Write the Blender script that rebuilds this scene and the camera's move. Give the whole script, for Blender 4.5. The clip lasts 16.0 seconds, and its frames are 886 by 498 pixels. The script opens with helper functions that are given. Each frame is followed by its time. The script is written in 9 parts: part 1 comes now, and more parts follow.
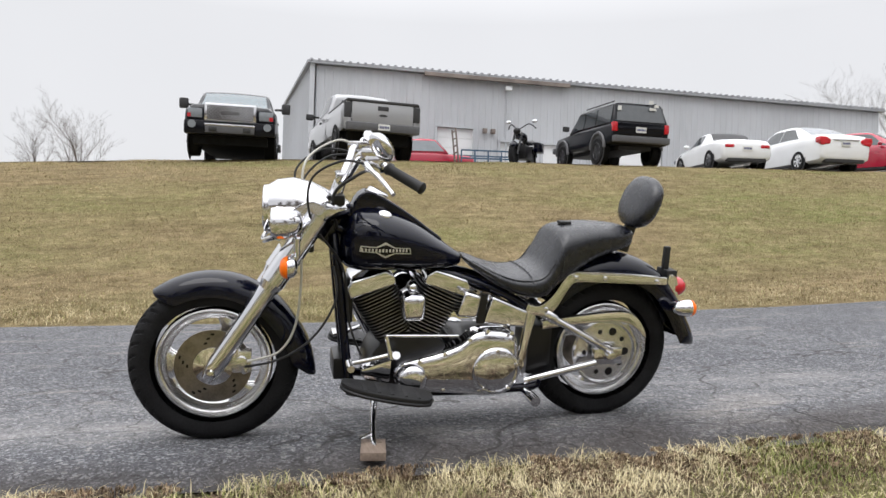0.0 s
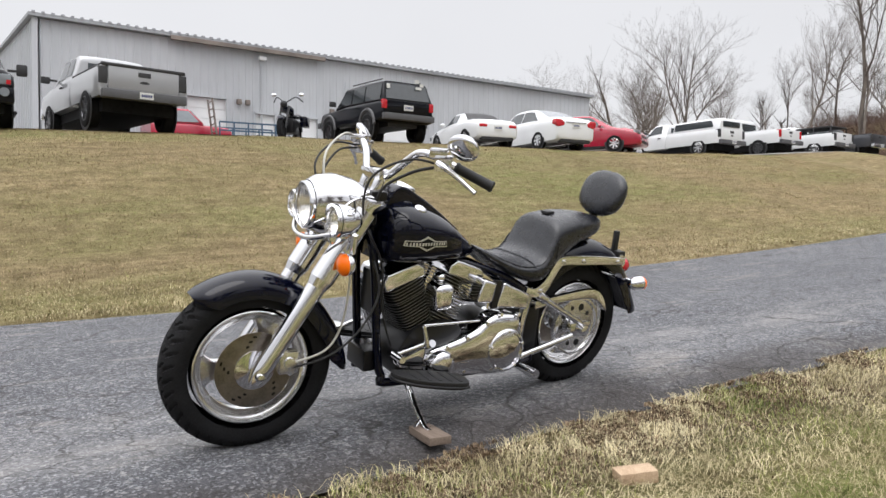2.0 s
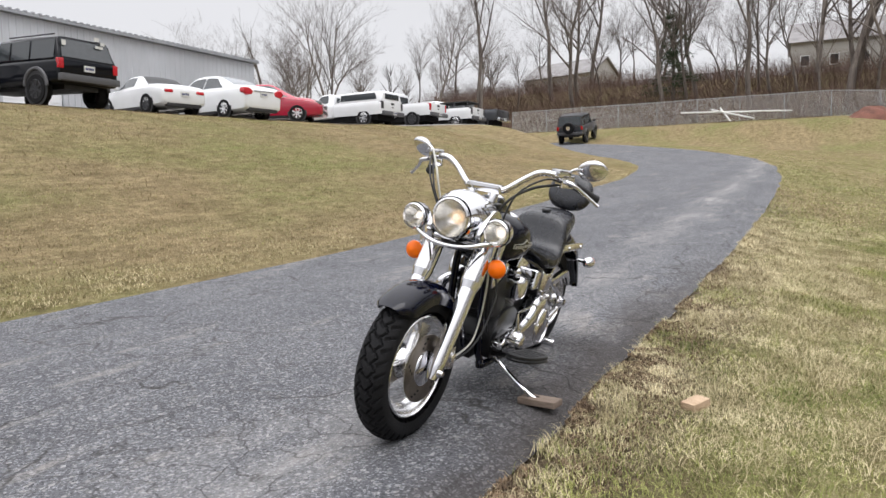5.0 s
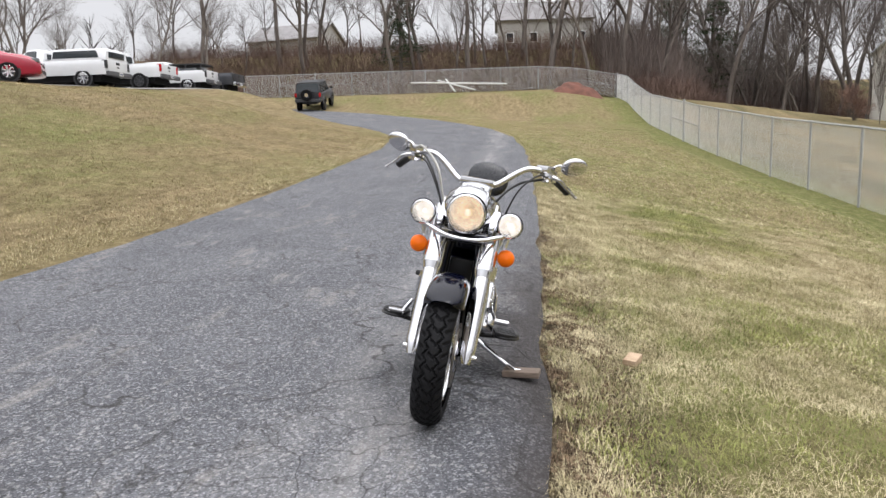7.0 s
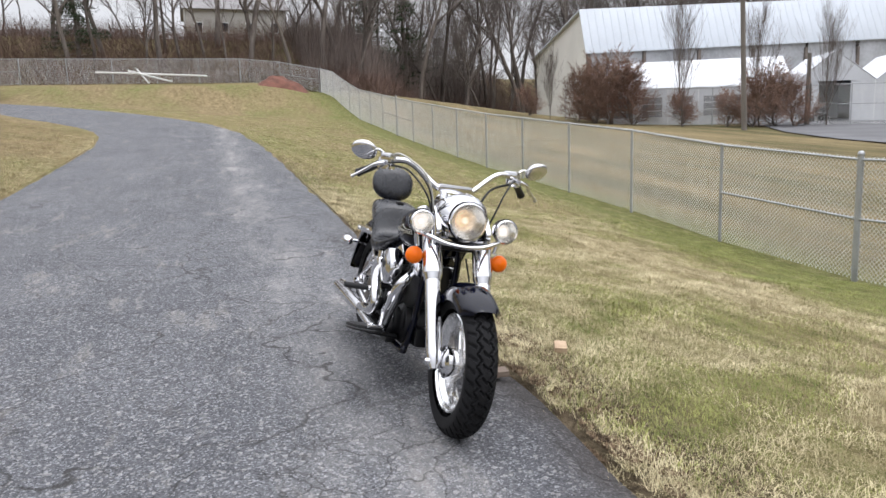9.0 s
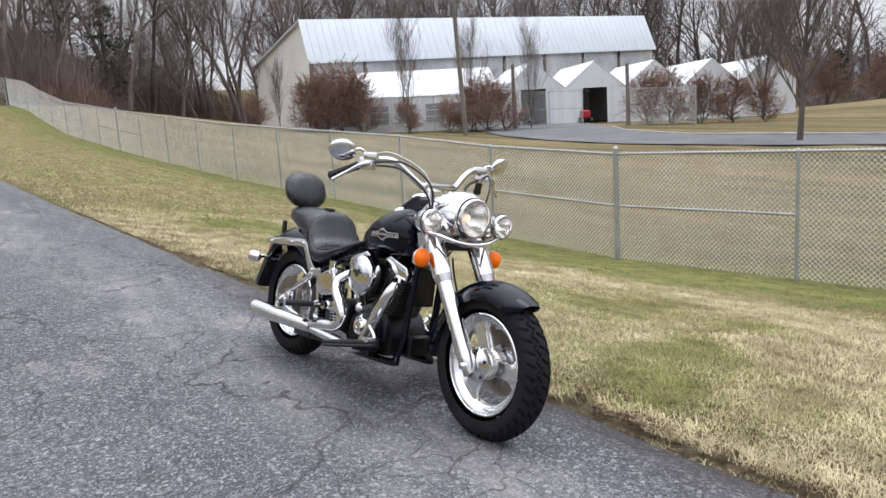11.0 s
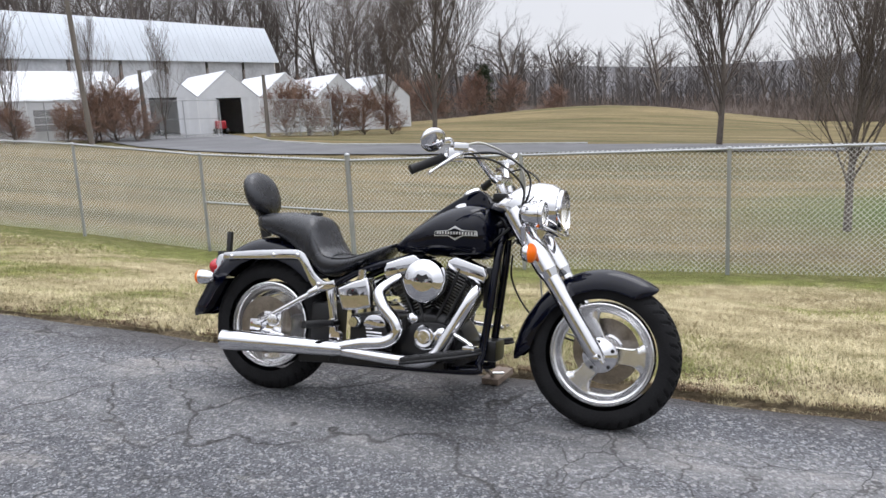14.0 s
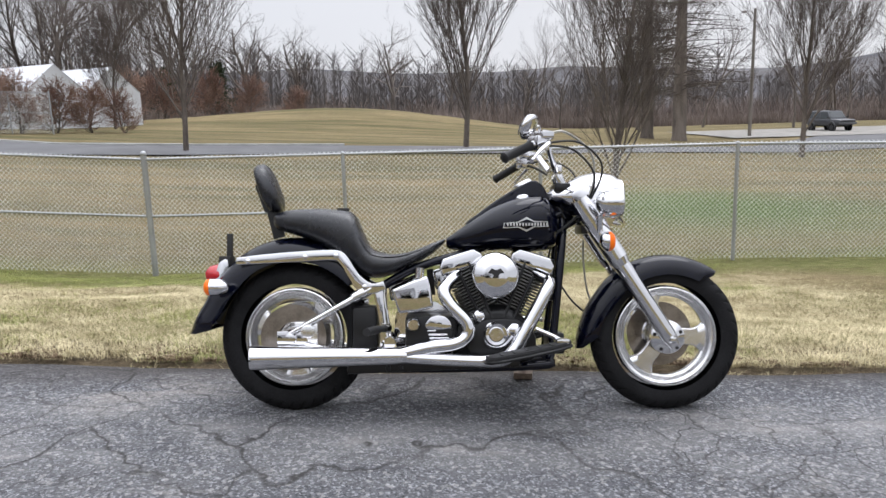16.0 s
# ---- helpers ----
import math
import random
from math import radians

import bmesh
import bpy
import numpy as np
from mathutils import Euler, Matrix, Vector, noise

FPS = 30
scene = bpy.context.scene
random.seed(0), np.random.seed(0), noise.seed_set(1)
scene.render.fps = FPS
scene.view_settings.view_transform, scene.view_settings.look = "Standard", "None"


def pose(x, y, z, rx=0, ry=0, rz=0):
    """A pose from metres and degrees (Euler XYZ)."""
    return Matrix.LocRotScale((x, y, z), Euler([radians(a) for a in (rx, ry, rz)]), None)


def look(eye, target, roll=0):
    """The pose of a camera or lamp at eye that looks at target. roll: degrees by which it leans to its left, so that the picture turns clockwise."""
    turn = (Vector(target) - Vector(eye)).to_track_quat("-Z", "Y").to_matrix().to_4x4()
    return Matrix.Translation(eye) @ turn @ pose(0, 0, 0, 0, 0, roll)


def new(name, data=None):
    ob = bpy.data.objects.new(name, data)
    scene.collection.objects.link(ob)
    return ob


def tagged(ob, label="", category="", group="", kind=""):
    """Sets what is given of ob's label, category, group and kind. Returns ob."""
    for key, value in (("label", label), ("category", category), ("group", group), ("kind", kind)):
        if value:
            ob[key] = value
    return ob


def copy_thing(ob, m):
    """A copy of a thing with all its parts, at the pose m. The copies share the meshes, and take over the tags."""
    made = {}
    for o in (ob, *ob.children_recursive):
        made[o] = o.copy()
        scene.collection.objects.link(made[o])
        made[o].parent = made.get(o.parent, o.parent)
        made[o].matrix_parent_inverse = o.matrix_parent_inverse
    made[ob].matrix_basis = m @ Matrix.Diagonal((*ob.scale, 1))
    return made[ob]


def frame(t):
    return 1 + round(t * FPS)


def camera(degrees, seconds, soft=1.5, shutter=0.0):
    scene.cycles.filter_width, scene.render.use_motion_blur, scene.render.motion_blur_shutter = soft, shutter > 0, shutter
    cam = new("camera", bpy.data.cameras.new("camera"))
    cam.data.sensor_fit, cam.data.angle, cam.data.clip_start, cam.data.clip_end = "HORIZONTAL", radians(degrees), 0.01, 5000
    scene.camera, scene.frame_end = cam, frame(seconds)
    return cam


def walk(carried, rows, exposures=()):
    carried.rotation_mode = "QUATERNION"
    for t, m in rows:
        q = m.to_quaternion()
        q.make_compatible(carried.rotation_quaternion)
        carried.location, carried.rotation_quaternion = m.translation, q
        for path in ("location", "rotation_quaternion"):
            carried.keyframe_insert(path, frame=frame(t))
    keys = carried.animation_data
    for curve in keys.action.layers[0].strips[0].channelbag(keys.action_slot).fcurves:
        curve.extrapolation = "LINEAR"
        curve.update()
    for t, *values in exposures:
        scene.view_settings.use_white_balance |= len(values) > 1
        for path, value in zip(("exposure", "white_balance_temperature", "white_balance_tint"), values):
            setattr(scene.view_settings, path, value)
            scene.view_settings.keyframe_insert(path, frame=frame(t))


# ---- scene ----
cam = camera(62.8, 16.0)
PATH = [
    (0, (-0.572, -3.006, 0.77), (-0.109, -1.061, 0.779), 1.6),
    (0.5, (-0.793, -2.974, 0.764), (-0.15, -1.08, 0.761), 1.3),
    (1, (-1.089, -2.937, 0.787), (-0.271, -1.111, 0.773), 0.9),
    (1.5, (-1.403, -2.799, 0.788), (-0.422, -1.057, 0.754), 0.7),
    (2, (-1.689, -2.683, 0.831), (-0.563, -1.032, 0.775), 0.2),
    (2.5, (-2.024, -2.568, 0.875), (-0.765, -1.016, 0.788), -0.1),
    (3, (-2.291, -2.377, 0.886), (-0.91, -0.935, 0.772), -0.5),
    (5.5, (-3.538, -1.307, 1.1), (-1.699, -0.541, 0.919), -1.3),
    (6, (-3.701, -1.029, 1.155), (-1.802, -0.436, 0.946), -1.5),
    (6.5, (-3.795, -0.697, 1.188), (-1.852, -0.292, 0.942), -1.5),
    (7, (-3.863, -0.396, 1.214), (-1.893, -0.186, 0.94), -1.3),
    (7.5, (-3.903, -0.043, 1.301), (-1.926, -0.034, 1.003), -1.3),
    (8, (-3.783, 0.294, 1.259), (-1.816, 0.096, 0.952), -1.2),
    (8.5, (-3.678, 0.581, 1.274), (-1.743, 0.181, 0.964), -1.5),
    (9, (-3.669, 0.944, 1.32), (-1.786, 0.347, 1.006), -1.9),
    (9.5, (-3.581, 1.228, 1.319), (-1.768, 0.445, 1.002), -2.4),
    (12, (-2.424, 2.406, 1.311), (-1.138, 0.909, 0.988), -4.0),
    (12.5, (-2.155, 2.573, 1.318), (-1.001, 0.972, 0.993), -4.0),
    (13, (-1.822, 2.66, 1.313), (-0.812, 0.966, 0.981), -3.7),
    (13.5, (-1.517, 2.801, 1.308), (-0.661, 1.026, 0.968), -3.4),
    (14, (-1.201, 2.95, 1.33), (-0.503, 1.108, 0.982), -3.0),
    (14.5, (-0.846, 2.994, 1.322), (-0.311, 1.101, 0.961), -2.8),
    (15, (-0.5, 3.065, 1.306), (-0.137, 1.132, 0.942), -2.3),
    (15.5, (-0.182, 3.094, 1.319), (0.016, 1.137, 0.955), -2.4),
    (16, (0.211, 3.034, 1.322), (0.2, 1.068, 0.951), -1.7),
]
walk(cam, [(t, look(eye, target, roll)) for t, eye, target, roll in PATH], [(0, 0.07, 6310, 12), (5.5, 0.04, 6310, 13), (9.5, 0.04, 6110, 13), (12.5, 0.0, 6060, 13), (16, 0.0, 6060, 13)])

# ---- world, sun, exposure ----
world = bpy.data.worlds.new("world")
scene.world = world
world.use_nodes = True
wn = world.node_tree
SUN_ELEV, SUN_ROT = radians(42), radians(200)
sky = wn.nodes.new("ShaderNodeTexSky")
sky.sky_type = "NISHITA"
sky.sun_disc = False
sky.sun_elevation, sky.sun_rotation = SUN_ELEV, SUN_ROT
sky.air_density, sky.dust_density = 1.0, 4.0
# overcast: an even cloud layer, three times as bright overhead as at the horizon, over a little blue
coord = wn.nodes.new("ShaderNodeTexCoord")
split = wn.nodes.new("ShaderNodeSeparateXYZ")
wn.links.new(coord.outputs["Generated"], split.inputs["Vector"])
lift = wn.nodes.new("ShaderNodeMapRange")
lift.inputs["From Min"].default_value, lift.inputs["From Max"].default_value = 0.3, 1.0
lift.inputs["To Min"].default_value, lift.inputs["To Max"].default_value = 1.0, 3.7
wn.links.new(split.outputs["Z"], lift.inputs["Value"])
cloud = wn.nodes.new("ShaderNodeTexNoise")
cloud.inputs["Scale"].default_value = 1.6
cloud.inputs["Detail"].default_value = 5
ramp = wn.nodes.new("ShaderNodeValToRGB")
ramp.color_ramp.elements[0].position, ramp.color_ramp.elements[1].position = 0.3, 0.75
ramp.color_ramp.elements[0].color = (7.87, 7.86, 7.78, 1)
ramp.color_ramp.elements[1].color = (8.53, 8.52, 8.43, 1)
wn.links.new(cloud.outputs["Fac"], ramp.inputs["Fac"])
bright = wn.nodes.new("ShaderNodeVectorMath")
bright.operation = "SCALE"
wn.links.new(ramp.outputs["Color"], bright.inputs[0])
wn.links.new(lift.outputs["Result"], bright.inputs["Scale"])
mixn = wn.nodes.new("ShaderNodeMix")
mixn.data_type = "RGBA"
mixn.inputs["Factor"].default_value = 0.94
wn.links.new(sky.outputs["Color"], mixn.inputs["A"])
wn.links.new(bright.outputs["Vector"], mixn.inputs["B"])
bg = wn.nodes["Background"]
bg.inputs["Strength"].default_value = 0.1
wn.links.new(mixn.outputs["Result"], bg.inputs["Color"])

sun = new("sun", bpy.data.lights.new("sun", "SUN"))
sun.data.energy, sun.data.angle, sun.data.color = 1.1, radians(40), (1.0, 0.97, 0.92)
sun.matrix_world = look((-8, -12, 30), (0, 0, 0))


# ---- materials ----
def material(name, col, rough=0.5, metal=0.0, var=0.12, scale=6.0, fine=60.0, bump=0.0, col2=None, coat=0.0, spec=0.5, rvar=0.0, stretch=(1, 1, 1), each=0.0, coat_ior=1.5):
    """Principled surface with colour variation at two scales, fine relief and uneven gloss."""
    m = bpy.data.materials.new(name)
    m.use_nodes = True
    nt = m.node_tree
    b = nt.nodes["Principled BSDF"]
    b.inputs["Roughness"].default_value = rough
    b.inputs["Metallic"].default_value = metal
    b.inputs["Coat Weight"].default_value = coat
    b.inputs["Coat Roughness"].default_value = 0.03
    b.inputs["Coat IOR"].default_value = coat_ior
    b.inputs["Specular IOR Level"].default_value = spec
    co = nt.nodes.new("ShaderNodeTexCoord")
    mp = nt.nodes.new("ShaderNodeMapping")
    mp.inputs["Scale"].default_value = stretch
    nt.links.new(co.outputs["Object"], mp.inputs["Vector"])
    big = nt.nodes.new("ShaderNodeTexNoise")
    big.inputs["Scale"].default_value, big.inputs["Detail"].default_value = scale, 4
    small = nt.nodes.new("ShaderNodeTexNoise")
    small.inputs["Scale"].default_value, small.inputs["Detail"].default_value = fine, 3
    for n in (big, small):
        nt.links.new(mp.outputs["Vector"], n.inputs["Vector"])
    add = nt.nodes.new("ShaderNodeMath")
    add.operation = "ADD"
    half = nt.nodes.new("ShaderNodeMath")
    half.operation = "MULTIPLY_ADD"
    half.inputs[1].default_value, half.inputs[2].default_value = 0.5, -0.25
    nt.links.new(small.outputs["Fac"], half.inputs[0])
    nt.links.new(big.outputs["Fac"], add.inputs[0])
    nt.links.new(half.outputs[0], add.inputs[1])
    last = add.outputs[0]
    if each:
        info = nt.nodes.new("ShaderNodeObjectInfo")
        off = nt.nodes.new("ShaderNodeMath")
        off.operation = "MULTIPLY_ADD"
        off.inputs[1].default_value, off.inputs[2].default_value = each, -each / 2
        nt.links.new(info.outputs["Random"], off.inputs[0])
        plus = nt.nodes.new("ShaderNodeMath")
        nt.links.new(off.outputs[0], plus.inputs[0])
        nt.links.new(last, plus.inputs[1])
        last = plus.outputs[0]
    rp = nt.nodes.new("ShaderNodeValToRGB")
    rp.color_ramp.elements[0].position, rp.color_ramp.elements[1].position = 0.28, 0.72
    c2 = col2 or tuple(min(1, c * (1 + var)) for c in col)
    c1 = col if col2 else tuple(c * (1 - var) for c in col)
    rp.color_ramp.elements[0].color = (*c1, 1)
    rp.color_ramp.elements[1].color = (*c2, 1)
    nt.links.new(last, rp.inputs["Fac"])
    nt.links.new(rp.outputs["Color"], b.inputs["Base Color"])
    if rvar:
        rr = nt.nodes.new("ShaderNodeMapRange")
        rr.inputs["To Min"].default_value, rr.inputs["To Max"].default_value = max(0, rough - rvar), min(1, rough + rvar)
        nt.links.new(last, rr.inputs["Value"])
        nt.links.new(rr.outputs["Result"], b.inputs["Roughness"])
    if bump:
        bp = nt.nodes.new("ShaderNodeBump")
        bp.inputs["Strength"].default_value = min(1.0, bump)
        bp.inputs["Distance"].default_value = 0.004
        nt.links.new(small.outputs["Fac"], bp.inputs["Height"])
        nt.links.new(bp.outputs["Normal"], b.inputs["Normal"])
    return m


def node(nt, kind, **inputs):
    n = nt.nodes.new(kind)
    for k, v in inputs.items():
        n.inputs[k.replace("_", " ")].default_value = v
    return n


def math_node(nt, op, a, b=None, c=None, clamp=False):
    n = nt.nodes.new("ShaderNodeMath")
    n.operation, n.use_clamp = op, clamp
    for i, v in enumerate((a, b, c)):
        if v is None:
            continue
        if isinstance(v, (int, float)):
            n.inputs[i].default_value = v
        else:
            nt.links.new(v, n.inputs[i])
    return n.outputs[0]


def mix_col(nt, fac, a, b):
    n = nt.nodes.new("ShaderNodeMix")
    n.data_type = "RGBA"
    for k, v in (("Factor", fac), ("A", a), ("B", b)):
        if isinstance(v, (int, float)):
            n.inputs[k].default_value = v
        elif isinstance(v, tuple):
            n.inputs[k].default_value = (*v, 1)
        else:
            nt.links.new(v, n.inputs[k])
    return n.outputs["Result"]


def ramp_val(nt, v, lo, hi):
    n = nt.nodes.new("ShaderNodeMapRange")
    n.inputs["From Min"].default_value, n.inputs["From Max"].default_value = lo, hi
    nt.links.new(v, n.inputs["Value"])
    return n.outputs["Result"]


def asphalt_material(name):
    """Worn asphalt: pale chips in dark binder, streaks along the drive, sand-filled worn spots, cracks."""
    m = bpy.data.materials.new(name)
    m.use_nodes = True
    nt = m.node_tree
    b = nt.nodes["Principled BSDF"]
    pos = nt.nodes.new("ShaderNodeNewGeometry").outputs["Position"]

    def tex(kind, scale, stretch=None, **kw):
        v = pos
        if stretch:
            mp = node(nt, "ShaderNodeMapping", Scale=stretch)
            nt.links.new(pos, mp.inputs["Vector"])
            v = mp.outputs["Vector"]
        n = node(nt, kind, Scale=scale, **kw)
        nt.links.new(v, n.inputs["Vector"])
        return n
    chips = tex("ShaderNodeTexVoronoi", 130.0)
    chip2 = tex("ShaderNodeTexVoronoi", 62.0)
    grit = tex("ShaderNodeTexNoise", 45.0, Detail=6.0, Roughness=0.8)
    broad = tex("ShaderNodeTexNoise", 0.7, Detail=5.0)
    streak = tex("ShaderNodeTexNoise", 1.0, (0.35, 2.2, 1.0), Detail=6.0, Roughness=0.65)
    worn = tex("ShaderNodeTexNoise", 1.6, (0.6, 2.0, 1.0), Detail=8.0, Roughness=0.7)
    bend = tex("ShaderNodeTexNoise", 1.5, Detail=5.0)
    wob = nt.nodes.new("ShaderNodeVectorMath")
    wob.operation = "MULTIPLY_ADD"
    nt.links.new(bend.outputs["Color"], wob.inputs[0])
    wob.inputs[1].default_value = (0.9, 0.9, 0.9)
    nt.links.new(pos, wob.inputs[2])
    crack = node(nt, "ShaderNodeTexVoronoi", Scale=0.75)
    crack.feature = "DISTANCE_TO_EDGE"
    nt.links.new(wob.outputs["Vector"], crack.inputs["Vector"])
    fine_crack = node(nt, "ShaderNodeTexVoronoi", Scale=3.4)
    fine_crack.feature = "DISTANCE_TO_EDGE"
    nt.links.new(wob.outputs["Vector"], fine_crack.inputs["Vector"])
    base = mix_col(nt, streak.outputs["Fac"], (0.04, 0.042, 0.049), (0.136, 0.139, 0.152))
    base = mix_col(nt, math_node(nt, "MULTIPLY", ramp_val(nt, broad.outputs["Fac"], 0.42, 0.62), 0.5), base, (0.165, 0.167, 0.178))
    sep = nt.nodes.new("ShaderNodeSeparateColor")
    nt.links.new(chips.outputs["Color"], sep.inputs["Color"])
    base = mix_col(nt, math_node(nt, "MULTIPLY", ramp_val(nt, sep.outputs["Red"], 0.6, 0.95), 0.6), base, (0.4, 0.405, 0.43))
    base = mix_col(nt, math_node(nt, "MULTIPLY", ramp_val(nt, sep.outputs["Green"], 0.55, 0.95), 0.75), base, (0.028, 0.029, 0.032))
    sep2 = nt.nodes.new("ShaderNodeSeparateColor")
    nt.links.new(chip2.outputs["Color"], sep2.inputs["Color"])
    base = mix_col(nt, math_node(nt, "MULTIPLY", ramp_val(nt, sep2.outputs["Red"], 0.86, 0.96), 0.5), base, (0.42, 0.41, 0.4))
    base = mix_col(nt, math_node(nt, "MULTIPLY", ramp_val(nt, worn.outputs["Fac"], 0.56, 0.68), 0.55), base, (0.33, 0.305, 0.28))
    base = mix_col(nt, math_node(nt, "MULTIPLY", ramp_val(nt, grit.outputs["Fac"], 0.53, 0.36), 0.7), base, (0.03, 0.03, 0.034))
    # worn pale wheel track and the soil that washes over the lawn edge
    py = nt.nodes.new("ShaderNodeSeparateXYZ")
    nt.links.new(pos, py.inputs["Vector"])
    track = ramp_val(nt, math_node(nt, "ABSOLUTE", math_node(nt, "SUBTRACT", py.outputs["Y"], 0.35)), 0.5, 0.1)
    base = mix_col(nt, math_node(nt, "MULTIPLY", math_node(nt, "MULTIPLY", track, ramp_val(nt, worn.outputs["Fac"], 0.38, 0.62)), 0.42), base, (0.33, 0.32, 0.31))
    wash = math_node(nt, "ADD", py.outputs["Y"], math_node(nt, "MULTIPLY", bend.outputs["Fac"], -0.75))
    soil = math_node(nt, "MULTIPLY", ramp_val(nt, wash, -0.5, -0.86), math_node(nt, "MULTIPLY_ADD", grit.outputs["Fac"], 0.8, 0.35), clamp=True)
    soil = math_node(nt, "MULTIPLY", soil, ramp_val(nt, py.outputs["X"], 6.0, 1.5))
    base = mix_col(nt, soil, base, (0.036, 0.029, 0.025))
    on = ramp_val(nt, broad.outputs["Fac"], 0.42, 0.55)
    c1 = math_node(nt, "MULTIPLY", math_node(nt, "MULTIPLY", ramp_val(nt, crack.outputs["Distance"], 0.011, 0.002), ramp_val(nt, streak.outputs["Fac"], 0.36, 0.54)), 0.8)
    c2 = math_node(nt, "MULTIPLY", math_node(nt, "MULTIPLY", ramp_val(nt, fine_crack.outputs["Distance"], 0.022, 0.003), on), 0.62)
    cr = math_node(nt, "MAXIMUM", c1, c2)
    base = mix_col(nt, cr, base, (0.028, 0.026, 0.024))
    nt.links.new(base, b.inputs["Base Color"])
    b.inputs["Roughness"].default_value = 0.88
    b.inputs["Specular IOR Level"].default_value = 0.3
    h = math_node(nt, "MULTIPLY_ADD", sep.outputs["Red"], 0.5, grit.outputs["Fac"])
    h = math_node(nt, "SUBTRACT", h, math_node(nt, "MULTIPLY", cr, 1.5))
    bp = nt.nodes.new("ShaderNodeBump")
    bp.inputs["Strength"].default_value, bp.inputs["Distance"].default_value = 0.8, 0.006
    nt.links.new(h, bp.inputs["Height"])
    nt.links.new(bp.outputs["Normal"], b.inputs["Normal"])
    return m


def lawn_material(name):
    """Winter lawn: straw and green in patches, a greener strip that the fence shelters, matted fibres."""
    m = bpy.data.materials.new(name)
    m.use_nodes = True
    nt = m.node_tree
    b = nt.nodes["Principled BSDF"]
    pos = nt.nodes.new("ShaderNodeNewGeometry").outputs["Position"]

    def tex(scale, stretch=None, **kw):
        v = pos
        if stretch:
            mp = node(nt, "ShaderNodeMapping", Scale=stretch)
            nt.links.new(pos, mp.inputs["Vector"])
            v = mp.outputs["Vector"]
        n = node(nt, "ShaderNodeTexNoise", Scale=scale, **kw)
        nt.links.new(v, n.inputs["Vector"])
        return n.outputs["Fac"]
    broad = tex(0.16, (1.0, 2.2, 1), Detail=6.0)
    mid = tex(1.1, Detail=6.0, Roughness=0.65)
    fine = tex(16.0, Detail=6.0, Roughness=0.75)
    fibre = tex(55.0, Detail=3.0)
    mow = tex(2.6, (0.3, 1.6, 1), Detail=7.0, Roughness=0.7)
    straw_c = mix_col(nt, ramp_val(nt, mow, 0.32, 0.68), (0.15, 0.112, 0.058), (0.3, 0.235, 0.13))
    green_c = mix_col(nt, ramp_val(nt, fine, 0.3, 0.7), (0.085, 0.12, 0.026), (0.17, 0.2, 0.055))
    sy = nt.nodes.new("ShaderNodeSeparateXYZ")
    nt.links.new(pos, sy.inputs["Vector"])
    strip = math_node(nt, "ABSOLUTE", math_node(nt, "ADD", sy.outputs["Y"], 7.9))
    strip = ramp_val(nt, strip, 2.1, 0.4)
    # a lush patch beyond the fence, where water gathers
    dist = nt.nodes.new("ShaderNodeVectorMath")
    dist.operation = "DISTANCE"
    nt.links.new(pos, dist.inputs[0])
    dist.inputs[1].default_value = (-6.5, -14.5, -1.1)
    lush = math_node(nt, "MULTIPLY", ramp_val(nt, dist.outputs["Value"], 6.0, 1.5), 0.9)
    gf = math_node(nt, "ADD", ramp_val(nt, broad, 0.42, 0.66), math_node(nt, "MULTIPLY", strip, 0.9))
    gf = math_node(nt, "ADD", gf, lush)
    gf = math_node(nt, "ADD", gf, math_node(nt, "MULTIPLY", ramp_val(nt, sy.outputs["Y"], -0.6, -1.6), 0.12))
    gf = math_node(nt, "MULTIPLY", gf, ramp_val(nt, mow, 0.25, 0.6), clamp=True)
    gf = math_node(nt, "MAXIMUM", gf, math_node(nt, "MULTIPLY", strip, math_node(nt, "MULTIPLY_ADD", mow, 0.9, 0.45)))
    col = mix_col(nt, math_node(nt, "MULTIPLY", gf, 0.8, clamp=True), straw_c, green_c)
    clump = tex(5.0, (0.7, 1.0, 1.0), Detail=9.0, Roughness=0.8)
    col = mix_col(nt, math_node(nt, "MULTIPLY", ramp_val(nt, clump, 0.5, 0.36), 0.75), col, (0.085, 0.068, 0.03))
    col = mix_col(nt, math_node(nt, "MULTIPLY", ramp_val(nt, clump, 0.52, 0.66), 0.6), col, (0.4, 0.33, 0.19))
    col = mix_col(nt, math_node(nt, "MULTIPLY", ramp_val(nt, fine, 0.52, 0.3), 0.6), col, (0.1, 0.075, 0.04))
    col = mix_col(nt, math_node(nt, "MULTIPLY", ramp_val(nt, fibre, 0.55, 0.75), 0.4), col, (0.42, 0.35, 0.21))
    # greyer banded turf beyond the fence
    band = tex(0.5, (0.12, 1.3, 1), Detail=6.0, Roughness=0.6)
    turf = mix_col(nt, ramp_val(nt, band, 0.38, 0.64), (0.105, 0.097, 0.045), (0.27, 0.208, 0.113))
    turf = mix_col(nt, math_node(nt, "MULTIPLY", ramp_val(nt, mid, 0.5, 0.68), 0.5), turf, (0.15, 0.115, 0.07))
    turf = mix_col(nt, math_node(nt, "MULTIPLY", ramp_val(nt, fine, 0.55, 0.35), 0.5), turf, (0.085, 0.072, 0.04))
    turf = mix_col(nt, lush, turf, (0.09, 0.13, 0.04))
    col = mix_col(nt, math_node(nt, "MULTIPLY", ramp_val(nt, sy.outputs["Y"], -8.7, -9.6), 0.97), col, turf)
    # bare soil at the edge of the drive
    edge = math_node(nt, "ADD", sy.outputs["Y"], math_node(nt, "MULTIPLY", tex(1.7, Detail=6.0, Roughness=0.7), 0.5))
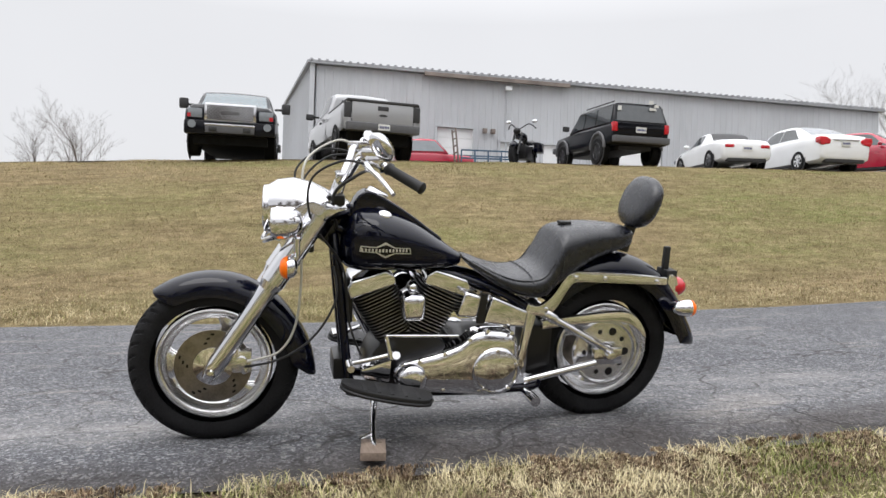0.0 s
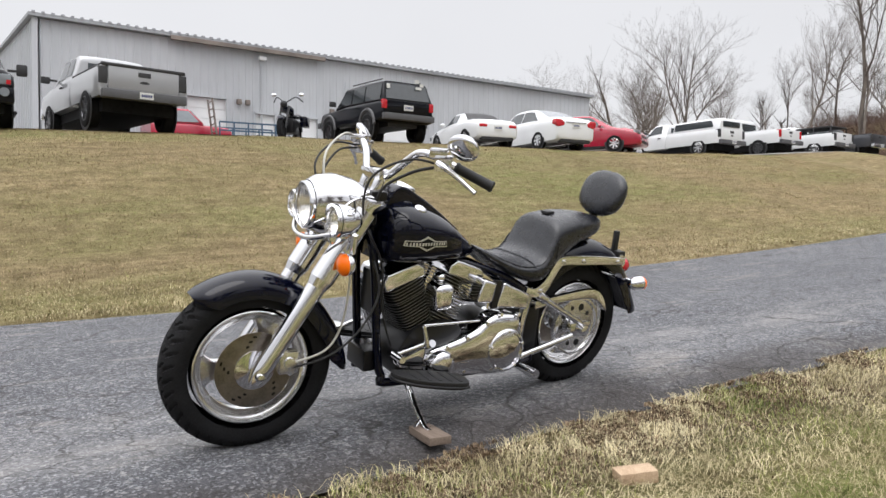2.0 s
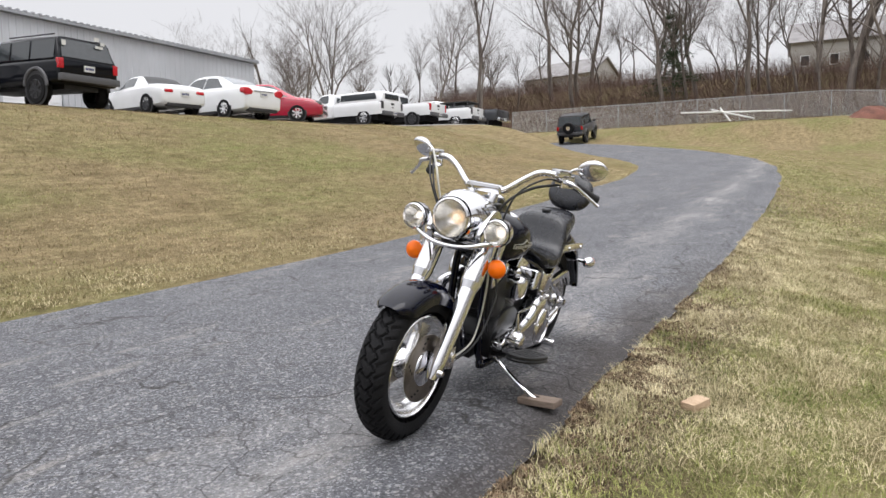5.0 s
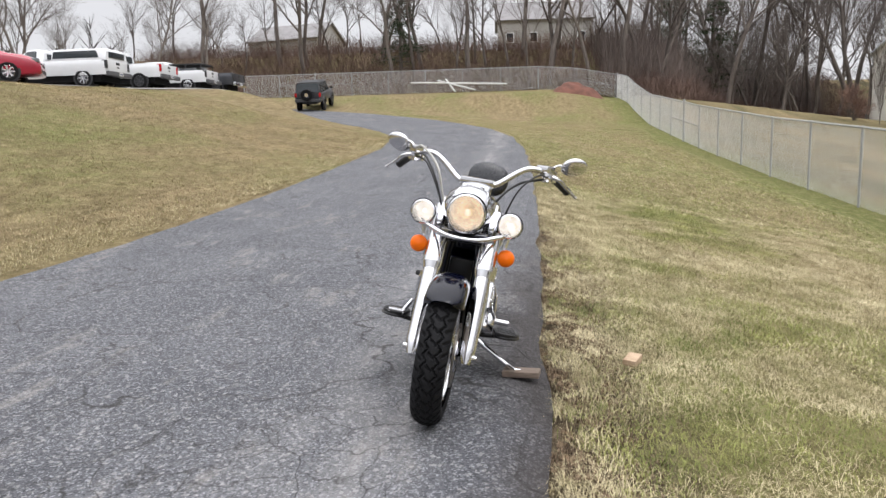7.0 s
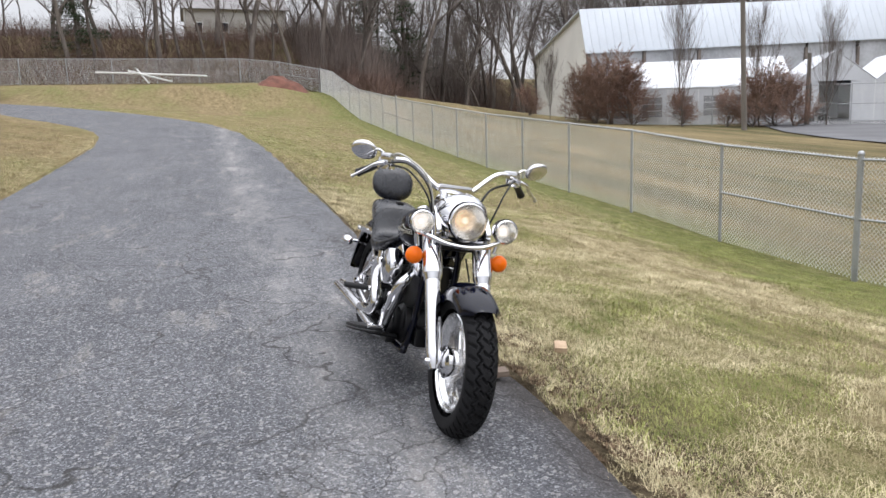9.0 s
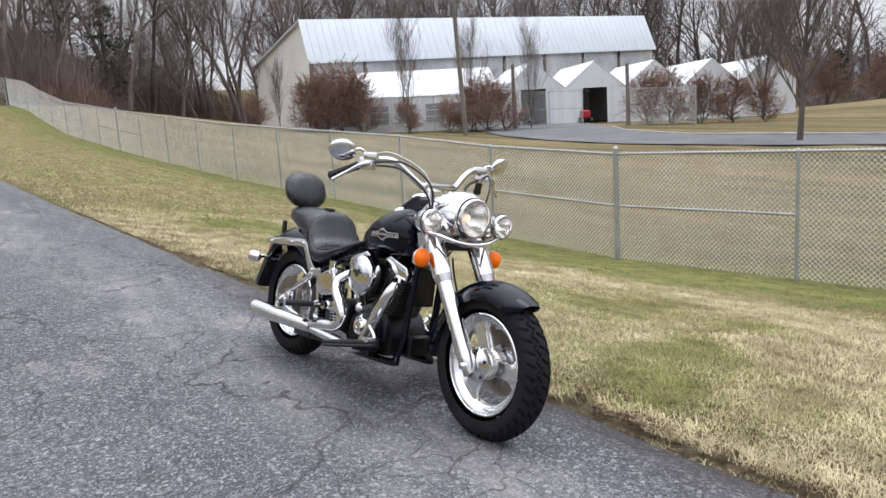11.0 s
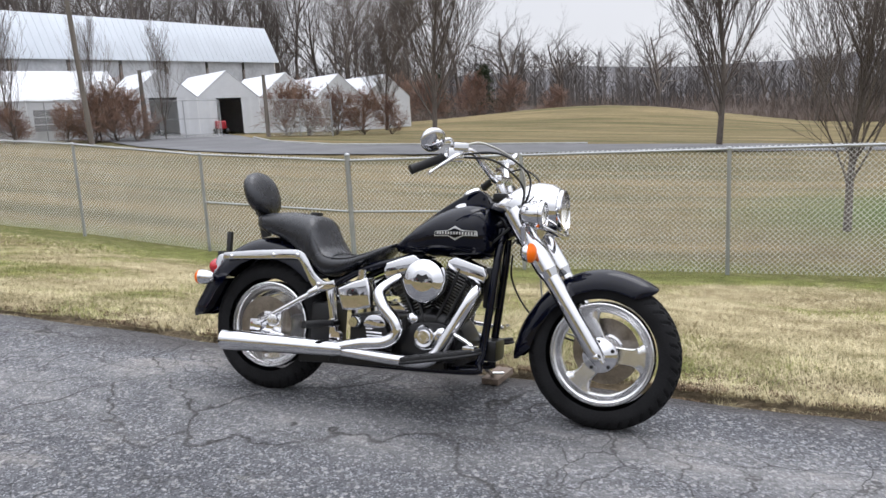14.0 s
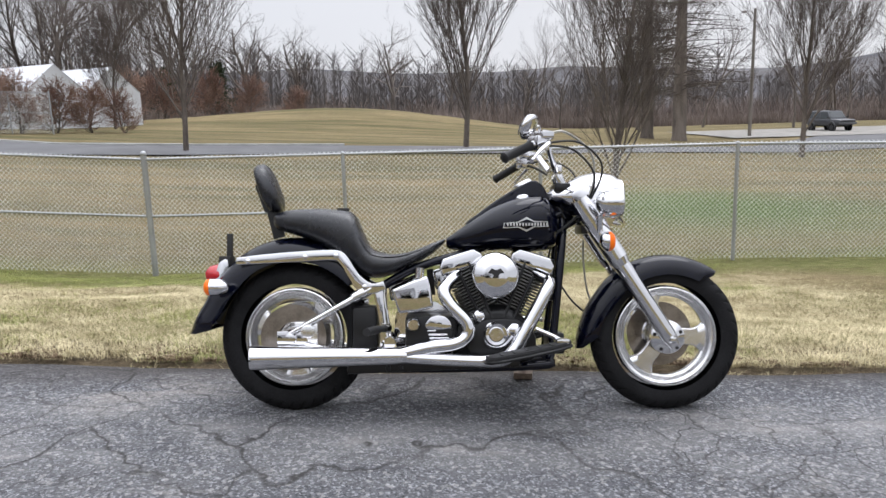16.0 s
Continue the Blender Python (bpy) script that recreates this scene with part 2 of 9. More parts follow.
    soil = math_node(nt, "MULTIPLY", ramp_val(nt, edge, -1.02, -0.62), ramp_val(nt, sy.outputs["Y"], 0.5, -0.2))
    soil = math_node(nt, "MULTIPLY", soil, ramp_val(nt, sy.outputs["X"], 16.0, 8.0))
    col = mix_col(nt, math_node(nt, "MULTIPLY", soil, 0.85), col, mix_col(nt, ramp_val(nt, fine, 0.35, 0.62), (0.045, 0.034, 0.026), (0.17, 0.128, 0.088)))
    nt.links.new(col, b.inputs["Base Color"])
    b.inputs["Roughness"].default_value = 0.95
    b.inputs["Specular IOR Level"].default_value = 0.1
    bp = nt.nodes.new("ShaderNodeBump")
    bp.inputs["Strength"].default_value, bp.inputs["Distance"].default_value = 1.0, 0.05
    nt.links.new(math_node(nt, "MULTIPLY_ADD", fibre, 0.3, fine), bp.inputs["Height"])
    nt.links.new(bp.outputs["Normal"], b.inputs["Normal"])
    return m


def glass_material(name, tint=(0.9, 0.95, 0.95), rough=0.02, ior=1.35):
    m = bpy.data.materials.new(name)
    m.use_nodes = True
    b = m.node_tree.nodes["Principled BSDF"]
    b.inputs["Base Color"].default_value = (*tint, 1)
    b.inputs["Transmission Weight"].default_value = 1.0
    b.inputs["Roughness"].default_value = rough
    b.inputs["IOR"].default_value = ior
    return m


# ---- mesh building ----
class Geo:
    """Collects vertices and faces, then becomes one mesh."""

    def __init__(self):
        self.v, self.f, self.s = [], [], []

    def add(self, verts, faces, smooth=False):
        o = len(self.v)
        self.v += [tuple(p) for p in verts]
        self.f += [tuple(i + o for i in f) for f in faces]
        self.s += [smooth] * len(faces)
        return self

    def box(self, lo, hi, m=None):
        (a, b, c), (d, e, f) = lo, hi
        vs = [Vector(p) for p in ((a, b, c), (d, b, c), (d, e, c), (a, e, c), (a, b, f), (d, b, f), (d, e, f), (a, e, f))]
        if m:
            vs = [m @ p for p in vs]
        return self.add(vs, [(3, 2, 1, 0), (4, 5, 6, 7), (0, 1, 5, 4), (1, 2, 6, 5), (2, 3, 7, 6), (3, 0, 4, 7)])

    def bar(self, p, q, w, h, up=(0, 0, 1)):
        """A square bar from p to q, w wide and h high."""
        p, q = Vector(p), Vector(q)
        d = (q - p)
        x = d.normalized()
        y = Vector(up).cross(x)
        y = y.normalized() if y.length > 1e-5 else Vector((0, 1, 0)).cross(x).normalized()
        z = x.cross(y)
        vs = [o + y * (sy * w / 2) + z * (sz * h / 2) for o in (p, q) for sy, sz in ((-1, -1), (1, -1), (1, 1), (-1, 1))]
        return self.add(vs, [(3, 2, 1, 0), (4, 5, 6, 7), (0, 1, 5, 4), (1, 2, 6, 5), (2, 3, 7, 6), (3, 0, 4, 7)])

    def rings(self, rings, closed=True, caps=True, smooth=True, loop=False):
        """Skin between rings of equal length."""
        n = len(rings[0])
        vs = [p for r in rings for p in r]
        fs = []
        last = len(rings) if loop else len(rings) - 1
        for i in range(last):
            k = (i + 1) % len(rings)
            for j in range(n if closed else n - 1):
                j2 = (j + 1) % n
                fs.append((i * n + j, i * n + j2, k * n + j2, k * n + j))
        self.add(vs, fs, smooth)
        if caps and closed and not loop:
            o = len(self.v) - len(vs)
            self.f += [tuple(o + j for j in reversed(range(n))), tuple(o + (len(rings) - 1) * n + j for j in range(n))]
            self.s += [False, False]
        return self

    def tube(self, pts, r, seg=10, smooth_path=0, squash=None, caps=True):
        """A round tube along points; r may be one radius or one a point."""
        pts = [Vector(p) for p in pts]
        rs = list(r) if isinstance(r, (list, tuple)) else [r] * len(pts)
        if smooth_path:
            pts, rs = spline(pts, rs, smooth_path)
        rings = []
        up = None
        for i, p in enumerate(pts):
            d = (pts[min(i + 1, len(pts) - 1)] - pts[max(i - 1, 0)]).normalized()
            if up is None:
                up = d.orthogonal().normalized()
            else:
                up = (up - d * up.dot(d))
                up = up.normalized() if up.length > 1e-6 else d.orthogonal().normalized()
            side = d.cross(up)
            rings.append([p + (up * math.cos(a) + side * math.sin(a)) * rs[i] for a in (2 * math.pi * j / seg for j in range(seg))])
        return self.rings(rings, caps=caps)

    def lathe(self, prof, centre=(0, 0, 0), axis=(0, 1, 0), seg=32, closed=False, smooth=True):
        """Turns (along, radius) points round an axis. closed: the profile is a loop."""
        a = Vector(axis).normalized()
        u = a.orthogonal().normalized()
        w = a.cross(u)
        c = Vector(centre)
        rings = []
        for s, r in prof:
            rings.append([c + a * s + (u * math.cos(t) + w * math.sin(t)) * r for t in (2 * math.pi * j / seg for j in range(seg))])
        return self.rings(rings, caps=False, loop=closed, smooth=smooth)

    def prism(self, poly, lo, hi, axis="y", m=None, smooth=False):
        """A flat outline given thickness from lo to hi along an axis."""
        def put(u, v, w):
            p = {"y": Vector((u, w, v)), "x": Vector((w, u, v)), "z": Vector((u, v, w))}[axis]
            return m @ p if m else p
        n = len(poly)
        vs = [put(u, v, lo) for u, v in poly] + [put(u, v, hi) for u, v in poly]
        self.add(vs, [tuple(reversed(range(n))), tuple(range(n, 2 * n))])
        self.add(vs, [(i, (i + 1) % n, (i + 1) % n + n, i + n) for i in range(n)], smooth)
        return self

    def ball(self, c, r, seg=16, rows=10, m=None):
        rx, ry, rz = r if isinstance(r, (list, tuple)) else (r, r, r)
        rings = []
        for i in range(rows + 1):
            t = math.pi * (0.002 + 0.996 * i / rows)
            ring = [Vector((rx * math.sin(t) * math.cos(p), ry * math.sin(t) * math.sin(p), rz * math.cos(t))) for p in (2 * math.pi * j / seg for j in range(seg))]
            rings.append([(m @ q if m else q) + Vector(c) for q in ring])
        return self.rings(rings)

    def sheet(self, grid, smooth=True):
        """A skin over rows of points."""
        n = len(grid[0])
        vs = [p for row in grid for p in row]
        return self.add(vs, [(i * n + j, i * n + j + 1, (i + 1) * n + j + 1, (i + 1) * n + j) for i in range(len(grid) - 1) for j in range(n - 1)], smooth)

    def mesh(self, name, mats, bevel=0.0, seg=2, fix=True, thick=0.0, angle=35):
        me = bpy.data.meshes.new(name)
        me.from_pydata(self.v, [], self.f)
        me.polygons.foreach_set("use_smooth", self.s)
        for m in (mats if isinstance(mats, (list, tuple)) else [mats]):
            me.materials.append(m)
        if fix or bevel or thick:
            bm = bmesh.new()
            bm.from_mesh(me)
            bmesh.ops.remove_doubles(bm, verts=bm.verts, dist=1e-6)
            if fix:
                bmesh.ops.recalc_face_normals(bm, faces=bm.faces)
            if thick:
                bmesh.ops.solidify(bm, geom=bm.faces[:], thickness=thick)
            if bevel:
                es = [e for e in bm.edges if len(e.link_faces) == 2 and e.calc_face_angle(0) > radians(angle)]
                bmesh.ops.bevel(bm, geom=es, offset=bevel, segments=seg, affect="EDGES", profile=0.6, clamp_overlap=True)
                for f in bm.faces:
                    f.smooth = True
            bm.to_mesh(me)
            bm.free()
        if fix or bevel:
            me.set_sharp_from_angle(angle=radians(50))
        me.validate()
        return me


def spline(pts, rs, k):
    """Catmull-Rom points through pts, k a stretch."""
    out, outr = [], []
    n = len(pts)
    for i in range(n - 1):
        p0, p1, p2, p3 = pts[max(i - 1, 0)], pts[i], pts[i + 1], pts[min(i + 2, n - 1)]
        for j in range(k):
            t = j / k
            out.append(0.5 * ((2 * p1) + (p2 - p0) * t + (2 * p0 - 5 * p1 + 4 * p2 - p3) * t * t + (3 * p1 - p0 - 3 * p2 + p3) * t ** 3))
            outr.append(rs[i] + (rs[i + 1] - rs[i]) * t)
    return out + [pts[-1]], outr + [rs[-1]]


def curve2(pts, k=6, closed=False):
    """A smooth outline through flat points."""
    v = [Vector((a, b, 0)) for a, b in pts]
    if closed:
        n = len(v)
        v = [v[-1]] + v + [v[0], v[1]]
        o, _ = spline(v, [0] * len(v), k)
        o = o[k:k + n * k]
    else:
        o, _ = spline(v, [0] * len(v), k)
    return [(p.x, p.y) for p in o]


def thing(name, label, category, group="", m=None):
    """An Empty that carries the parts of one thing."""
    ob = tagged(new(name), label, category, group)
    ob.empty_display_size = 0.1
    if m:
        ob.matrix_world = m
    return ob


def part(name, geo, mat, parent, label="", **kw):
    me = geo.mesh(name, mat, **kw) if isinstance(geo, Geo) else geo
    ob = new(name, me)
    ob.parent = parent
    if label:
        ob["label"] = label
    return ob


def structure(name, geo, mat, label, category, **kw):
    ob = new(name, geo.mesh(name, mat, **kw))
    return tagged(ob, label, category, kind="structure")


def lin(tab, x):
    if x <= tab[0][0]:
        return tab[0][1]
    for (a, u), (b, v) in zip(tab, tab[1:]):
        if x <= b:
            return u + (v - u) * (x - a) / (b - a)
    return tab[-1][1]


def ease(t):
    t = min(1.0, max(0.0, t))
    return t * t * (3 - 2 * t)


# ---- ground: road, bank, lawn, hill ----
ROAD_Z = ((-60, -2.2), (-10, -0.32), (-0.82, 0.0), (0.82, 0.057), (5, 0.25), (10, 0.55), (20, 1.3), (30, 2.3), (40, 3.4), (48, 4.25), (56, 4.9), (75, 6.0), (400, 8.0))
ROAD_NEAR = ((-60, 3.0), (-12, -0.2), (-3, -0.5), (1.3, -0.55), (4, -0.61), (8, -0.67), (14, -0.66), (19, -0.55), (23, -0.2), (27, 0.7), (30, 1.9), (33, 3.5), (36, 5.5), (40, 8.4), (44, 12.0), (50, 18.0))
ROAD_FAR = ((-60, 8.5), (-12, 5.6), (-3, 4.95), (0, 4.5), (4, 4.3), (8, 4.2), (14, 4.1), (20, 4.1), (24, 4.5), (27.5, 5.6), (30, 7.0), (33, 9.0), (37, 12.0), (42, 15.7))
LOT_Z = ((-60, -0.5), (-20, 1.9), (-8, 2.72), (-3, 3.03), (0, 3.16), (6, 3.38), (14, 3.58), (20, 3.75), (27, 4.25), (33, 4.55), (42, 4.85), (60, 5.2))
FENCE_Z = ((-60, -2.6), (-5, -1.13), (4.7, -1.1), (7.8, -0.9), (10.75, -0.6), (20, 0.1), (29, 0.95), (41.3, 2.3), (47, 3.4), (50.5, 4.2), (56.5, 4.95), (70, 5.6))
BANK = ((0, 0), (2, 0.15), (4, 0.345), (6, 0.575), (8, 0.77), (9.5, 0.87), (11, 0.94), (13, 1))
FENCE_Y = -8.22


def road_edges(x):
    return lin(ROAD_NEAR, x), lin(ROAD_FAR, x) if x < 42 else 15.7 + (x - 42) * 1.25


def hill_foot(y):
    return 57 + 18 * ease((-12 - y) / 12.0)


def ground_z(x, y):
    r = lin(ROAD_Z, x)
    n, f = road_edges(x)
    if n <= y <= f:
        z = r
    elif y > f:
        lot = lin(LOT_Z, x)
        d = y - f
        z = r + (lot - r) * lin(BANK, d * (1 + 2.0 * ease((x - 28) / 10) + 2.0 * ease((x - 36) / 4)))
        if y > 45:
            z -= (y - 45) * 0.01
    else:
        fz = lin(FENCE_Z, x)
        if y > FENCE_Y:
            t = (n - y) / (n - FENCE_Y)
            z = r + (fz - r) * (0.75 * t + 0.25 * ease(t))
        else:
            lawn = -0.75 + 0.052 * max(-20, min(x, 60))
            t = (FENCE_Y - y) / 26.0
            z = fz + (lawn - fz) * ease(t) + 0.25 * ease((-y - 26) / 14)
    # the wooded hill behind the far fence
    z += 6.5 * ease((x - hill_foot(y)) / 26.0) * ease((y + 75) / 25.0)
    z += 0.8 * ease((x - 44) / 9.0) * ease((y - FENCE_Y) / 5.0) * ease((75 - x) / 12.0)
    # low grass mound beyond the far drive
    z += 2.0 * math.exp(-((x - 8) / 16.0) ** 2 - ((y + 66) / 9.0) ** 2)
    return z


def steps(*spans):
    out = []
    for a, b, s in spans:
        k = max(1, round((b - a) / s))
        out += [a + (b - a) * i / k for i in range(k)]
    return out + [spans[-1][1]]


xs = steps((-900, -200, 100), (-200, -60, 20), (-60, -12, 3), (-12, 14, 0.5), (14, 64, 1.0), (64, 100, 3), (100, 300, 20), (300, 1200, 100))
ys = steps((-1200, -300, 100), (-300, -100, 20), (-100, -24, 2), (-24, -9, 0.75), (-9, 18, 0.45), (18, 60, 2), (60, 200, 20), (200, 1000, 100))


def rough_z(x, y):
    z = ground_z(x, y)
    n, f = road_edges(x)
    if n - 0.02 <= y <= f + 0.02 and -60 < x < 46:
        return z - 0.05
    return z + 0.05 * noise.noise((x * 0.7, y * 0.7, 0)) * min(1, abs(y - n), abs(y - f))


grass_ground = lawn_material("winter_lawn")
asphalt = asphalt_material("worn_asphalt")
g = Geo()
g.sheet([[(x, y, rough_z(x, y)) for y in ys] for x in xs])
structure("ground", g, grass_ground, "dormant straw-coloured lawn with green patches on a slope", "ground", fix=True)

# the drive is a strip of its own, a little above the soil
g = Geo()
rows = []
for x in steps((-60, -12, 2), (-12, 14, 0.25), (14, 46, 0.5)):
    n, f = road_edges(x)
    row = []
    for k in range(25):
        t = k / 24
        e = 0.07 * noise.noise((x * 1.1, 5 + round(t), 0)) + 0.035 * noise.noise((x * 4, 9 + round(t), 0)) if t in (0, 1) else 0
        row.append((x, n + (f - n) * t + e, ground_z(x, n + (f - n) * t) + 0.012 - (0.045 if t in (0, 1) else 0)))
    rows.append(row)
g.sheet(rows)
structure("road", g, asphalt, "cracked grey asphalt driveway with pale worn patches", "road")


# ---- paved lot and far drive ----
lot_paving = material("lot_paving", (0.2, 0.19, 0.175), 0.9, 0, col2=(0.3, 0.285, 0.26), scale=0.8, fine=60, bump=0.6, spec=0.2)
g = Geo()
g.sheet([[(x, road_edges(x)[1] + d / (1 + 2.0 * ease((x - 28) / 10)), ground_z(x, road_edges(x)[1] + d / (1 + 2.0 * ease((x - 28) / 10))) + 0.03) for d in (11.6, 13, 16, 20, 26, 34)] for x in steps((-18, 46, 2))])
structure("pavement", g, lot_paving, "pale gravelled parking lot on top of the bank", "pavement")
far_asphalt = material("far_asphalt", (0.1, 0.1, 0.105), 0.85, 0, col2=(0.15, 0.15, 0.155), scale=0.6, fine=30, bump=0.5, spec=0.3)
DRIVE = ((-60, -64, -54), (-34, -60, -42), (-22, -46, -38.5), (-12, -40.5, -36.0), (-6, -38.2, -33.6), (5, -35.3, -30.8), (12, -33.0, -28.0), (18, -31.8, -26.5), (23, -33.5, -26.8), (28, -38.0, -28.5), (33, -42.0, -31.5), (38, -42.0, -33))
g = Geo()
rows = []
for x in steps((-60, 38, 1.0)):
    a, b = lin([(r[0], r[1]) for r in DRIVE], x), lin([(r[0], r[2]) for r in DRIVE], x)
    rows.append([(x, a + (b - a) * k / 6, ground_z(x, a + (b - a) * k / 6) + 0.06) for k in range(7)])
g.sheet(rows)
structure("road", g, far_asphalt, "grey asphalt drive crossing the lawn beyond the fence", "road")
kerb_stone = material("kerb_stone", (0.3, 0.3, 0.29), 0.85, 0, var=0.2, scale=2, fine=40, bump=0.5)
g = Geo()
g.tube([(x, lin([(r[0], r[1]) for r in DRIVE], x) - 0.1, ground_z(x, lin([(r[0], r[1]) for r in DRIVE], x)) + 0.07) for x in steps((5, 26, 1.0))], 0.09, 6)
structure("kerb", g, kerb_stone, "low concrete kerb along the far drive", "kerb")
# far parking apron on the west side
g = Geo()
g.sheet([[(x, y, ground_z(x, y) + 0.1) for y in steps((-74, -56, 3))] for x in steps((-70, -24, 4))])
structure("pavement", g, lot_paving, "wide pale parking apron beyond the trees", "pavement")

# ---- metal warehouse above the bank ----
metal_wall = material("grey_ribbed_metal", (0.46, 0.475, 0.5), 0.55, 0.2, var=0.09, scale=0.4, fine=5, stretch=(1, 1, 0.2), rvar=0.1)
metal_trim = material("weathered_metal_trim", (0.2, 0.17, 0.15), 0.6, 0.3, var=0.3, scale=1.5, fine=20)
white_door = material("white_door_paint", (0.72, 0.73, 0.74), 0.5, 0, var=0.06, scale=1, fine=30)
roof_metal = material("grey_roof_metal", (0.34, 0.35, 0.37), 0.5, 0.4, var=0.12, scale=0.5, fine=8)
# near-black colour stands in for the shade inside the open doorway
dark_inside = material("interior_painted_dark", (0.02, 0.02, 0.022), 0.9, 0, var=0.3)
WX0, WX1, WY, WZ0, WZ1 = 0.8, 27.6, 26.0, 2.4, 8.02
wh = thing("warehouse", "long grey ribbed-metal warehouse with roll-up doors", "building")


def ribbed(x0, x1, z0, z1, y, step=0.3, holes=()):
    """A ribbed wall sheet facing -y with openings left out."""
    g = Geo()
    cuts = sorted({x0, x1, *[h for a, b, *_ in holes for h in (a, b)]})
    for a, b in zip(cuts, cuts[1:]):
        top = [h for h in holes if h[0] <= a and b <= h[1]]
        zz0 = top[0][2] if top else z0
        n = max(1, round((b - a) / step))
        row0, row1 = [], []
        for i in range(n):
            xa = a + (b - a) * i / n
            w = (b - a) / n
            for u, v in ((0.0, 0.0), (0.72, 0.0), (0.78, -0.016), (0.92, -0.016), (0.98, 0.0)):
                row0.append((xa + u * w, y + v, zz0))
                row1.append((xa + u * w, y + v, z1))
        row0.append((b, y, zz0))
        row1.append((b, y, z1))
        g.sheet([row0, row1], smooth=False)
        g.box((a, y + 0.002, zz0), (b, y + 0.15, z1))
    return g


doors = [(5.9, 7.5, 5.9), (8.6, 9.5, 5.45), (10.5, 11.4, 5.45), (13.6, 16.2, 6.1), (19.4, 21.9, 6.2)]
part("wall_front", ribbed(WX0, WX1, WZ0, WZ1, WY, holes=doors), metal_wall, wh, fix=False)
g = Geo()
g.add([(WX0, WY, WZ0), (-0.1, 36, WZ0), (-0.1, 36, WZ1), (WX0, WY, WZ1), (WX0 + 0.2, WY, WZ0), (0.1, 36, WZ0), (0.1, 36, WZ1), (WX0 + 0.2, WY, WZ1)], [(0, 1, 2, 3), (4, 7, 6, 5), (0, 3, 7, 4), (1, 5, 6, 2), (3, 2, 6, 7), (0, 4, 5, 1)])
for k in range(30):
    t = k / 30
    g.bar((WX0 - 0.9 * t, WY + 10 * t, WZ0), (WX0 - 0.9 * t, WY + 10 * t, WZ1), 0.05, 0.08, (0, 1, 0))
part("wall_end", g, metal_wall, wh)
g = Geo()
g.box((WX1 - 0.15, WY + 0.16, WZ0), (WX1, 36, WZ1))
part("wall_end", g, metal_wall, wh)
g = Geo()
g.add([(WX0 - 0.15, WY - 0.25, WZ1 + 0.02), (WX1 + 0.15, WY - 0.25, WZ1 + 0.02), (WX1 + 0.15, 36.2, WZ1 + 0.05), (-0.2, 36.2, WZ1 + 0.05), (WX0 - 0.15, WY - 0.25, WZ1 + 0.14), (WX1 + 0.15, WY - 0.25, WZ1 + 0.14), (WX1 + 0.15, 36.2, WZ1 + 0.17), (-0.2, 36.2, WZ1 + 0.17)], [(3, 2, 1, 0), (4, 5, 6, 7), (0, 1, 5, 4), (1, 2, 6, 5), (2, 3, 7, 6), (3, 0, 4, 7)])
for k in range(90):
    x = WX0 + (WX1 - WX0) * k / 89
    g.box((x - 0.05, WY - 0.28, WZ1 + 0.12), (x + 0.05, WY + 0.5, WZ1 + 0.19))
part("roof", g, roof_metal, wh)
g = Geo()
g.box((WX0 - 0.05, WY - 0.13, WZ0), (WX0 + 0.14, WY - 0.05, WZ1 + 0.02))
part("corner_trim", g, metal_wall, wh)
g = Geo()
g.box((5.3, WY - 0.34, WZ1 - 0.12), (11.6, WY - 0.2, WZ1 + 0.03))
part("gutter", g, metal_trim, wh, "short rusty gutter")
for i, (a, b, z) in enumerate(doors):
    g = Geo()
    if i < 4:
        n = 8 if b - a > 1.2 else 1
        for k in range(n):
            z0 = WZ0 + 0.3 + (z - WZ0 - 0.3) * k / n
            if n == 1:
                g.box((a + 0.04, WY + 0.05, z0), (b - 0.04, WY + 0.1, z0 + (z - WZ0 - 0.3) / n))
            elif k == 0:
                rd = part("roll_door", Geo().box((a + 0.04, WY + 0.08, z0), (b - 0.04, WY + 0.11, z)), white_door, wh, "closed white roll-up door")
            if n > 1:
                part("slat", Geo().box((a + 0.04, WY + 0.05, z0), (b - 0.04, WY + 0.076, z0 + (z - WZ0 - 0.3) / n - 0.02)), white_door, rd)
        if n == 1:
            part("man_door", g, white_door, wh, "closed white door")
    else:
        g.box((a, WY + 0.16, WZ0), (b, WY + 3, z))
        g.f = g.f[:1] + g.f[1:2] + g.f[3:]
        g.s = g.s[:5]
        part("door_recess", g, dark_inside, wh, "open dark doorway", fix=False)
    g = Geo()
    for p, q in (((a, WY - 0.05, WZ0), (a, WY - 0.05, z + 0.05)), ((b, WY - 0.05, WZ0), (b, WY - 0.05, z + 0.05)), ((a, WY - 0.05, z + 0.05), (b, WY - 0.05, z + 0.05))):
        g.bar(p, q, 0.09, 0.07, (0, 1, 0))
    part("door_frame", g, metal_wall, wh)
for x in (7.95, 8.3, 12.0):
    g = Geo()
    g.box((x - 0.09, WY - 0.2, 5.75), (x + 0.09, WY - 0.03, 5.95))
    part("wall_lamp", g, dull_black if False else metal_trim, wh, bevel=0.02)
g = Geo()
g.tube([(8.9, WY - 0.06, 3), (8.9, WY - 0.06, 6.6), (8.9, WY - 0.06, 7.4)], 0.03, 6)
part("conduit", g, metal_wall, wh)
g = Geo()
g.tube([(12.7, WY - 0.06, 3), (12.7, WY - 0.06, 7.2)], 0.035, 6)
part("conduit", g, metal_wall, wh)
g = Geo()
g.box((8.75, WY - 0.25, 7.6), (9.05, WY - 0.04, 7.75))
part("flood_lamp", g, white_door, wh, bevel=0.03)

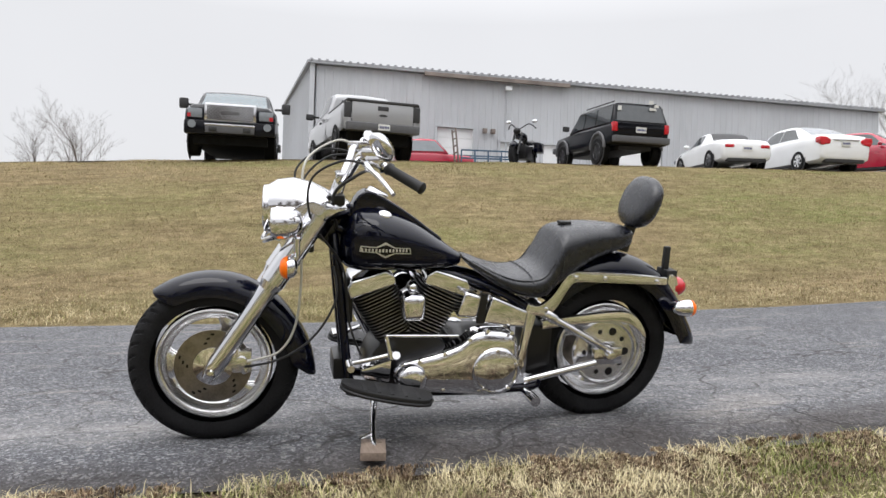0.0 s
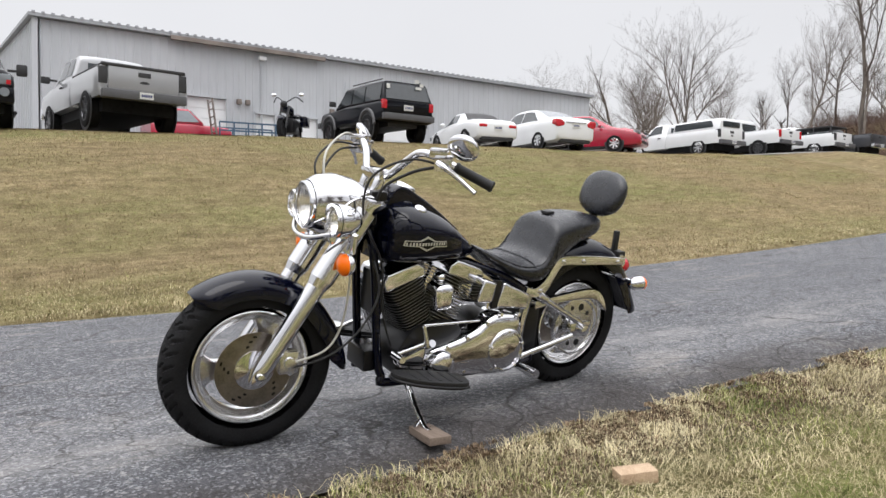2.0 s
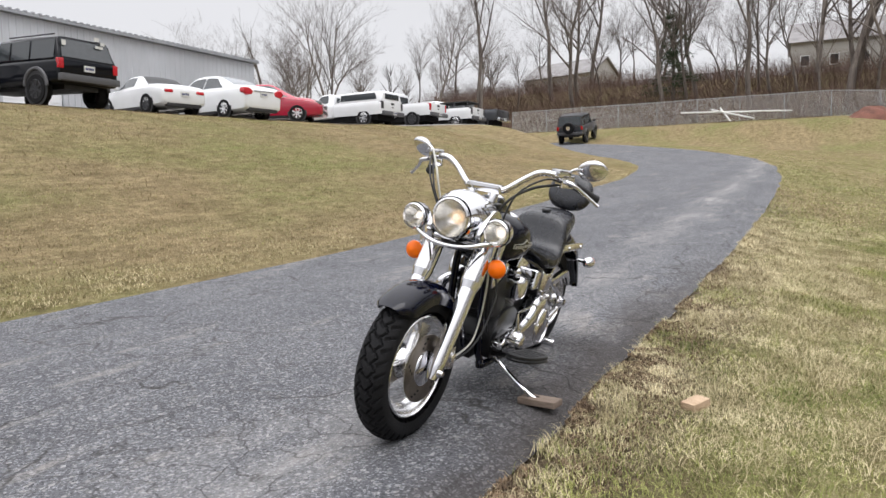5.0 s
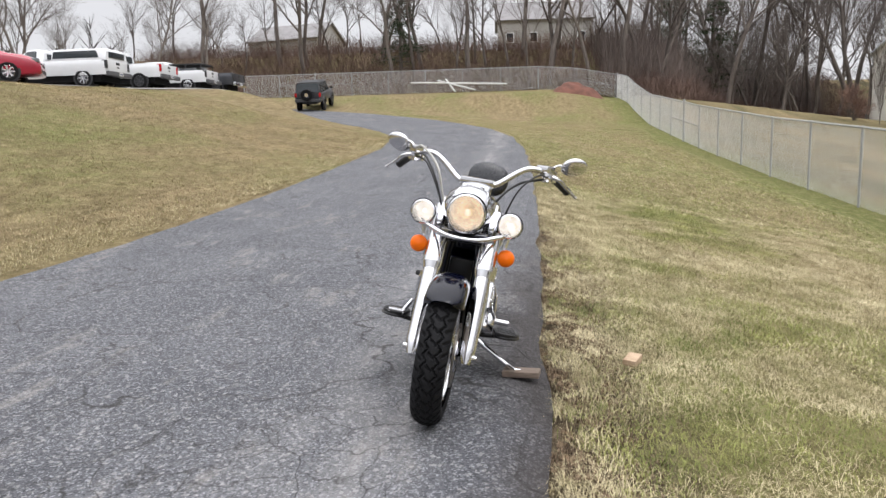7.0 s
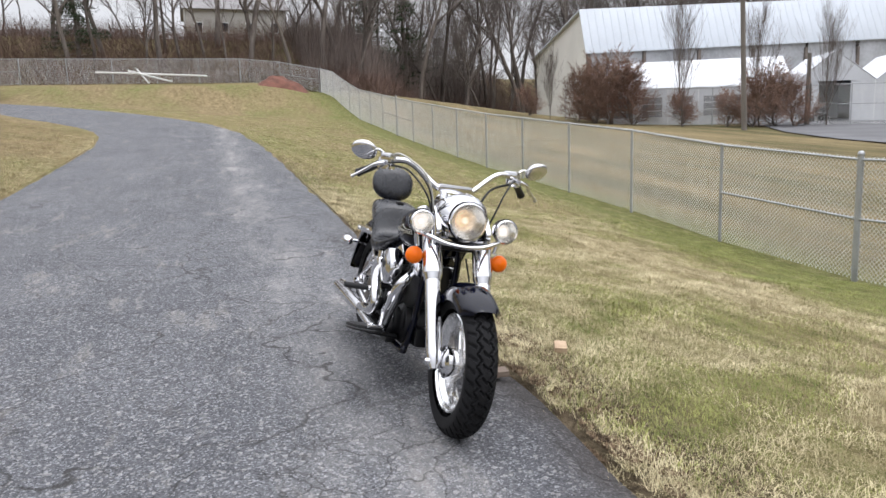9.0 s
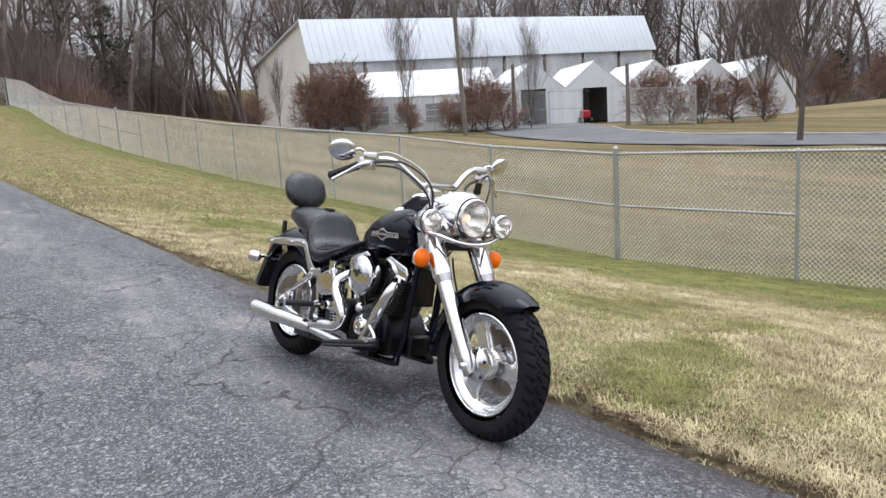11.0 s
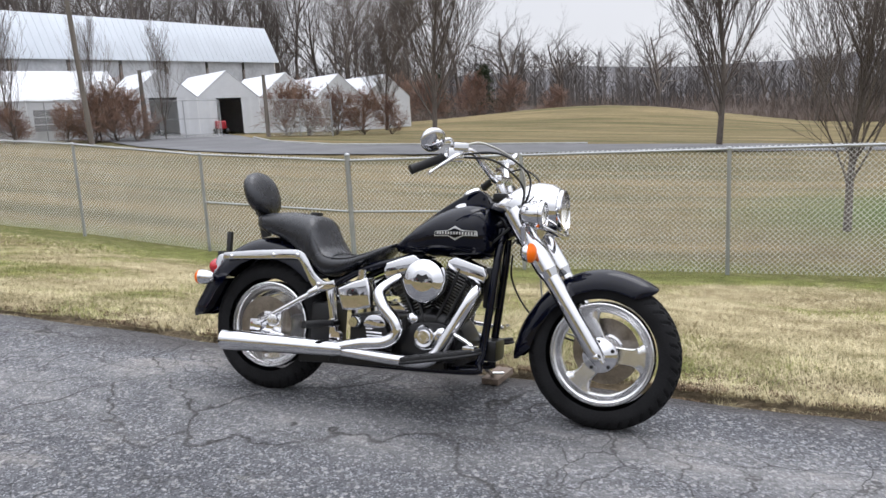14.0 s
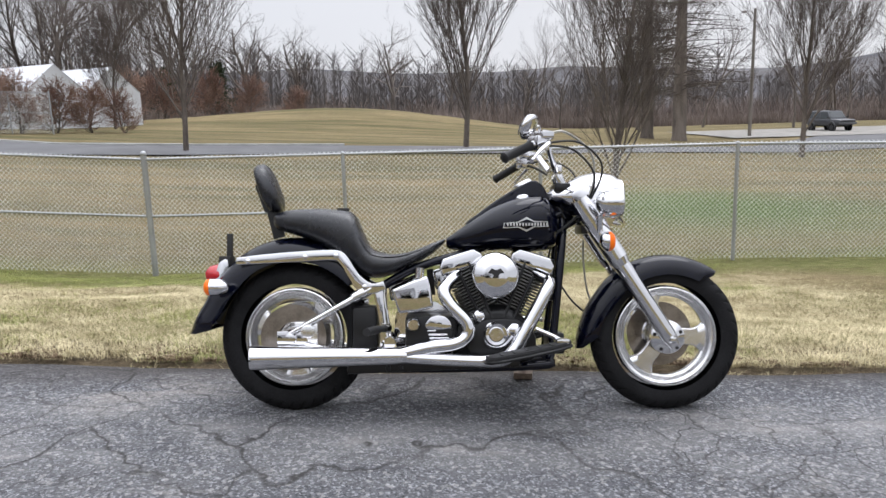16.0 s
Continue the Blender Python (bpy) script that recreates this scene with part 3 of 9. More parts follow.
# ---- white shed and tents beyond the lawn ----
white_metal = material("white_roof_sheet", (0.56, 0.6, 0.65), 0.45, 0.0, var=0.05, scale=0.4, fine=6)
cream_wall = material("cream_siding", (0.74, 0.73, 0.68), 0.6, 0, var=0.06, scale=0.5, fine=10)
tarp_grey = material("grey_tarpaulin", (0.42, 0.43, 0.45), 0.5, 0, var=0.2, scale=0.5, fine=4, bump=0.6)
tent_white = material("white_tent_cloth", (0.62, 0.635, 0.66), 0.6, 0, var=0.06, scale=0.6, fine=10, bump=0.3)
shed = thing("shed", "long white-roofed shed with cream gable wall", "building")
N0, B0 = Vector((48.8, -28.2, 0)), Vector((41.9, -64.2, 0))
along = (B0 - N0).normalized()
back = Vector((-along.y, along.x, 0))
if back.x < 0:
    back = -back
SL = (B0 - N0).length


def shed_pt(s, d, z):
    p = N0 + along * s + back * d
    return (p.x, p.y, z + (1.0 * s / SL if z > 3 else 0))


prof = [(0, 0.5), (0, 7.4), (1.3, 10.6), (16.5, 8.4), (16.5, 0.5)]
g = Geo()
for s0 in (0.0, SL - 0.25):
    g.add([shed_pt(s0, d, z) for d, z in prof] + [shed_pt(s0 + 0.25, d, z) for d, z in prof], [(0, 1, 2, 3, 4), (9, 8, 7, 6, 5)] + [(i, i + 5, (i + 1) % 5 + 5, (i + 1) % 5) for i in range(5)])
    part("gable_wall", g, cream_wall, shed)
    g = Geo()
g = Geo()
n = 60
for k in range(n):
    s0, s1 = -0.3 + (SL + 0.6) * k / n, -0.3 + (SL + 0.6) * (k + 0.97) / n
    a = [shed_pt(s, d, z) for d, z in ((-0.35, 7.25), (1.3, 10.75), (16.8, 8.5)) for s in (s0, s1)]
    b = [(x, y, z - 0.12) for x, y, z in a]
    g = Geo()
    g.add(a + b, [(0, 1, 3, 2), (2, 3, 5, 4), (6, 8, 9, 7), (8, 10, 11, 9), (0, 6, 7, 1), (4, 5, 11, 10), (0, 2, 8, 6), (1, 7, 9, 3), (2, 4, 10, 8), (3, 9, 11, 5)])
    part("roof_sheet", g, white_metal, shed, "white metal roof sheet")
for k in range(8):
    s0, s1 = SL * k / 8 + 0.15, SL * (k + 1) / 8 - 0.15
    g = Geo()
    grid = []
    for i in range(13):
        s = s0 + (s1 - s0) * i / 12
        grid.append([shed_pt(s, -0.05 + 0.12 * noise.noise((s * 1.4, z * 0.5, k)) + 0.05 * math.sin(s * 5 + z), z) for z in (0.6, 2.5, 4.5, 5.6, 6.5, 7.3)])
    g.sheet(grid)
    part("tarp", g, tarp_grey, shed, "hanging grey tarp wall", thick=0.02)
    g = Geo()
    p = Vector(shed_pt(SL * k / 8, -0.05, 0.5))
    g.box((p.x - 0.12, p.y - 0.12, 0.5), (p.x + 0.12, p.y + 0.12, 7.3))
    part("post", g, metal_trim, shed)

tent_window = material("grey_vinyl_window", (0.2, 0.2, 0.21), 0.3, 0, var=0.2, scale=3, fine=30)


def tent(m, w, dpt, eave, peak, dark):
    """A white party tent, open end towards -y of its own axes."""
    ob = thing("tent", "white gabled canopy tent, open at the front" if dark else "white gabled canopy tent with closed cloth walls", "tent", "row of white tents", m)
    g = Geo()
    cols = 10
    rows = []
    for i in range(7):
        y = dpt * i / 6
        row = []
        for j in range(cols + 1):
            u = -1 + 2 * j / cols
            row.append((u * (w / 2 + 0.1), y, eave + (peak - eave) * (1 - abs(u)) - 0.05 * math.sin(math.pi * i / 6 * 3) ** 2 * (1 - abs(2 * abs(u) - 1))))
        rows.append(row)
    g.sheet(rows, smooth=False)
    part("canopy", g, tent_white, ob, thick=0.03)
    g = Geo()
    g.prism([(-w / 2, eave), (w / 2, eave), (0, peak - 0.05)], 0.02, 0.05)
    part("gable", g, tent_white, ob)
    for s in (-1, 1):
        g = Geo()
        g.sheet([[(s * w / 2 + 0.05 * math.sin(i * 2.3), dpt * i / 12, z) for z in (0, eave)] for i in range(13)])
        part("side_wall", g, tent_white, ob, thick=0.03)
        g = Geo()
        op = w * 0.2 if dark else 0.02
        g.sheet([[(s * (op + (w / 2 - op) * i / 6) - s * 0.0, 0.06 + 0.05 * math.sin(i * 2.0), z) for z in (0, eave)] for i in range(7)])
        part("front_wall", g, tent_white, ob, thick=0.03)
        part("pole", Geo().tube([(s * w / 2, 0.03, 0), (s * w / 2, 0.03, eave)], 0.04, 8), white_door, ob)
    g = Geo()
    g.sheet([[(x, dpt, z) for z in (0, eave, peak - abs(x) / (w / 2) * (peak - eave) - 0.02)] for x in (-w / 2, 0, w / 2)])
    part("back_wall", g, tent_white, ob, thick=0.03)
    return ob


tdir = (Vector((29.5, -46.2, 0)) - Vector((34.1, -37.9, 0))).normalized()
tang = math.atan2(tdir.y, tdir.x)
for k in range(0, 5):
    c = Vector((34.1, -37.9, 0)) + tdir * (4.75 * k)
    z = ground_z(c.x, c.y)
    tent(Matrix.Translation((c.x, c.y, z)) @ Matrix.Rotation(tang, 4, "Z"), 4.72, 7.0, 2.6, 4.55, k in (0, 1))
# a long tent stands side-on beside them, its wall set with barred windows
c = Vector((34.1, -37.9, 0)) - tdir * 8.4
lt = thing("tent", "long white marquee tent with barred window panels", "tent", "row of white tents", Matrix.Translation((c.x, c.y, ground_z(c.x, c.y))) @ Matrix.Rotation(tang, 4, "Z"))
g = Geo()
g.sheet([[(-5.9 + 11.8 * i / 18, y, z - 0.06 * math.sin(math.pi * i / 3) ** 2 * (y not in (0.0, 3.0, 6.0))) for y, z in ((-0.1, 2.5), (0.0, 2.6), (0.8, 3.1), (1.6, 3.62), (2.3, 4.05), (3.0, 4.5), (3.7, 4.05), (4.4, 3.62), (5.2, 3.1), (6.0, 2.6))] for i in range(19)], smooth=False)
part("canopy", g, tent_white, lt, thick=0.03)
for k in range(6):
    x0 = -5.9 + 11.8 * k / 6
    x1 = x0 + 11.8 / 6
    pn = part("side_wall", Geo().sheet([[(x0 + (x1 - x0) * i / 6, 0.03 * math.sin(i * 1.9 + k), z) for z in (0, 0.8, 1.6, 2.58)] for i in range(7)]), tent_white, lt, thick=0.03)
    part("window_panel", Geo().box((x0 + 0.35, -0.07, 0.55), (x1 - 0.35, -0.05, 1.95)), tent_window, pn, "grey clear-vinyl window")
    for j in range(4):
        part("window_bar", Geo().box((x0 + 0.33, -0.09, 0.55 + 0.45 * j), (x1 - 0.33, -0.068, 0.6 + 0.45 * j)), tent_white, pn)
    part("pole", Geo().tube([(x0, -0.03, 0), (x0, -0.03, 2.58)], 0.045, 8), white_door, lt)
for x in (-5.85, 5.85):
    part("gable", Geo().prism([(0.02, 0), (5.98, 0), (5.98, 2.58), (3.0, 4.42), (0.02, 2.58)], x - 0.015, x + 0.015, "x"), tent_white, lt)
# a red machine and a covered one stand in two of the openings
red_machine = material("red_machine_paint", (0.35, 0.02, 0.03), 0.4, 0, var=0.2)
black_bits = material("black_machine_parts", (0.02, 0.02, 0.022), 0.6, 0, var=0.3)


def mower(x, y, rot, paint):
    z = ground_z(x, y)
    ob = thing("riding_mower", "small parked ride-on mower under the tent", "mower", m=Matrix.Translation((x, y, z)) @ Matrix.Rotation(rot, 4, "Z"))
    part("bonnet", Geo().box((-0.35, -0.9, 0.35), (0.35, 0.1, 0.95)), paint, ob, bevel=0.12, seg=3)
    part("seat", Geo().box((-0.25, 0.4, 0.55), (0.25, 0.9, 1.25)), black_bits, ob, bevel=0.1, seg=3)
    part("steering_wheel", Geo().lathe([(0, 0.2), (0.03, 0.22), (0.05, 0.2), (0.03, 0.18)], (0, 0.2, 1.15), (0, -0.4, 1), 16, True), black_bits, ob)
    for sx in (-1, 1):
        for y0, r in ((-0.65, 0.2), (0.6, 0.3)):
            part("wheel", Geo().lathe([(-0.1, r * 0.6), (-0.1, r), (0.1, r), (0.1, r * 0.6)], (sx * 0.45, y0, r), (1, 0, 0), 18, True), black_bits, ob)


c = Vector((34.1, -37.9, 0)) + tdir * 4.75 + Vector((0.9, 0.5, 0))
mower(c.x, c.y, tang, red_machine)
c = Vector((34.1, -37.9, 0)) + Vector((0.9, 0.5, 0))
mower(c.x, c.y, tang, black_bits)

# ---- houses on the hill ----
house_wall = material("tan_house_siding", (0.36, 0.345, 0.325), 0.8, 0, var=0.08, scale=0.5, fine=8)
house_roof = material("grey_shingles", (0.24, 0.23, 0.23), 0.9, 0, var=0.2, scale=1, fine=14, bump=0.5)
pane_glass = material("dark_window_glass", (0.03, 0.035, 0.04), 0.1, 0, var=0.2)


def house(x, y, rot, w, d, h, label):
    z = ground_z(x, y) - 0.5
    ob = thing("house", label, "house", "houses on the hill", Matrix.Translation((x, y, z)) @ Matrix.Rotation(rot, 4, "Z"))
    g = Geo()
    g.prism([(-d / 2, 0), (d / 2, 0), (d / 2, h), (0, h + d * 0.3), (-d / 2, h)], -w / 2, w / 2, "x")
    part("wall", g, house_wall, ob)
    g = Geo()
    for s in (-1, 1):
        g.add([(-w / 2 - 0.4, s * (d / 2 + 0.4), h - 0.2), (w / 2 + 0.4, s * (d / 2 + 0.4), h - 0.2), (w / 2 + 0.4, 0, h + d * 0.3 + 0.08), (-w / 2 - 0.4, 0, h + d * 0.3 + 0.08)], [(0, 1, 2, 3)])
    part("roof", g, house_roof, ob, thick=0.18)
    for k in range(4):
        for zz in (1.2, 3.8):
            if zz + 1.3 > h:
                continue
            x0 = -w / 2 + w * (k + 0.5) / 4
            wn_ = part("window", Geo().box((x0 - 0.55, -d / 2 - 0.06, zz), (x0 + 0.55, -d / 2 - 0.01, zz + 1.35)), white_door, ob)
            part("pane", Geo().box((x0 - 0.45, -d / 2 - 0.09, zz + 0.1), (x0 + 0.45, -d / 2 - 0.062, zz + 1.25)), pane_glass, wn_)


house(102, 31.5, radians(-104), 11, 8, 4.8, "two-storey tan house seen through bare trees")
house(105, -4, radians(-88), 13, 10, 7.0, "large pale house on the wooded hill")
house(112, 15, radians(-90), 11, 8, 2.8, "low pale outbuilding far behind trees")
house(112, 24, radians(-95), 9, 8, 2.6, "low pale outbuilding far behind trees")

# ---- utility poles ----
pole_wood = material("weathered_pole_wood", (0.17, 0.15, 0.13), 0.85, 0, var=0.25, scale=4, fine=60, stretch=(1, 1, 0.1), bump=0.5)


def utility_pole(x, y, h, lean=0.0, lamp_arm=False):
    z = ground_z(x, y)
    ob = thing("utility_pole", "weathered wooden utility pole", "pole", m=Matrix.Translation((x, y, z)) @ Matrix.Rotation(lean, 4, "X"))
    part("pole", Geo().tube([(0, 0, -0.3), (0, 0, h * 0.5), (0, 0, h)], [0.15, 0.13, 0.11], 12), pole_wood, ob)
    if lamp_arm:
        part("arm", Geo().tube([(0, 0, h - 0.5), (0.4, 0, h - 0.2), (0.8, 0, h - 0.2)], 0.03, 8), metal_trim, ob)
        part("lamp_head", Geo().ball((0.9, 0, h - 0.25), (0.25, 0.12, 0.1)), metal_trim, ob)


utility_pole(31.1, -28.4, 12, radians(-3))
utility_pole(-26.5, -59.2, 10.5, 0, True)

# ---- chain-link fences ----
galvanised = material("galvanised_steel", (0.4, 0.41, 0.42), 0.45, 0.6, var=0.15, scale=4, fine=60, rvar=0.12)
wire_metal = material("galvanised_wire", (0.64, 0.64, 0.62), 0.5, 0.1, var=0.15, scale=3, fine=40)


def link_panel(p, q, h, pitch=0.07, r=0.003):
    """Crossing wires between two post feet; each family of diagonals in its own plane."""
    p, q = Vector(p), Vector(q)
    d = Vector((q.x - p.x, q.y - p.y, 0))
    ln = d.length
    ux = d.normalized()
    nr = Vector((-ux.y, ux.x, 0))
    rise = (q.z - p.z) / ln
    g = Geo()
    for sgn, off in ((1, 0.003), (-1, -0.003)):
        k = -h if sgn > 0 else 0.0
        end = ln if sgn > 0 else ln + h
        while k < end:
            # along s, height t: t = sgn * (s - k)
            s0, s1 = (max(0, k), min(ln, k + h)) if sgn > 0 else (max(0, k - h), min(ln, k))
            if s1 - s0 > 0.02:
                t0, t1 = sgn * (s0 - k), sgn * (s1 - k)
                a = p + ux * s0 + nr * off + Vector((0, 0, rise * s0 + t0 + 0.04))
                b = p + ux * s1 + nr * off + Vector((0, 0, rise * s1 + t1 + 0.04))
                dv = (b - a).normalized()
                e1 = dv.cross(nr).normalized() * r
                e2 = nr * r
                ring = [e1, -0.5 * e1 + 0.866 * e2, -0.5 * e1 - 0.866 * e2]
                g.add([a + e for e in ring] + [b + e for e in ring], [(0, 1, 4, 3), (1, 2, 5, 4), (2, 0, 3, 5)], True)
            k += pitch
    return g


def chain_fence(pts, h, label, terminals=(), mid=(), r_post=0.03, pitch=0.075, wire=0.0038):
    """Posts at pts (x, y), top rail, mesh; terminal posts are thicker; mid: stretches with a brace rail."""
    ob = thing("fence", label, "fence")
    feet = [Vector((x, y, ground_z(x, y))) for x, y in pts]
    for i, f in enumerate(feet):
        r = r_post * (1.5 if i in terminals else 1.0)
        g = Geo()
        g.tube([f - Vector((0, 0, 0.3)), f + Vector((0, 0, h + (0.07 if i in terminals else 0.0)))], r, 12)
        g.ball(f + Vector((0, 0, h + (0.08 if i in terminals else 0.01))), r * 1.15, 10, 6)
        po = part("post", g, galvanised, ob)
        if i in terminals:
            g = Geo()
            for k in range(5):
                z = 0.2 + k * (h - 0.3) / 4
                g.lathe([(0, r * 1.05), (0, r * 1.3), (0.03, r * 1.3), (0.03, r * 1.05)], f + Vector((0, 0, z)), (0, 0, 1), 12, True)
            part("tension_bands", g, galvanised, po)
    for i, (a, b) in enumerate(zip(feet, feet[1:])):
        up = Vector((0, 0, h))
        part("top_rail", Geo().tube([a + up, b + up], 0.021, 10), galvanised, ob)
        if i in mid:
            up = Vector((0, 0, h * 0.52))
            part("brace_rail", Geo().tube([a + up, b + up], 0.021, 10), galvanised, ob)
        part("link_mesh", link_panel(a, b, h, pitch, wire), wire_metal, ob, fix=False)
    return ob


# long side fence, from the near end to the far corner
side = [(4.7 + 3.05 * k, FENCE_Y + 0.02 * math.sin(k)) for k in range(-6, 17)] + [(56.4, FENCE_Y)]
chain_fence(side, 1.84, "galvanised chain-link fence along the lawn", terminals=(6, 15, 23), mid=(5, 6, 14, 15), wire=0.0038)
backf = [(56.4, FENCE_Y)] + [(56.4 - 0.05 * k, FENCE_Y + 3.05 * k) for k in range(1, 11)]
chain_fence([(x + 0.12, y + 0.12) for x, y in backf], 1.84, "galvanised chain-link fence in front of the wooded hill", terminals=(8,), mid=(0, 7, 8), wire=0.0038)
# tall gate fence by the tents
gatef = [(44.5, -24.0), (40.5, -27.0), (36.5, -30.4), (32.3, -34.2)]
chain_fence(gatef, 2.4, "tall chain-link yard fence by the tents", terminals=(3,), wire=0.0038)
gate2 = [(26.5, -38.7), (24.7, -39.8), (22.9, -40.9)]
chain_fence(gate2, 2.4, "open chain-link yard gate with diagonal braces", terminals=(0, 2), mid=(0, 1), wire=0.0038)
gate3 = [(32.3, -34.2), (30.6, -35.6), (28.9, -37.0)]
chain_fence(gate3, 2.4, "open chain-link gate leaf beside the tents", terminals=(0,), mid=(0, 1), wire=0.0038)
for x, y, h in ((32.4, -34.1, 4.3), (26.5, -38.7, 4.0)):
    utility_pole(x, y, h)

# white pipes lie against the far fence, a heap of red soil beside
white_pipe = material("white_plastic_pipe", (0.7, 0.7, 0.68), 0.4, 0, var=0.08)
for a, b in (((55.4, 0.5, 0.6), (55.2, 8.2, 0.9)), ((55.0, 3.0, 0.2), (55.3, 6.0, 1.0)), ((54.9, 4.6, 0.1), (55.5, 5.4, 1.1))):
    za, zb = ground_z(a[0], a[1]), ground_z(b[0], b[1])
    tagged(new("pipe", Geo().tube([(a[0], a[1], za + a[2]), (b[0], b[1], zb + b[2])], 0.06, 8).mesh("pipe", white_pipe)), "white plastic pipe lying against the far fence", "pipe", "pipes by the far fence")
red_soil = material("red_soil", (0.14, 0.06, 0.042), 0.95, 0, var=0.3, scale=2, fine=30, bump=1.0)
g = Geo()
rows = []
for i in range(15):
    u = -1 + 2 * i / 14
    rows.append([(53.2 + u * 1.4, -4.9 + v * 1.9, ground_z(53.2 + u * 1.4, -4.9 + v * 1.9) - 0.05 + 0.75 * max(0, 1 - u * u - v * v) ** 0.8 * (1 + 0.4 * noise.noise((u * 3, v * 3, 0)))) for v in (-1 + 2 * j / 18 for j in range(19))])
g.sheet(rows)
tagged(new("soil_heap", g.mesh("soil_heap", red_soil)), "low heap of reddish soil on the grass", "soil heap")

# ---- motorcycle ----
# own axes: x forward, y to its left, z up; the rear axle stands at x = -0.04, the front one at 1.575
# the blue in this black stands in for sky tint in the gloss
gloss_black = material("gloss_black_paint", (0.0015, 0.0022, 0.008), 0.3, 0, var=0.2, coat=1.0, fine=300, spec=0.0, coat_ior=1.4)
satin_black = material("satin_black_metal", (0.005, 0.005, 0.006), 0.36, 0.0, var=0.3, fine=200, rvar=0.1, spec=0.4)
chrome = material("chrome", (0.72, 0.72, 0.74), 0.05, 1.0, var=0.03, scale=9, fine=90, rvar=0.035)
alloy = material("polished_alloy", (0.82, 0.82, 0.83), 0.24, 1.0, var=0.1, scale=12, fine=160, rvar=0.08)
steel_disc = material("brake_disc_steel", (0.26, 0.23, 0.2), 0.33, 1.0, var=0.25, scale=20, fine=150, rvar=0.1)
rubber = material("tyre_rubber", (0.011, 0.011, 0.012), 0.75, 0, var=0.35, scale=9, fine=120, bump=0.25, spec=0.16)
grip_rubber = material("black_rubber", (0.012, 0.012, 0.013), 0.6, 0, var=0.3, fine=150, bump=0.2, spec=0.4)
leather = material("black_leather", (0.005, 0.006, 0.01), 0.27, 0, var=0.25, scale=14, fine=260, bump=0.3, rvar=0.08, spec=0.65)
amber = material("amber_plastic", (0.95, 0.17, 0.0), 0.35, 0, var=0.06, fine=200, coat=0.3, spec=0.2)
red_lens = material("red_plastic", (0.45, 0.008, 0.015), 0.15, 0, var=0.1, coat=0.6)
silver_paint = material("silver_badge", (0.6, 0.6, 0.58), 0.3, 0.6, var=0.08)
lamp_lens = glass_material("lamp_glass", (1, 1, 1), 0.16, 1.2)
dull_black = material("dull_black_plastic", (0.012, 0.012, 0.013), 0.6, 0, var=0.2, fine=180)
fin_metal = material("black_finned_iron", (0.006, 0.006, 0.006), 0.5, 0.0, var=0.3, fine=150, spec=0.3)
fin_edge = material("machined_fin_edge", (0.3, 0.3, 0.3), 0.35, 1.0, var=0.15)
hose_white = material("braided_hose", (0.45, 0.44, 0.4), 0.4, 0.3, var=0.2, fine=400)
lamp_bowl = material("silvered_lamp_bowl", (0.82, 0.8, 0.76), 0.2, 1.0, var=0.2, scale=26, fine=120)
pass_glow = bpy.data.materials.new("pass_glow")
pass_glow.use_nodes = True
pass_glow.node_tree.nodes["Principled BSDF"].inputs["Emission Color"].default_value = (1, 0.93, 0.84, 1)
pass_glow.node_tree.nodes["Principled BSDF"].inputs["Emission Strength"].default_value = 1.0
bulb_glow = bpy.data.materials.new("bulb_glow")
bulb_glow.use_nodes = True
bulb_glow.node_tree.nodes["Principled BSDF"].inputs["Emission Color"].default_value = (1, 0.7, 0.4, 1)
bulb_glow.node_tree.nodes["Principled BSDF"].inputs["Emission Strength"].default_value = 0.8

LEAN, STEER_ANGLE, RAKE = radians(-12.4), radians(-3.6), radians(33)
BIKE = Matrix.Translation((0.815, 0.038, 0.053)) @ Matrix.Rotation(radians(180.43), 4, "Z") @ Matrix.Rotation(radians(1.58), 4, "Y") @ Matrix.Rotation(LEAN, 4, "X")
HEAD = Vector((1.14, 0, 0.88))
STEER = Matrix.Translation(HEAD) @ Matrix.Rotation(STEER_ANGLE, 4, Vector((-math.sin(RAKE), 0, math.cos(RAKE)))) @ Matrix.Translation(-HEAD)
bike = thing("motorcycle", "black and chrome cruiser motorcycle leaning on its side stand", "motorcycle", m=BIKE)


def bpart(name, geo, mat, label="", parent=None, front=False, **kw):
    ob = part(name, geo, mat, parent or bike, label, **kw)
    if front and parent is None:
        ob.matrix_basis = STEER
    return ob


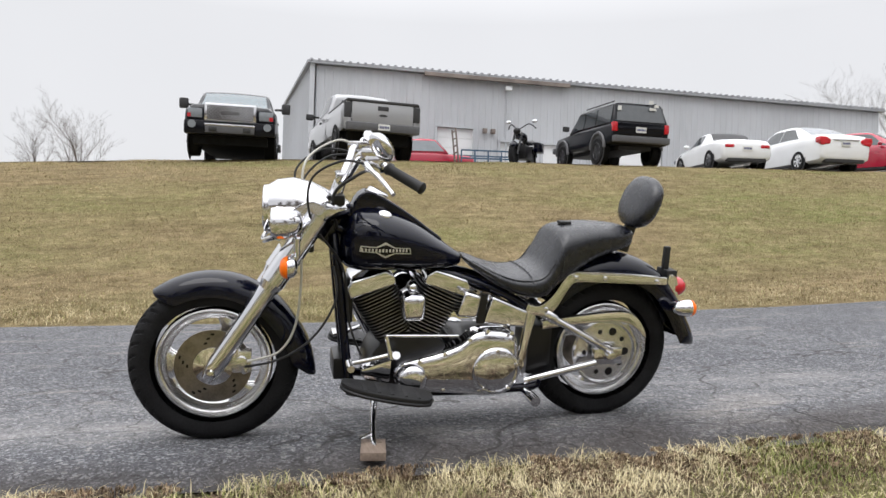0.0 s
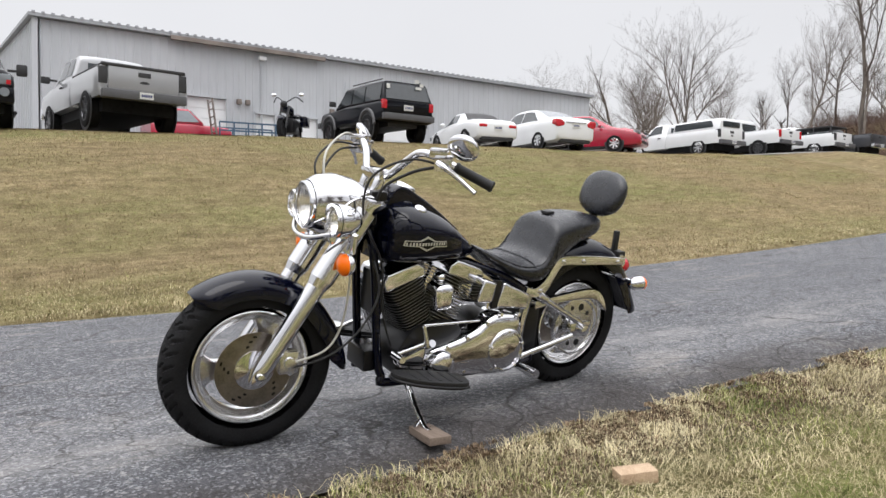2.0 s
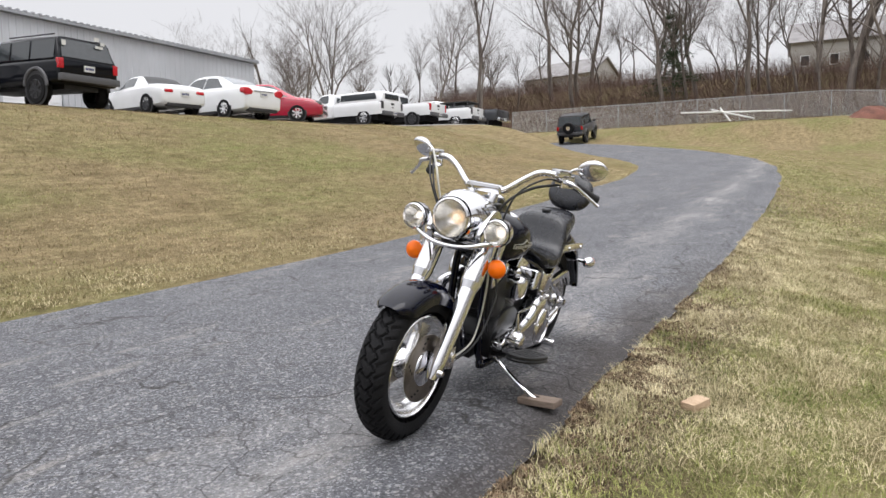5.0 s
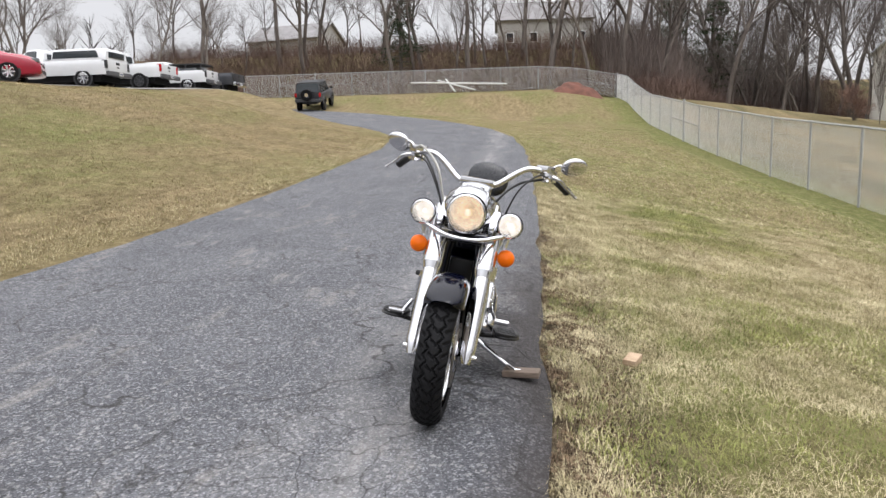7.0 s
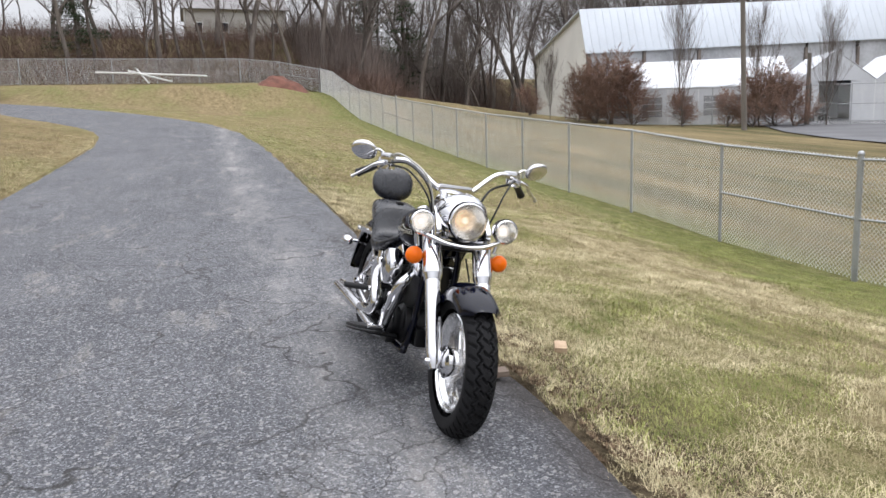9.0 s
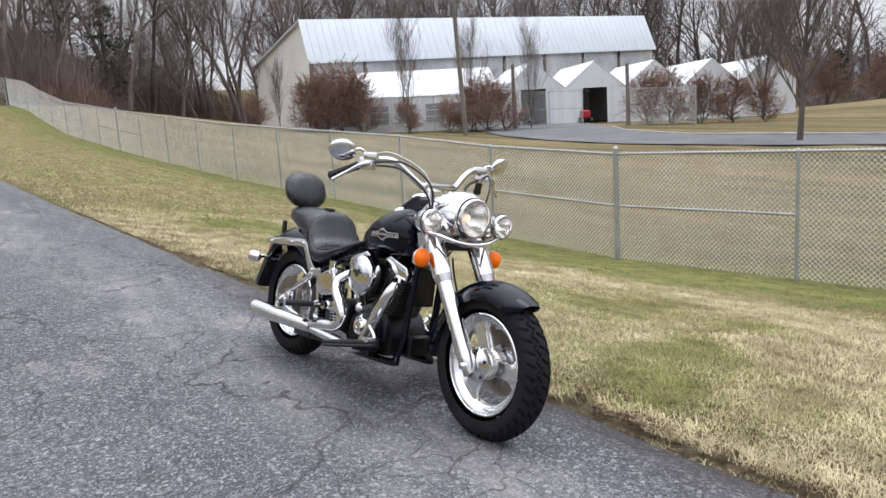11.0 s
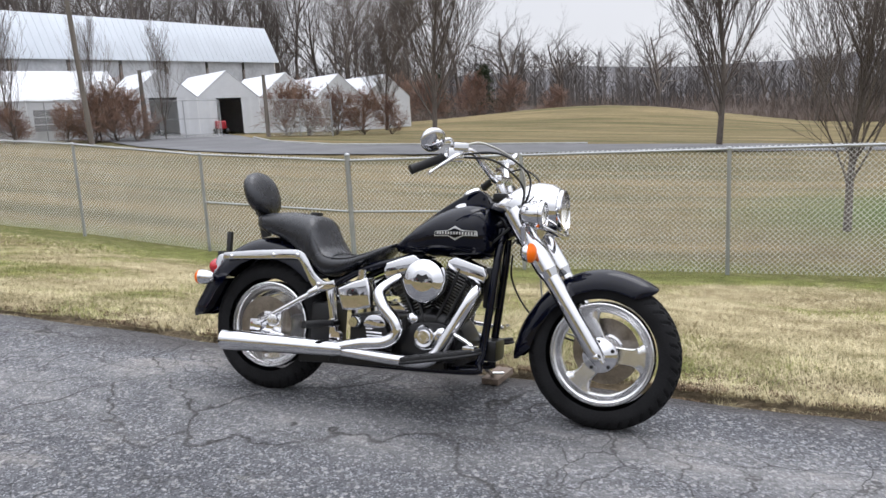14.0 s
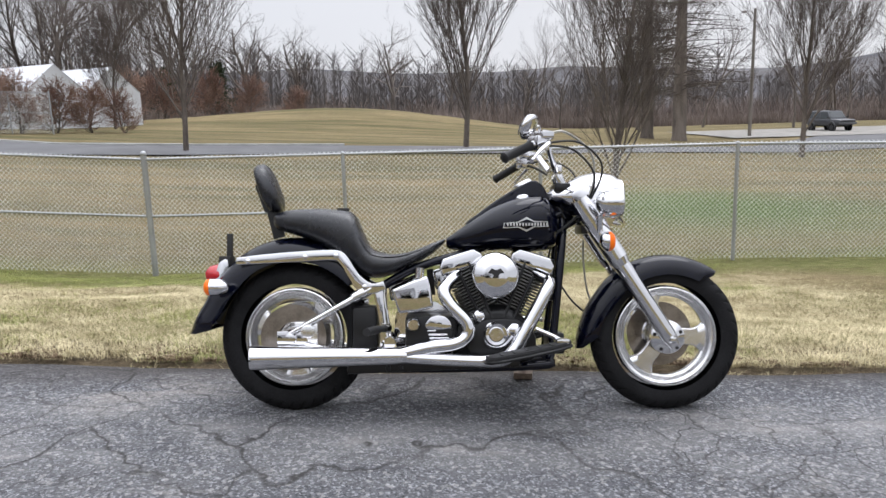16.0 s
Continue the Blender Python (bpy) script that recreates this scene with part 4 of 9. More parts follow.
def tyre_mesh(r, hw, cx, cz):
    """A tyre with zigzag tread grooves cut into its crown."""
    seg, rows = 456, []
    n = 52
    for i in range(n + 1):
        u = -1 + 2 * i / n
        a = u * radians(118)
        y = hw * math.sin(a)
        rad = (r - hw * 0.78) + hw * 0.78 * math.cos(a) if abs(a) < math.pi / 2 else (r - hw * 0.78) + hw * 1.15 * math.cos(a)
        rows.append((u, y, rad))
    g = Geo()
    rings = []
    for u, y, rad in rows:
        ring = []
        for j in range(seg):
            t = 2 * math.pi * j / seg
            d = 0
            if abs(u) < 0.68:
                ph = (j * 38 / seg) % 1.0
                zig = 0.075 * (4 * abs(ph - 0.5) - 1)
                for c0 in (-0.19, 0.19):
                    if abs(u - c0 - zig) < 0.034:
                        d = 0.0105
                if 0.3 < abs(u) < 0.64:
                    side = ((ph + (0.0 if u > 0 else 0.5) - (abs(u) - 0.3) * 1.5) % 1.0) - 0.5
                    if abs(side) < 0.13:
                        d = 0.0105
                if abs(u) < 0.1 and abs(((ph + u * 2.2) % 1.0) - 0.5) < 0.1:
                    d = 0.009
            rr = rad - d
            ring.append((cx + rr * math.cos(t), y, cz + rr * math.sin(t)))
        rings.append(ring)
    g.rings(rings, caps=False, smooth=True)
    me = g.mesh("tyre", rubber)
    me.set_sharp_from_angle(angle=radians(40))
    return me


def rim_geo(cx, cz, hw, r=0.22):
    """A deep polished rim with a stepped lip."""
    prof = [(-hw, r), (-hw - 0.005, r - 0.003), (-hw - 0.006, r - 0.008), (-hw, r - 0.013), (-hw * 0.86, r - 0.015), (-hw * 0.8, r - 0.024), (-hw * 0.5, r - 0.03), (-hw * 0.3, r - 0.046), (hw * 0.3, r - 0.046), (hw * 0.5, r - 0.03), (hw * 0.8, r - 0.024), (hw * 0.86, r - 0.015), (hw, r - 0.013), (hw + 0.006, r - 0.008), (hw + 0.005, r - 0.003), (hw, r)]
    return Geo().lathe(prof, (cx, 0, cz), seg=84, closed=True)


def spoke_geo(cx, cz, a0, r_out, w0=0.038, w1=0.036, w2=0.07, th=0.021):
    """One broad flat blade from the hub to the rim, flared at both ends, with softened edges."""
    rings = []
    for i in range(13):
        q = i / 12
        rr = 0.045 + (r_out - 0.045) * q
        half = (w0 + (w1 - w0) * min(1, q * 2)) + (w2 - w1) * max(0, (q - 0.55) / 0.45) ** 2.2
        c = Vector((cx + rr * math.cos(a0), 0, cz + rr * math.sin(a0)))
        tang = Vector((-math.sin(a0), 0, math.cos(a0)))
        lag = Vector((math.cos(a0), 0, math.sin(a0)))
        t_ = th - 0.004 * q
        ring = []
        for p, k in ((-1, -0.55), (-0.86, -1), (-0.4, -1), (0.4, -1), (0.86, -1), (1, -0.55), (1, 0.55), (0.86, 1), (0.4, 1), (-0.4, 1), (-0.86, 1), (-1, 0.55)):
            ring.append(c + tang * (half * p) - lag * (0.012 * q * p * p) + Vector((0, t_ * k, 0)))
        rings.append(ring)
    return Geo().rings(rings)


def cast_wheel(name, label, cx, cz, hw, r, turn, front):
    """Rim, hub drum and three broad blades."""
    ob = bpart(name, rim_geo(cx, cz, hw, r), alloy, label, front=front)
    bpart("hub_drum", Geo().lathe([(-0.062, 0.0), (-0.062, 0.03), (-0.05, 0.055), (-0.028, 0.066), (0.028, 0.066), (0.05, 0.055), (0.062, 0.03), (0.062, 0.0)], (cx, 0, cz), seg=40), alloy, "", ob)
    for k in range(3):
        bpart("spoke", spoke_geo(cx, cz, radians(turn + 118 * k), r - 0.04), alloy, "broad polished spoke", ob)
    return ob


def disc_geo(cx, cz, y, r0, r1):
    g = Geo()
    g.lathe([(y - 0.003, r0), (y - 0.003, r1), (y + 0.003, r1), (y + 0.003, r0)], (cx, 0, cz), seg=64, closed=True)
    return g


FX, FZ, RX, RZ = 1.575, 0.322, -0.04, 0.33
wheel = cast_wheel("front_wheel", "polished alloy front wheel with three broad spokes", FX, FZ, 0.045, 0.22, -3, True)
bpart("tyre", tyre_mesh(0.322, 0.067, FX, FZ), rubber, "black rubber front tyre with zigzag tread", wheel)
bpart("brake_disc", disc_geo(FX, FZ, 0.072, 0.07, 0.143), steel_disc, "drilled brown-tinted steel disc", wheel)
# uncut disc: small black plugs stand in for the dark of drilled holes
g = Geo()
for k in range(5):
    for m in range(6):
        a, rr = 2 * math.pi * k / 5 + 0.14 * (m % 3) + 0.05 * (m // 3), 0.095 + 0.016 * (m % 3)
        g.lathe([(0.0715, 0.0), (0.0715, 0.0045), (0.0765, 0.0045), (0.0765, 0.0)], (FX + rr * math.cos(a), 0, FZ + rr * math.sin(a)), seg=8)
bpart("dark_disc_spots", g, satin_black, "", wheel)
g = Geo()
g.lathe([(0.066, 0.03), (0.066, 0.078), (0.078, 0.074), (0.08, 0.05), (0.084, 0.03), (0.09, 0.0)], (FX, 0, FZ), seg=36)
bpart("hub", g, chrome, "", wheel)
g = Geo()
g.lathe([(-0.06, 0.075), (-0.075, 0.072), (-0.085, 0.05), (-0.095, 0.03), (-0.1, 0)], (FX, 0, FZ), seg=36)
bpart("hub", g, chrome, "", wheel)
for s in (1, -1):
    bpart("axle_nut", Geo().lathe([(0.1 * s, 0.0), (0.1 * s, 0.02), (0.148 * s, 0.02), (0.155 * s, 0.014), (0.165 * s, 0.012), (0.168 * s, 0)], (FX, 0, FZ), seg=20), chrome, "", wheel)
for k in range(5):
    a = 2 * math.pi * k / 5 + 0.4
    bpart("hub_bolt", Geo().lathe([(-0.06, 0.0085), (-0.083, 0.0085), (-0.086, 0.006), (-0.086, 0.0005)], (FX + 0.058 * math.cos(a), 0, FZ + 0.058 * math.sin(a)), seg=10), satin_black, "", wheel)

wheel = cast_wheel("rear_wheel", "polished alloy rear wheel with three broad spokes", RX, RZ, 0.05, 0.212, 40, False)
bpart("tyre", tyre_mesh(0.32, 0.07, RX, RZ), rubber, "black rubber rear tyre", wheel)
g = Geo()
g.lathe([(0.062, 0.03), (0.062, 0.142), (0.092, 0.146), (0.092, 0.136), (0.08, 0.13), (0.08, 0.03)], (RX, 0, RZ), seg=60, closed=True)
bpart("belt_pulley", g, alloy, "cast belt pulley with round holes", wheel)
# black spots laid on the pulley give its holes their shade
g = Geo()
for k in range(10):
    a = 2 * math.pi * k / 10
    g.lathe([(0.0803, 0.0), (0.0803, 0.018 if k % 2 else 0.011), (0.0815, 0.017 if k % 2 else 0.01), (0.0815, 0)], (RX + 0.095 * math.cos(a), 0, RZ + 0.095 * math.sin(a)), seg=14)
bpart("dark_pulley_spots", g, satin_black, "", wheel)
bpart("brake_disc", disc_geo(RX, RZ, -0.075, 0.065, 0.14), steel_disc, "", wheel)
for s in (1, -1):
    bpart("axle_nut", Geo().lathe([(0.06 * s, 0.05), (0.1 * s, 0.04), (0.11 * s, 0.025), (0.155 * s, 0.022), (0.16 * s, 0)], (RX, 0, RZ), seg=24), chrome, "", wheel)


def fender_geo(cx, cz, table, hw, skirt, n=30, m=15, tip=0.06):
    """A sheet bent over a wheel; table: (angle, radius)."""
    a0, a1 = table[0][0], table[-1][0]
    grid = []
    for i in range(n + 1):
        s = i / n
        a = a0 + (a1 - a0) * s
        r = lin(table, a)
        end = min(s, 1 - s) / tip
        w = hw * (0.55 + 0.45 * math.sqrt(min(1, end))) if end < 1 else hw
        sk = skirt * (0.35 + 0.65 * min(1, end))
        row = []
        for j in range(m + 1):
            u = -1 + 2 * j / m
            t = u * math.pi / 2
            y = w * math.copysign(abs(math.sin(t)) ** 0.8, u)
            drop = sk * (1 - abs(math.cos(t)) ** 0.75)
            row.append((cx + (r - drop) * math.cos(radians(a)), y, cz + (r - drop) * math.sin(radians(a))))
        grid.append(row)
    return Geo().sheet(grid)


bpart("front_fender", fender_geo(FX, FZ, ((52, 0.362), (70, 0.358), (90, 0.357), (120, 0.352), (150, 0.352), (172, 0.372), (188, 0.392)), 0.088, 0.085), gloss_black, "glossy black front fender", front=True, thick=0.004)
bpart("rear_fender", fender_geo(RX, RZ, ((38, 0.43), (60, 0.43), (95, 0.432), (120, 0.426), (140, 0.414), (160, 0.42), (178, 0.455)), 0.118, 0.105, tip=0.03), gloss_black, "glossy black rear fender", thick=0.005)

# fork, nacelle and lamps turn with the bars
for s in (1, -1):
    g = Geo()
    y = 0.122 * s
    g.tube([(1.592, y, 0.29), (1.57, y, 0.325), (1.555, y, 0.35), (1.36, y, 0.652)], [0.022, 0.034, 0.036, 0.036], 20)
    g.tube([(1.37, y, 0.636), (1.352, y, 0.664)], [0.037, 0.046], 24)
    g.tube([(1.352, y, 0.664), (1.27, y, 0.791), (1.19, y, 0.915)], [0.046, 0.046, 0.046], 24)
    bpart("fork_leg", g, chrome, "chrome fork leg", front=True)
for z, x in ((0.79, 1.262), (0.97, 1.15)):
    bpart("fork_clamp", Geo().box((x - 0.06, -0.1, z - 0.02), (x + 0.01, 0.1, z + 0.02)), satin_black, "", front=True, bevel=0.01)


def loft(sections, seg=28, power=2.0, axis="x"):
    """Rounded sections (along, y centre, z centre, half width, half height)."""
    g = Geo()
    rings = []
    for x, yc, zc, w, h in sections:
        ring = []
        for j in range(seg):
            t = 2 * math.pi * j / seg
            c, s = math.cos(t), math.sin(t)
            ring.append((x, yc + w * math.copysign(abs(c) ** (2 / power), c), zc + h * math.copysign(abs(s) ** (2 / power), s)))
        rings.append(ring)
    return g.rings(rings)


shell = loft([(1.392, 0, 0.936, 0.093, 0.093), (1.36, 0, 0.938, 0.108, 0.11), (1.30, 0, 0.944, 0.122, 0.112), (1.23, 0, 0.945, 0.13, 0.096), (1.17, 0, 0.946, 0.118, 0.066), (1.11, 0, 0.945, 0.085, 0.038), (1.08, 0, 0.942, 0.05, 0.02)], 40, 2.15)
open_end = [i for i, f in enumerate(shell.f) if max(f) < 40]
shell.f = [f for i, f in enumerate(shell.f) if i not in open_end]
shell.s = [f for i, f in enumerate(shell.s) if i not in open_end]
shell.v = [(x - 0.02, y, z - 0.012) for x, y, z in shell.v]
nac = bpart("headlamp_nacelle", shell, chrome, "chrome headlamp nacelle", front=True)
for s in (1, -1):
    g = Geo()
    g.prism(curve2([(1.34, 0.888), (1.345, 0.848), (1.315, 0.785), (1.28, 0.765), (1.19, 0.87), (1.16, 0.94), (1.23, 0.968)], 4, True), 0.108 * s, 0.132 * s)
    bpart("fork_panel", g, chrome, "", nac, bevel=0.006)
HX = 1.378


def lamp(parent, x, y, z, r, depth, lit):
    """A round lamp: bezel, reflector bowl, bulb and glass."""
    g = Geo()
    g.lathe([(-0.03, r * 1.02), (0.0, r * 1.08), (0.012, r * 1.06), (0.016, r * 0.98), (0.008, r * 0.95), (0, r * 0.95)], (x, y, z), (1, 0, 0), 48)
    bpart("bezel", g, chrome, "", parent)
    g = Geo()
    f = (r * 0.95) ** 2 / (4 * (depth + 0.004))
    g.lathe([((r * 0.95 * q) ** 2 / (4 * f) - depth, max(0.0004, r * 0.95 * q)) for q in (1, 0.9, 0.8, 0.7, 0.6, 0.5, 0.4, 0.3, 0.2, 0.1, 0)], (x, y, z), (1, 0, 0), 40)
    bpart("reflector", g, lamp_bowl, "", parent)
    g = Geo()
    g.ball((x - depth + f, y, z), r * 0.2, 12, 8)
    bpart("bulb", g, bulb_glow if lit else pass_glow, "lit warm bulb", parent)
    g = Geo()
    prof = [(0.002, r * 0.95), (0.012, r * 0.8), (0.02, r * 0.4), (0.022, 0.0005)]
    g.lathe(prof + [(p[0] - 0.003, p[1]) for p in reversed(prof)], (x, y, z), (1, 0, 0), 40)
    ob = bpart("lens", g, lamp_lens, "clear ribbed glass lens", parent)
    ob.visible_shadow = False


lamp(nac, HX, 0, 0.924, 0.084, 0.07, True)
# accessory bar with two passing lamps and turn signals
g = Geo()
g.tube([(1.31, 0.215, 0.853), (1.35, 0.17, 0.84), (1.385, 0.09, 0.816), (1.395, 0, 0.808), (1.385, -0.09, 0.816), (1.35, -0.17, 0.84), (1.31, -0.215, 0.853)], 0.011, 10, 5)
g.tube([(1.31, 0.13, 0.828), (1.28, 0.0, 0.823), (1.31, -0.13, 0.828)], 0.014, 10, 4)
bar = bpart("lamp_bar", g, chrome, "chrome auxiliary lamp bar", front=True)
for s in (1, -1):
    y = 0.203 * s
    g = Geo()
    g.lathe([(-0.095, 0.004), (-0.09, 0.025), (-0.07, 0.045), (-0.035, 0.058), (0.0, 0.061)], (1.34, y, 0.896), (1, 0, 0), 32)
    g.tube([(1.315, y, 0.858), (1.315, y, 0.835)], 0.014, 12)
    sp = bpart("passing_lamp", g, chrome, "chrome round passing lamp", front=True)
    lamp(sp, 1.341, y, 0.896, 0.053, 0.045, False)
    g = Geo()
    g.lathe([(-0.036, 0.006), (-0.034, 0.022), (-0.022, 0.036), (-0.005, 0.041), (0.0, 0.04)], (1.298, 0.208 * s, 0.737), (1, 0, 0), 24)
    g.tube([(1.265, 0.19 * s, 0.775), (1.265, 0.205 * s, 0.845)], 0.012, 10)
    sig = bpart("turn_signal", g, chrome, "chrome front turn signal", front=True)
    g = Geo()
    g.lathe([(0.0, 0.041), (0.012, 0.039), (0.024, 0.027), (0.029, 0.0005)], (1.298, 0.208 * s, 0.737), (1, 0, 0), 24)
    bpart("signal_lens", g, amber, "amber lens", sig)

# handlebar
g = Geo()
path = [(1.1, 0.0, 1.045), (1.1, 0.06, 1.045), (1.09, 0.1, 1.055), (1.06, 0.175, 1.115), (1.045, 0.235, 1.15), (1.02, 0.3, 1.148), (0.965, 0.365, 1.115), (0.86, 0.44, 1.06)]
g.tube([(x, -y, z) for x, y, z in reversed(path[1:])] + path, 0.0145, 14, 4)
hb = bpart("handlebar", g, chrome, "chrome swept-back handlebar", front=True)
g = Geo()
for s in (1, -1):
    g.tube([(1.125, 0.055 * s, 0.98), (1.1, 0.055 * s, 1.05)], [0.022, 0.02], 14)
g.box((1.075, -0.085, 1.03), (1.125, 0.085, 1.07))
bpart("riser", g, chrome, "", hb, bevel=0.008)
for s in (1, -1):
    g = Geo()
    a, b = Vector((0.968, 0.362 * s, 1.117)), Vector((0.852, 0.446 * s, 1.056))
    g.tube([a, a.lerp(b, 0.06), a.lerp(b, 0.12), a.lerp(b, 0.9), a.lerp(b, 0.96), b], [0.017, 0.022, 0.018, 0.019, 0.022, 0.016], 16)
    bpart("grip", g, grip_rubber, "black rubber grip", hb)
    g = Geo()
    p = Vector((0.995, 0.335 * s, 1.128))
    g.box((-0.03, -0.032, -0.03), (0.035, 0.032, 0.028), Matrix.Translation(p) @ Matrix.Rotation(radians(-38 * s), 4, "Z"))
    g.box((-0.01, -0.04, 0.015), (0.055, 0.03, 0.05), Matrix.Translation(p) @ Matrix.Rotation(radians(-38 * s), 4, "Z"))
    bpart("control_housing", g, chrome, "", hb, bevel=0.008)
    g = Geo()
    g.tube([p + Vector((0.04, 0.02 * s, 0.0)), p + Vector((0.035, 0.06 * s, -0.012)), (0.995, 0.43 * s, 1.085), (0.965, 0.475 * s, 1.05), (0.957, 0.488 * s, 1.04)], [0.011, 0.01, 0.0085, 0.007, 0.009], 10, 4)
    bpart("lever", g, chrome, "", hb)
    cm = Vector((0.998, 0.452, 1.19)) if s > 0 else Vector((0.95, -0.442, 1.176))
    mir = bpart("mirror", Geo().tube([p + Vector((0.01, 0.0, 0.03)), p + Vector((0.0, 0.045 * s, 0.06)), (cm.x + 0.012, cm.y - 0.03 * s, cm.z - 0.01)], 0.0065, 10, 5), chrome, "chrome oval mirror on a thin stem", hb)
    g = Geo()
    mm = Matrix.Rotation(radians(20 * s), 4, "Z") @ Matrix.Rotation(radians(34), 4, "Y") @ Matrix.Rotation(radians(10 * s), 4, "X")
    c = cm
    g.ball(c, (0.024, 0.066, 0.053), 28, 12, mm)
    bpart("mirror_shell", g, chrome, "", mir)
    g = Geo()
    g.lathe([(0.0, 0.0005), (0.0, 1.0), (-0.1, 1.02), (-0.1, 0.0005)], (0, 0, 0), (1, 0, 0), 28)
    g.v = [tuple(c + mm @ Vector((-0.0135 + v[0] * 0.02, v[1] * 0.057, v[2] * 0.045))) for v in g.v]
    bpart("mirror_glass", g, chrome, "", mir)

# cables from the bars to the frame and the wheel
cables = (
    ("brake_hose", [(1.0, -0.34, 1.14), (1.09, -0.3, 1.17), (1.22, -0.2, 1.1), (1.24, -0.15, 0.98), (1.2, -0.12, 0.88)], 0.005, hose_white, False),
    ("clutch_cable", [(1.03, 0.33, 1.13), (1.13, 0.28, 1.14), (1.23, 0.2, 1.06), (1.22, 0.15, 0.9), (1.1, 0.1, 0.72), (1.07, 0.1, 0.5), (1.02, 0.1, 0.36)], 0.0045, dull_black, False),
    ("throttle_cable", [(1.02, -0.33, 1.12), (1.16, -0.27, 1.13), (1.27, -0.19, 1.04), (1.21, -0.13, 0.88), (1.08, -0.09, 0.76), (0.95, -0.1, 0.68)], 0.0045, dull_black, False),
    ("throttle_cable", [(1.02, -0.32, 1.11), (1.14, -0.26, 1.1), (1.24, -0.18, 1.0), (1.19, -0.12, 0.86), (1.05, -0.08, 0.74)], 0.0045, dull_black, False),
    ("wiring_loom", [(1.03, 0.31, 1.12), (1.07, 0.2, 1.08), (1.14, 0.12, 1.0), (1.12, 0.06, 0.86)], 0.006, dull_black, False),
    ("caliper_hose", [(1.25, 0.14, 0.8), (1.25, 0.15, 0.66), (1.27, 0.15, 0.5), (1.33, 0.15, 0.4), (1.45, 0.14, 0.36)], 0.0045, hose_white, True),
    ("speedometer_cable", [(1.13, 0.1, 0.72), (1.12, 0.14, 0.6), (1.2, 0.15, 0.46), (1.33, 0.15, 0.37), (1.5, 0.125, 0.33)], 0.0045, dull_black, True),
)
for nm, pts, r, mt, fr in cables:
    bpart(nm, Geo().tube(pts, r, 8, 8), mt, front=fr)
g = Geo()
g.box((1.43, 0.085, 0.315), (1.5, 0.135, 0.4))
g.tube([(1.465, 0.1, 0.36), (1.465, 0.15, 0.36)], 0.022, 16)
g.tube([(1.49, 0.12, 0.42), (1.45, 0.12, 0.31)], 0.018, 10)
bpart("front_caliper", g, alloy, "cast brake caliper", front=True, bevel=0.006)

# fuel tank
TANK = ((0.618, 0.735, 0.02, 0.04), (0.64, 0.737, 0.032, 0.07), (0.69, 0.752, 0.052, 0.112), (0.75, 0.771, 0.074, 0.147), (0.82, 0.793, 0.096, 0.172), (0.9, 0.81, 0.114, 0.186), (0.97, 0.818, 0.123, 0.186), (1.03, 0.817, 0.123, 0.172), (1.07, 0.808, 0.106, 0.145), (1.092, 0.795, 0.08, 0.11), (1.104, 0.785, 0.045, 0.06))


def tank_y(x, z):
    zc, h, w = (lin([(r[0], r[k]) for r in TANK], x) for k in (1, 2, 3))
    q = min(1, abs((z - zc) / h))
    return w * max(0.0, 1 - q ** 2.6) ** (1 / 2.6)


xs2, _ = spline([Vector((r[0], r[1], r[2])) for r in TANK], [r[3] for r in TANK], 4)
_, ws2 = spline([Vector((r[0], r[1], r[2])) for r in TANK], [r[3] for r in TANK], 4)
tank = bpart("fuel_tank", loft([(p.x, 0, p.y, w, p.z) for p, w in zip(xs2, ws2)], 44, 2.6), gloss_black, "glossy black teardrop fuel tank")
g = Geo()
g.prism(curve2([(1.075, 0.87), (1.055, 0.96), (1.02, 1.0), (0.985, 1.002), (0.93, 0.975), (0.85, 0.927), (0.76, 0.863), (0.7, 0.81), (0.8, 0.79), (0.95, 0.82)], 4, True), -0.048, 0.048)
bpart("dash_console", g, gloss_black, "", tank, bevel=0.02, seg=4)
g = Geo()
g.lathe([(0, 0.045), (0.014, 0.044), (0.02, 0.036), (0.018, 0.0)], (0.962, 0, 0.985), (-0.45, 0, 0.9), 28)
bpart("speedometer", g, chrome, "", tank)
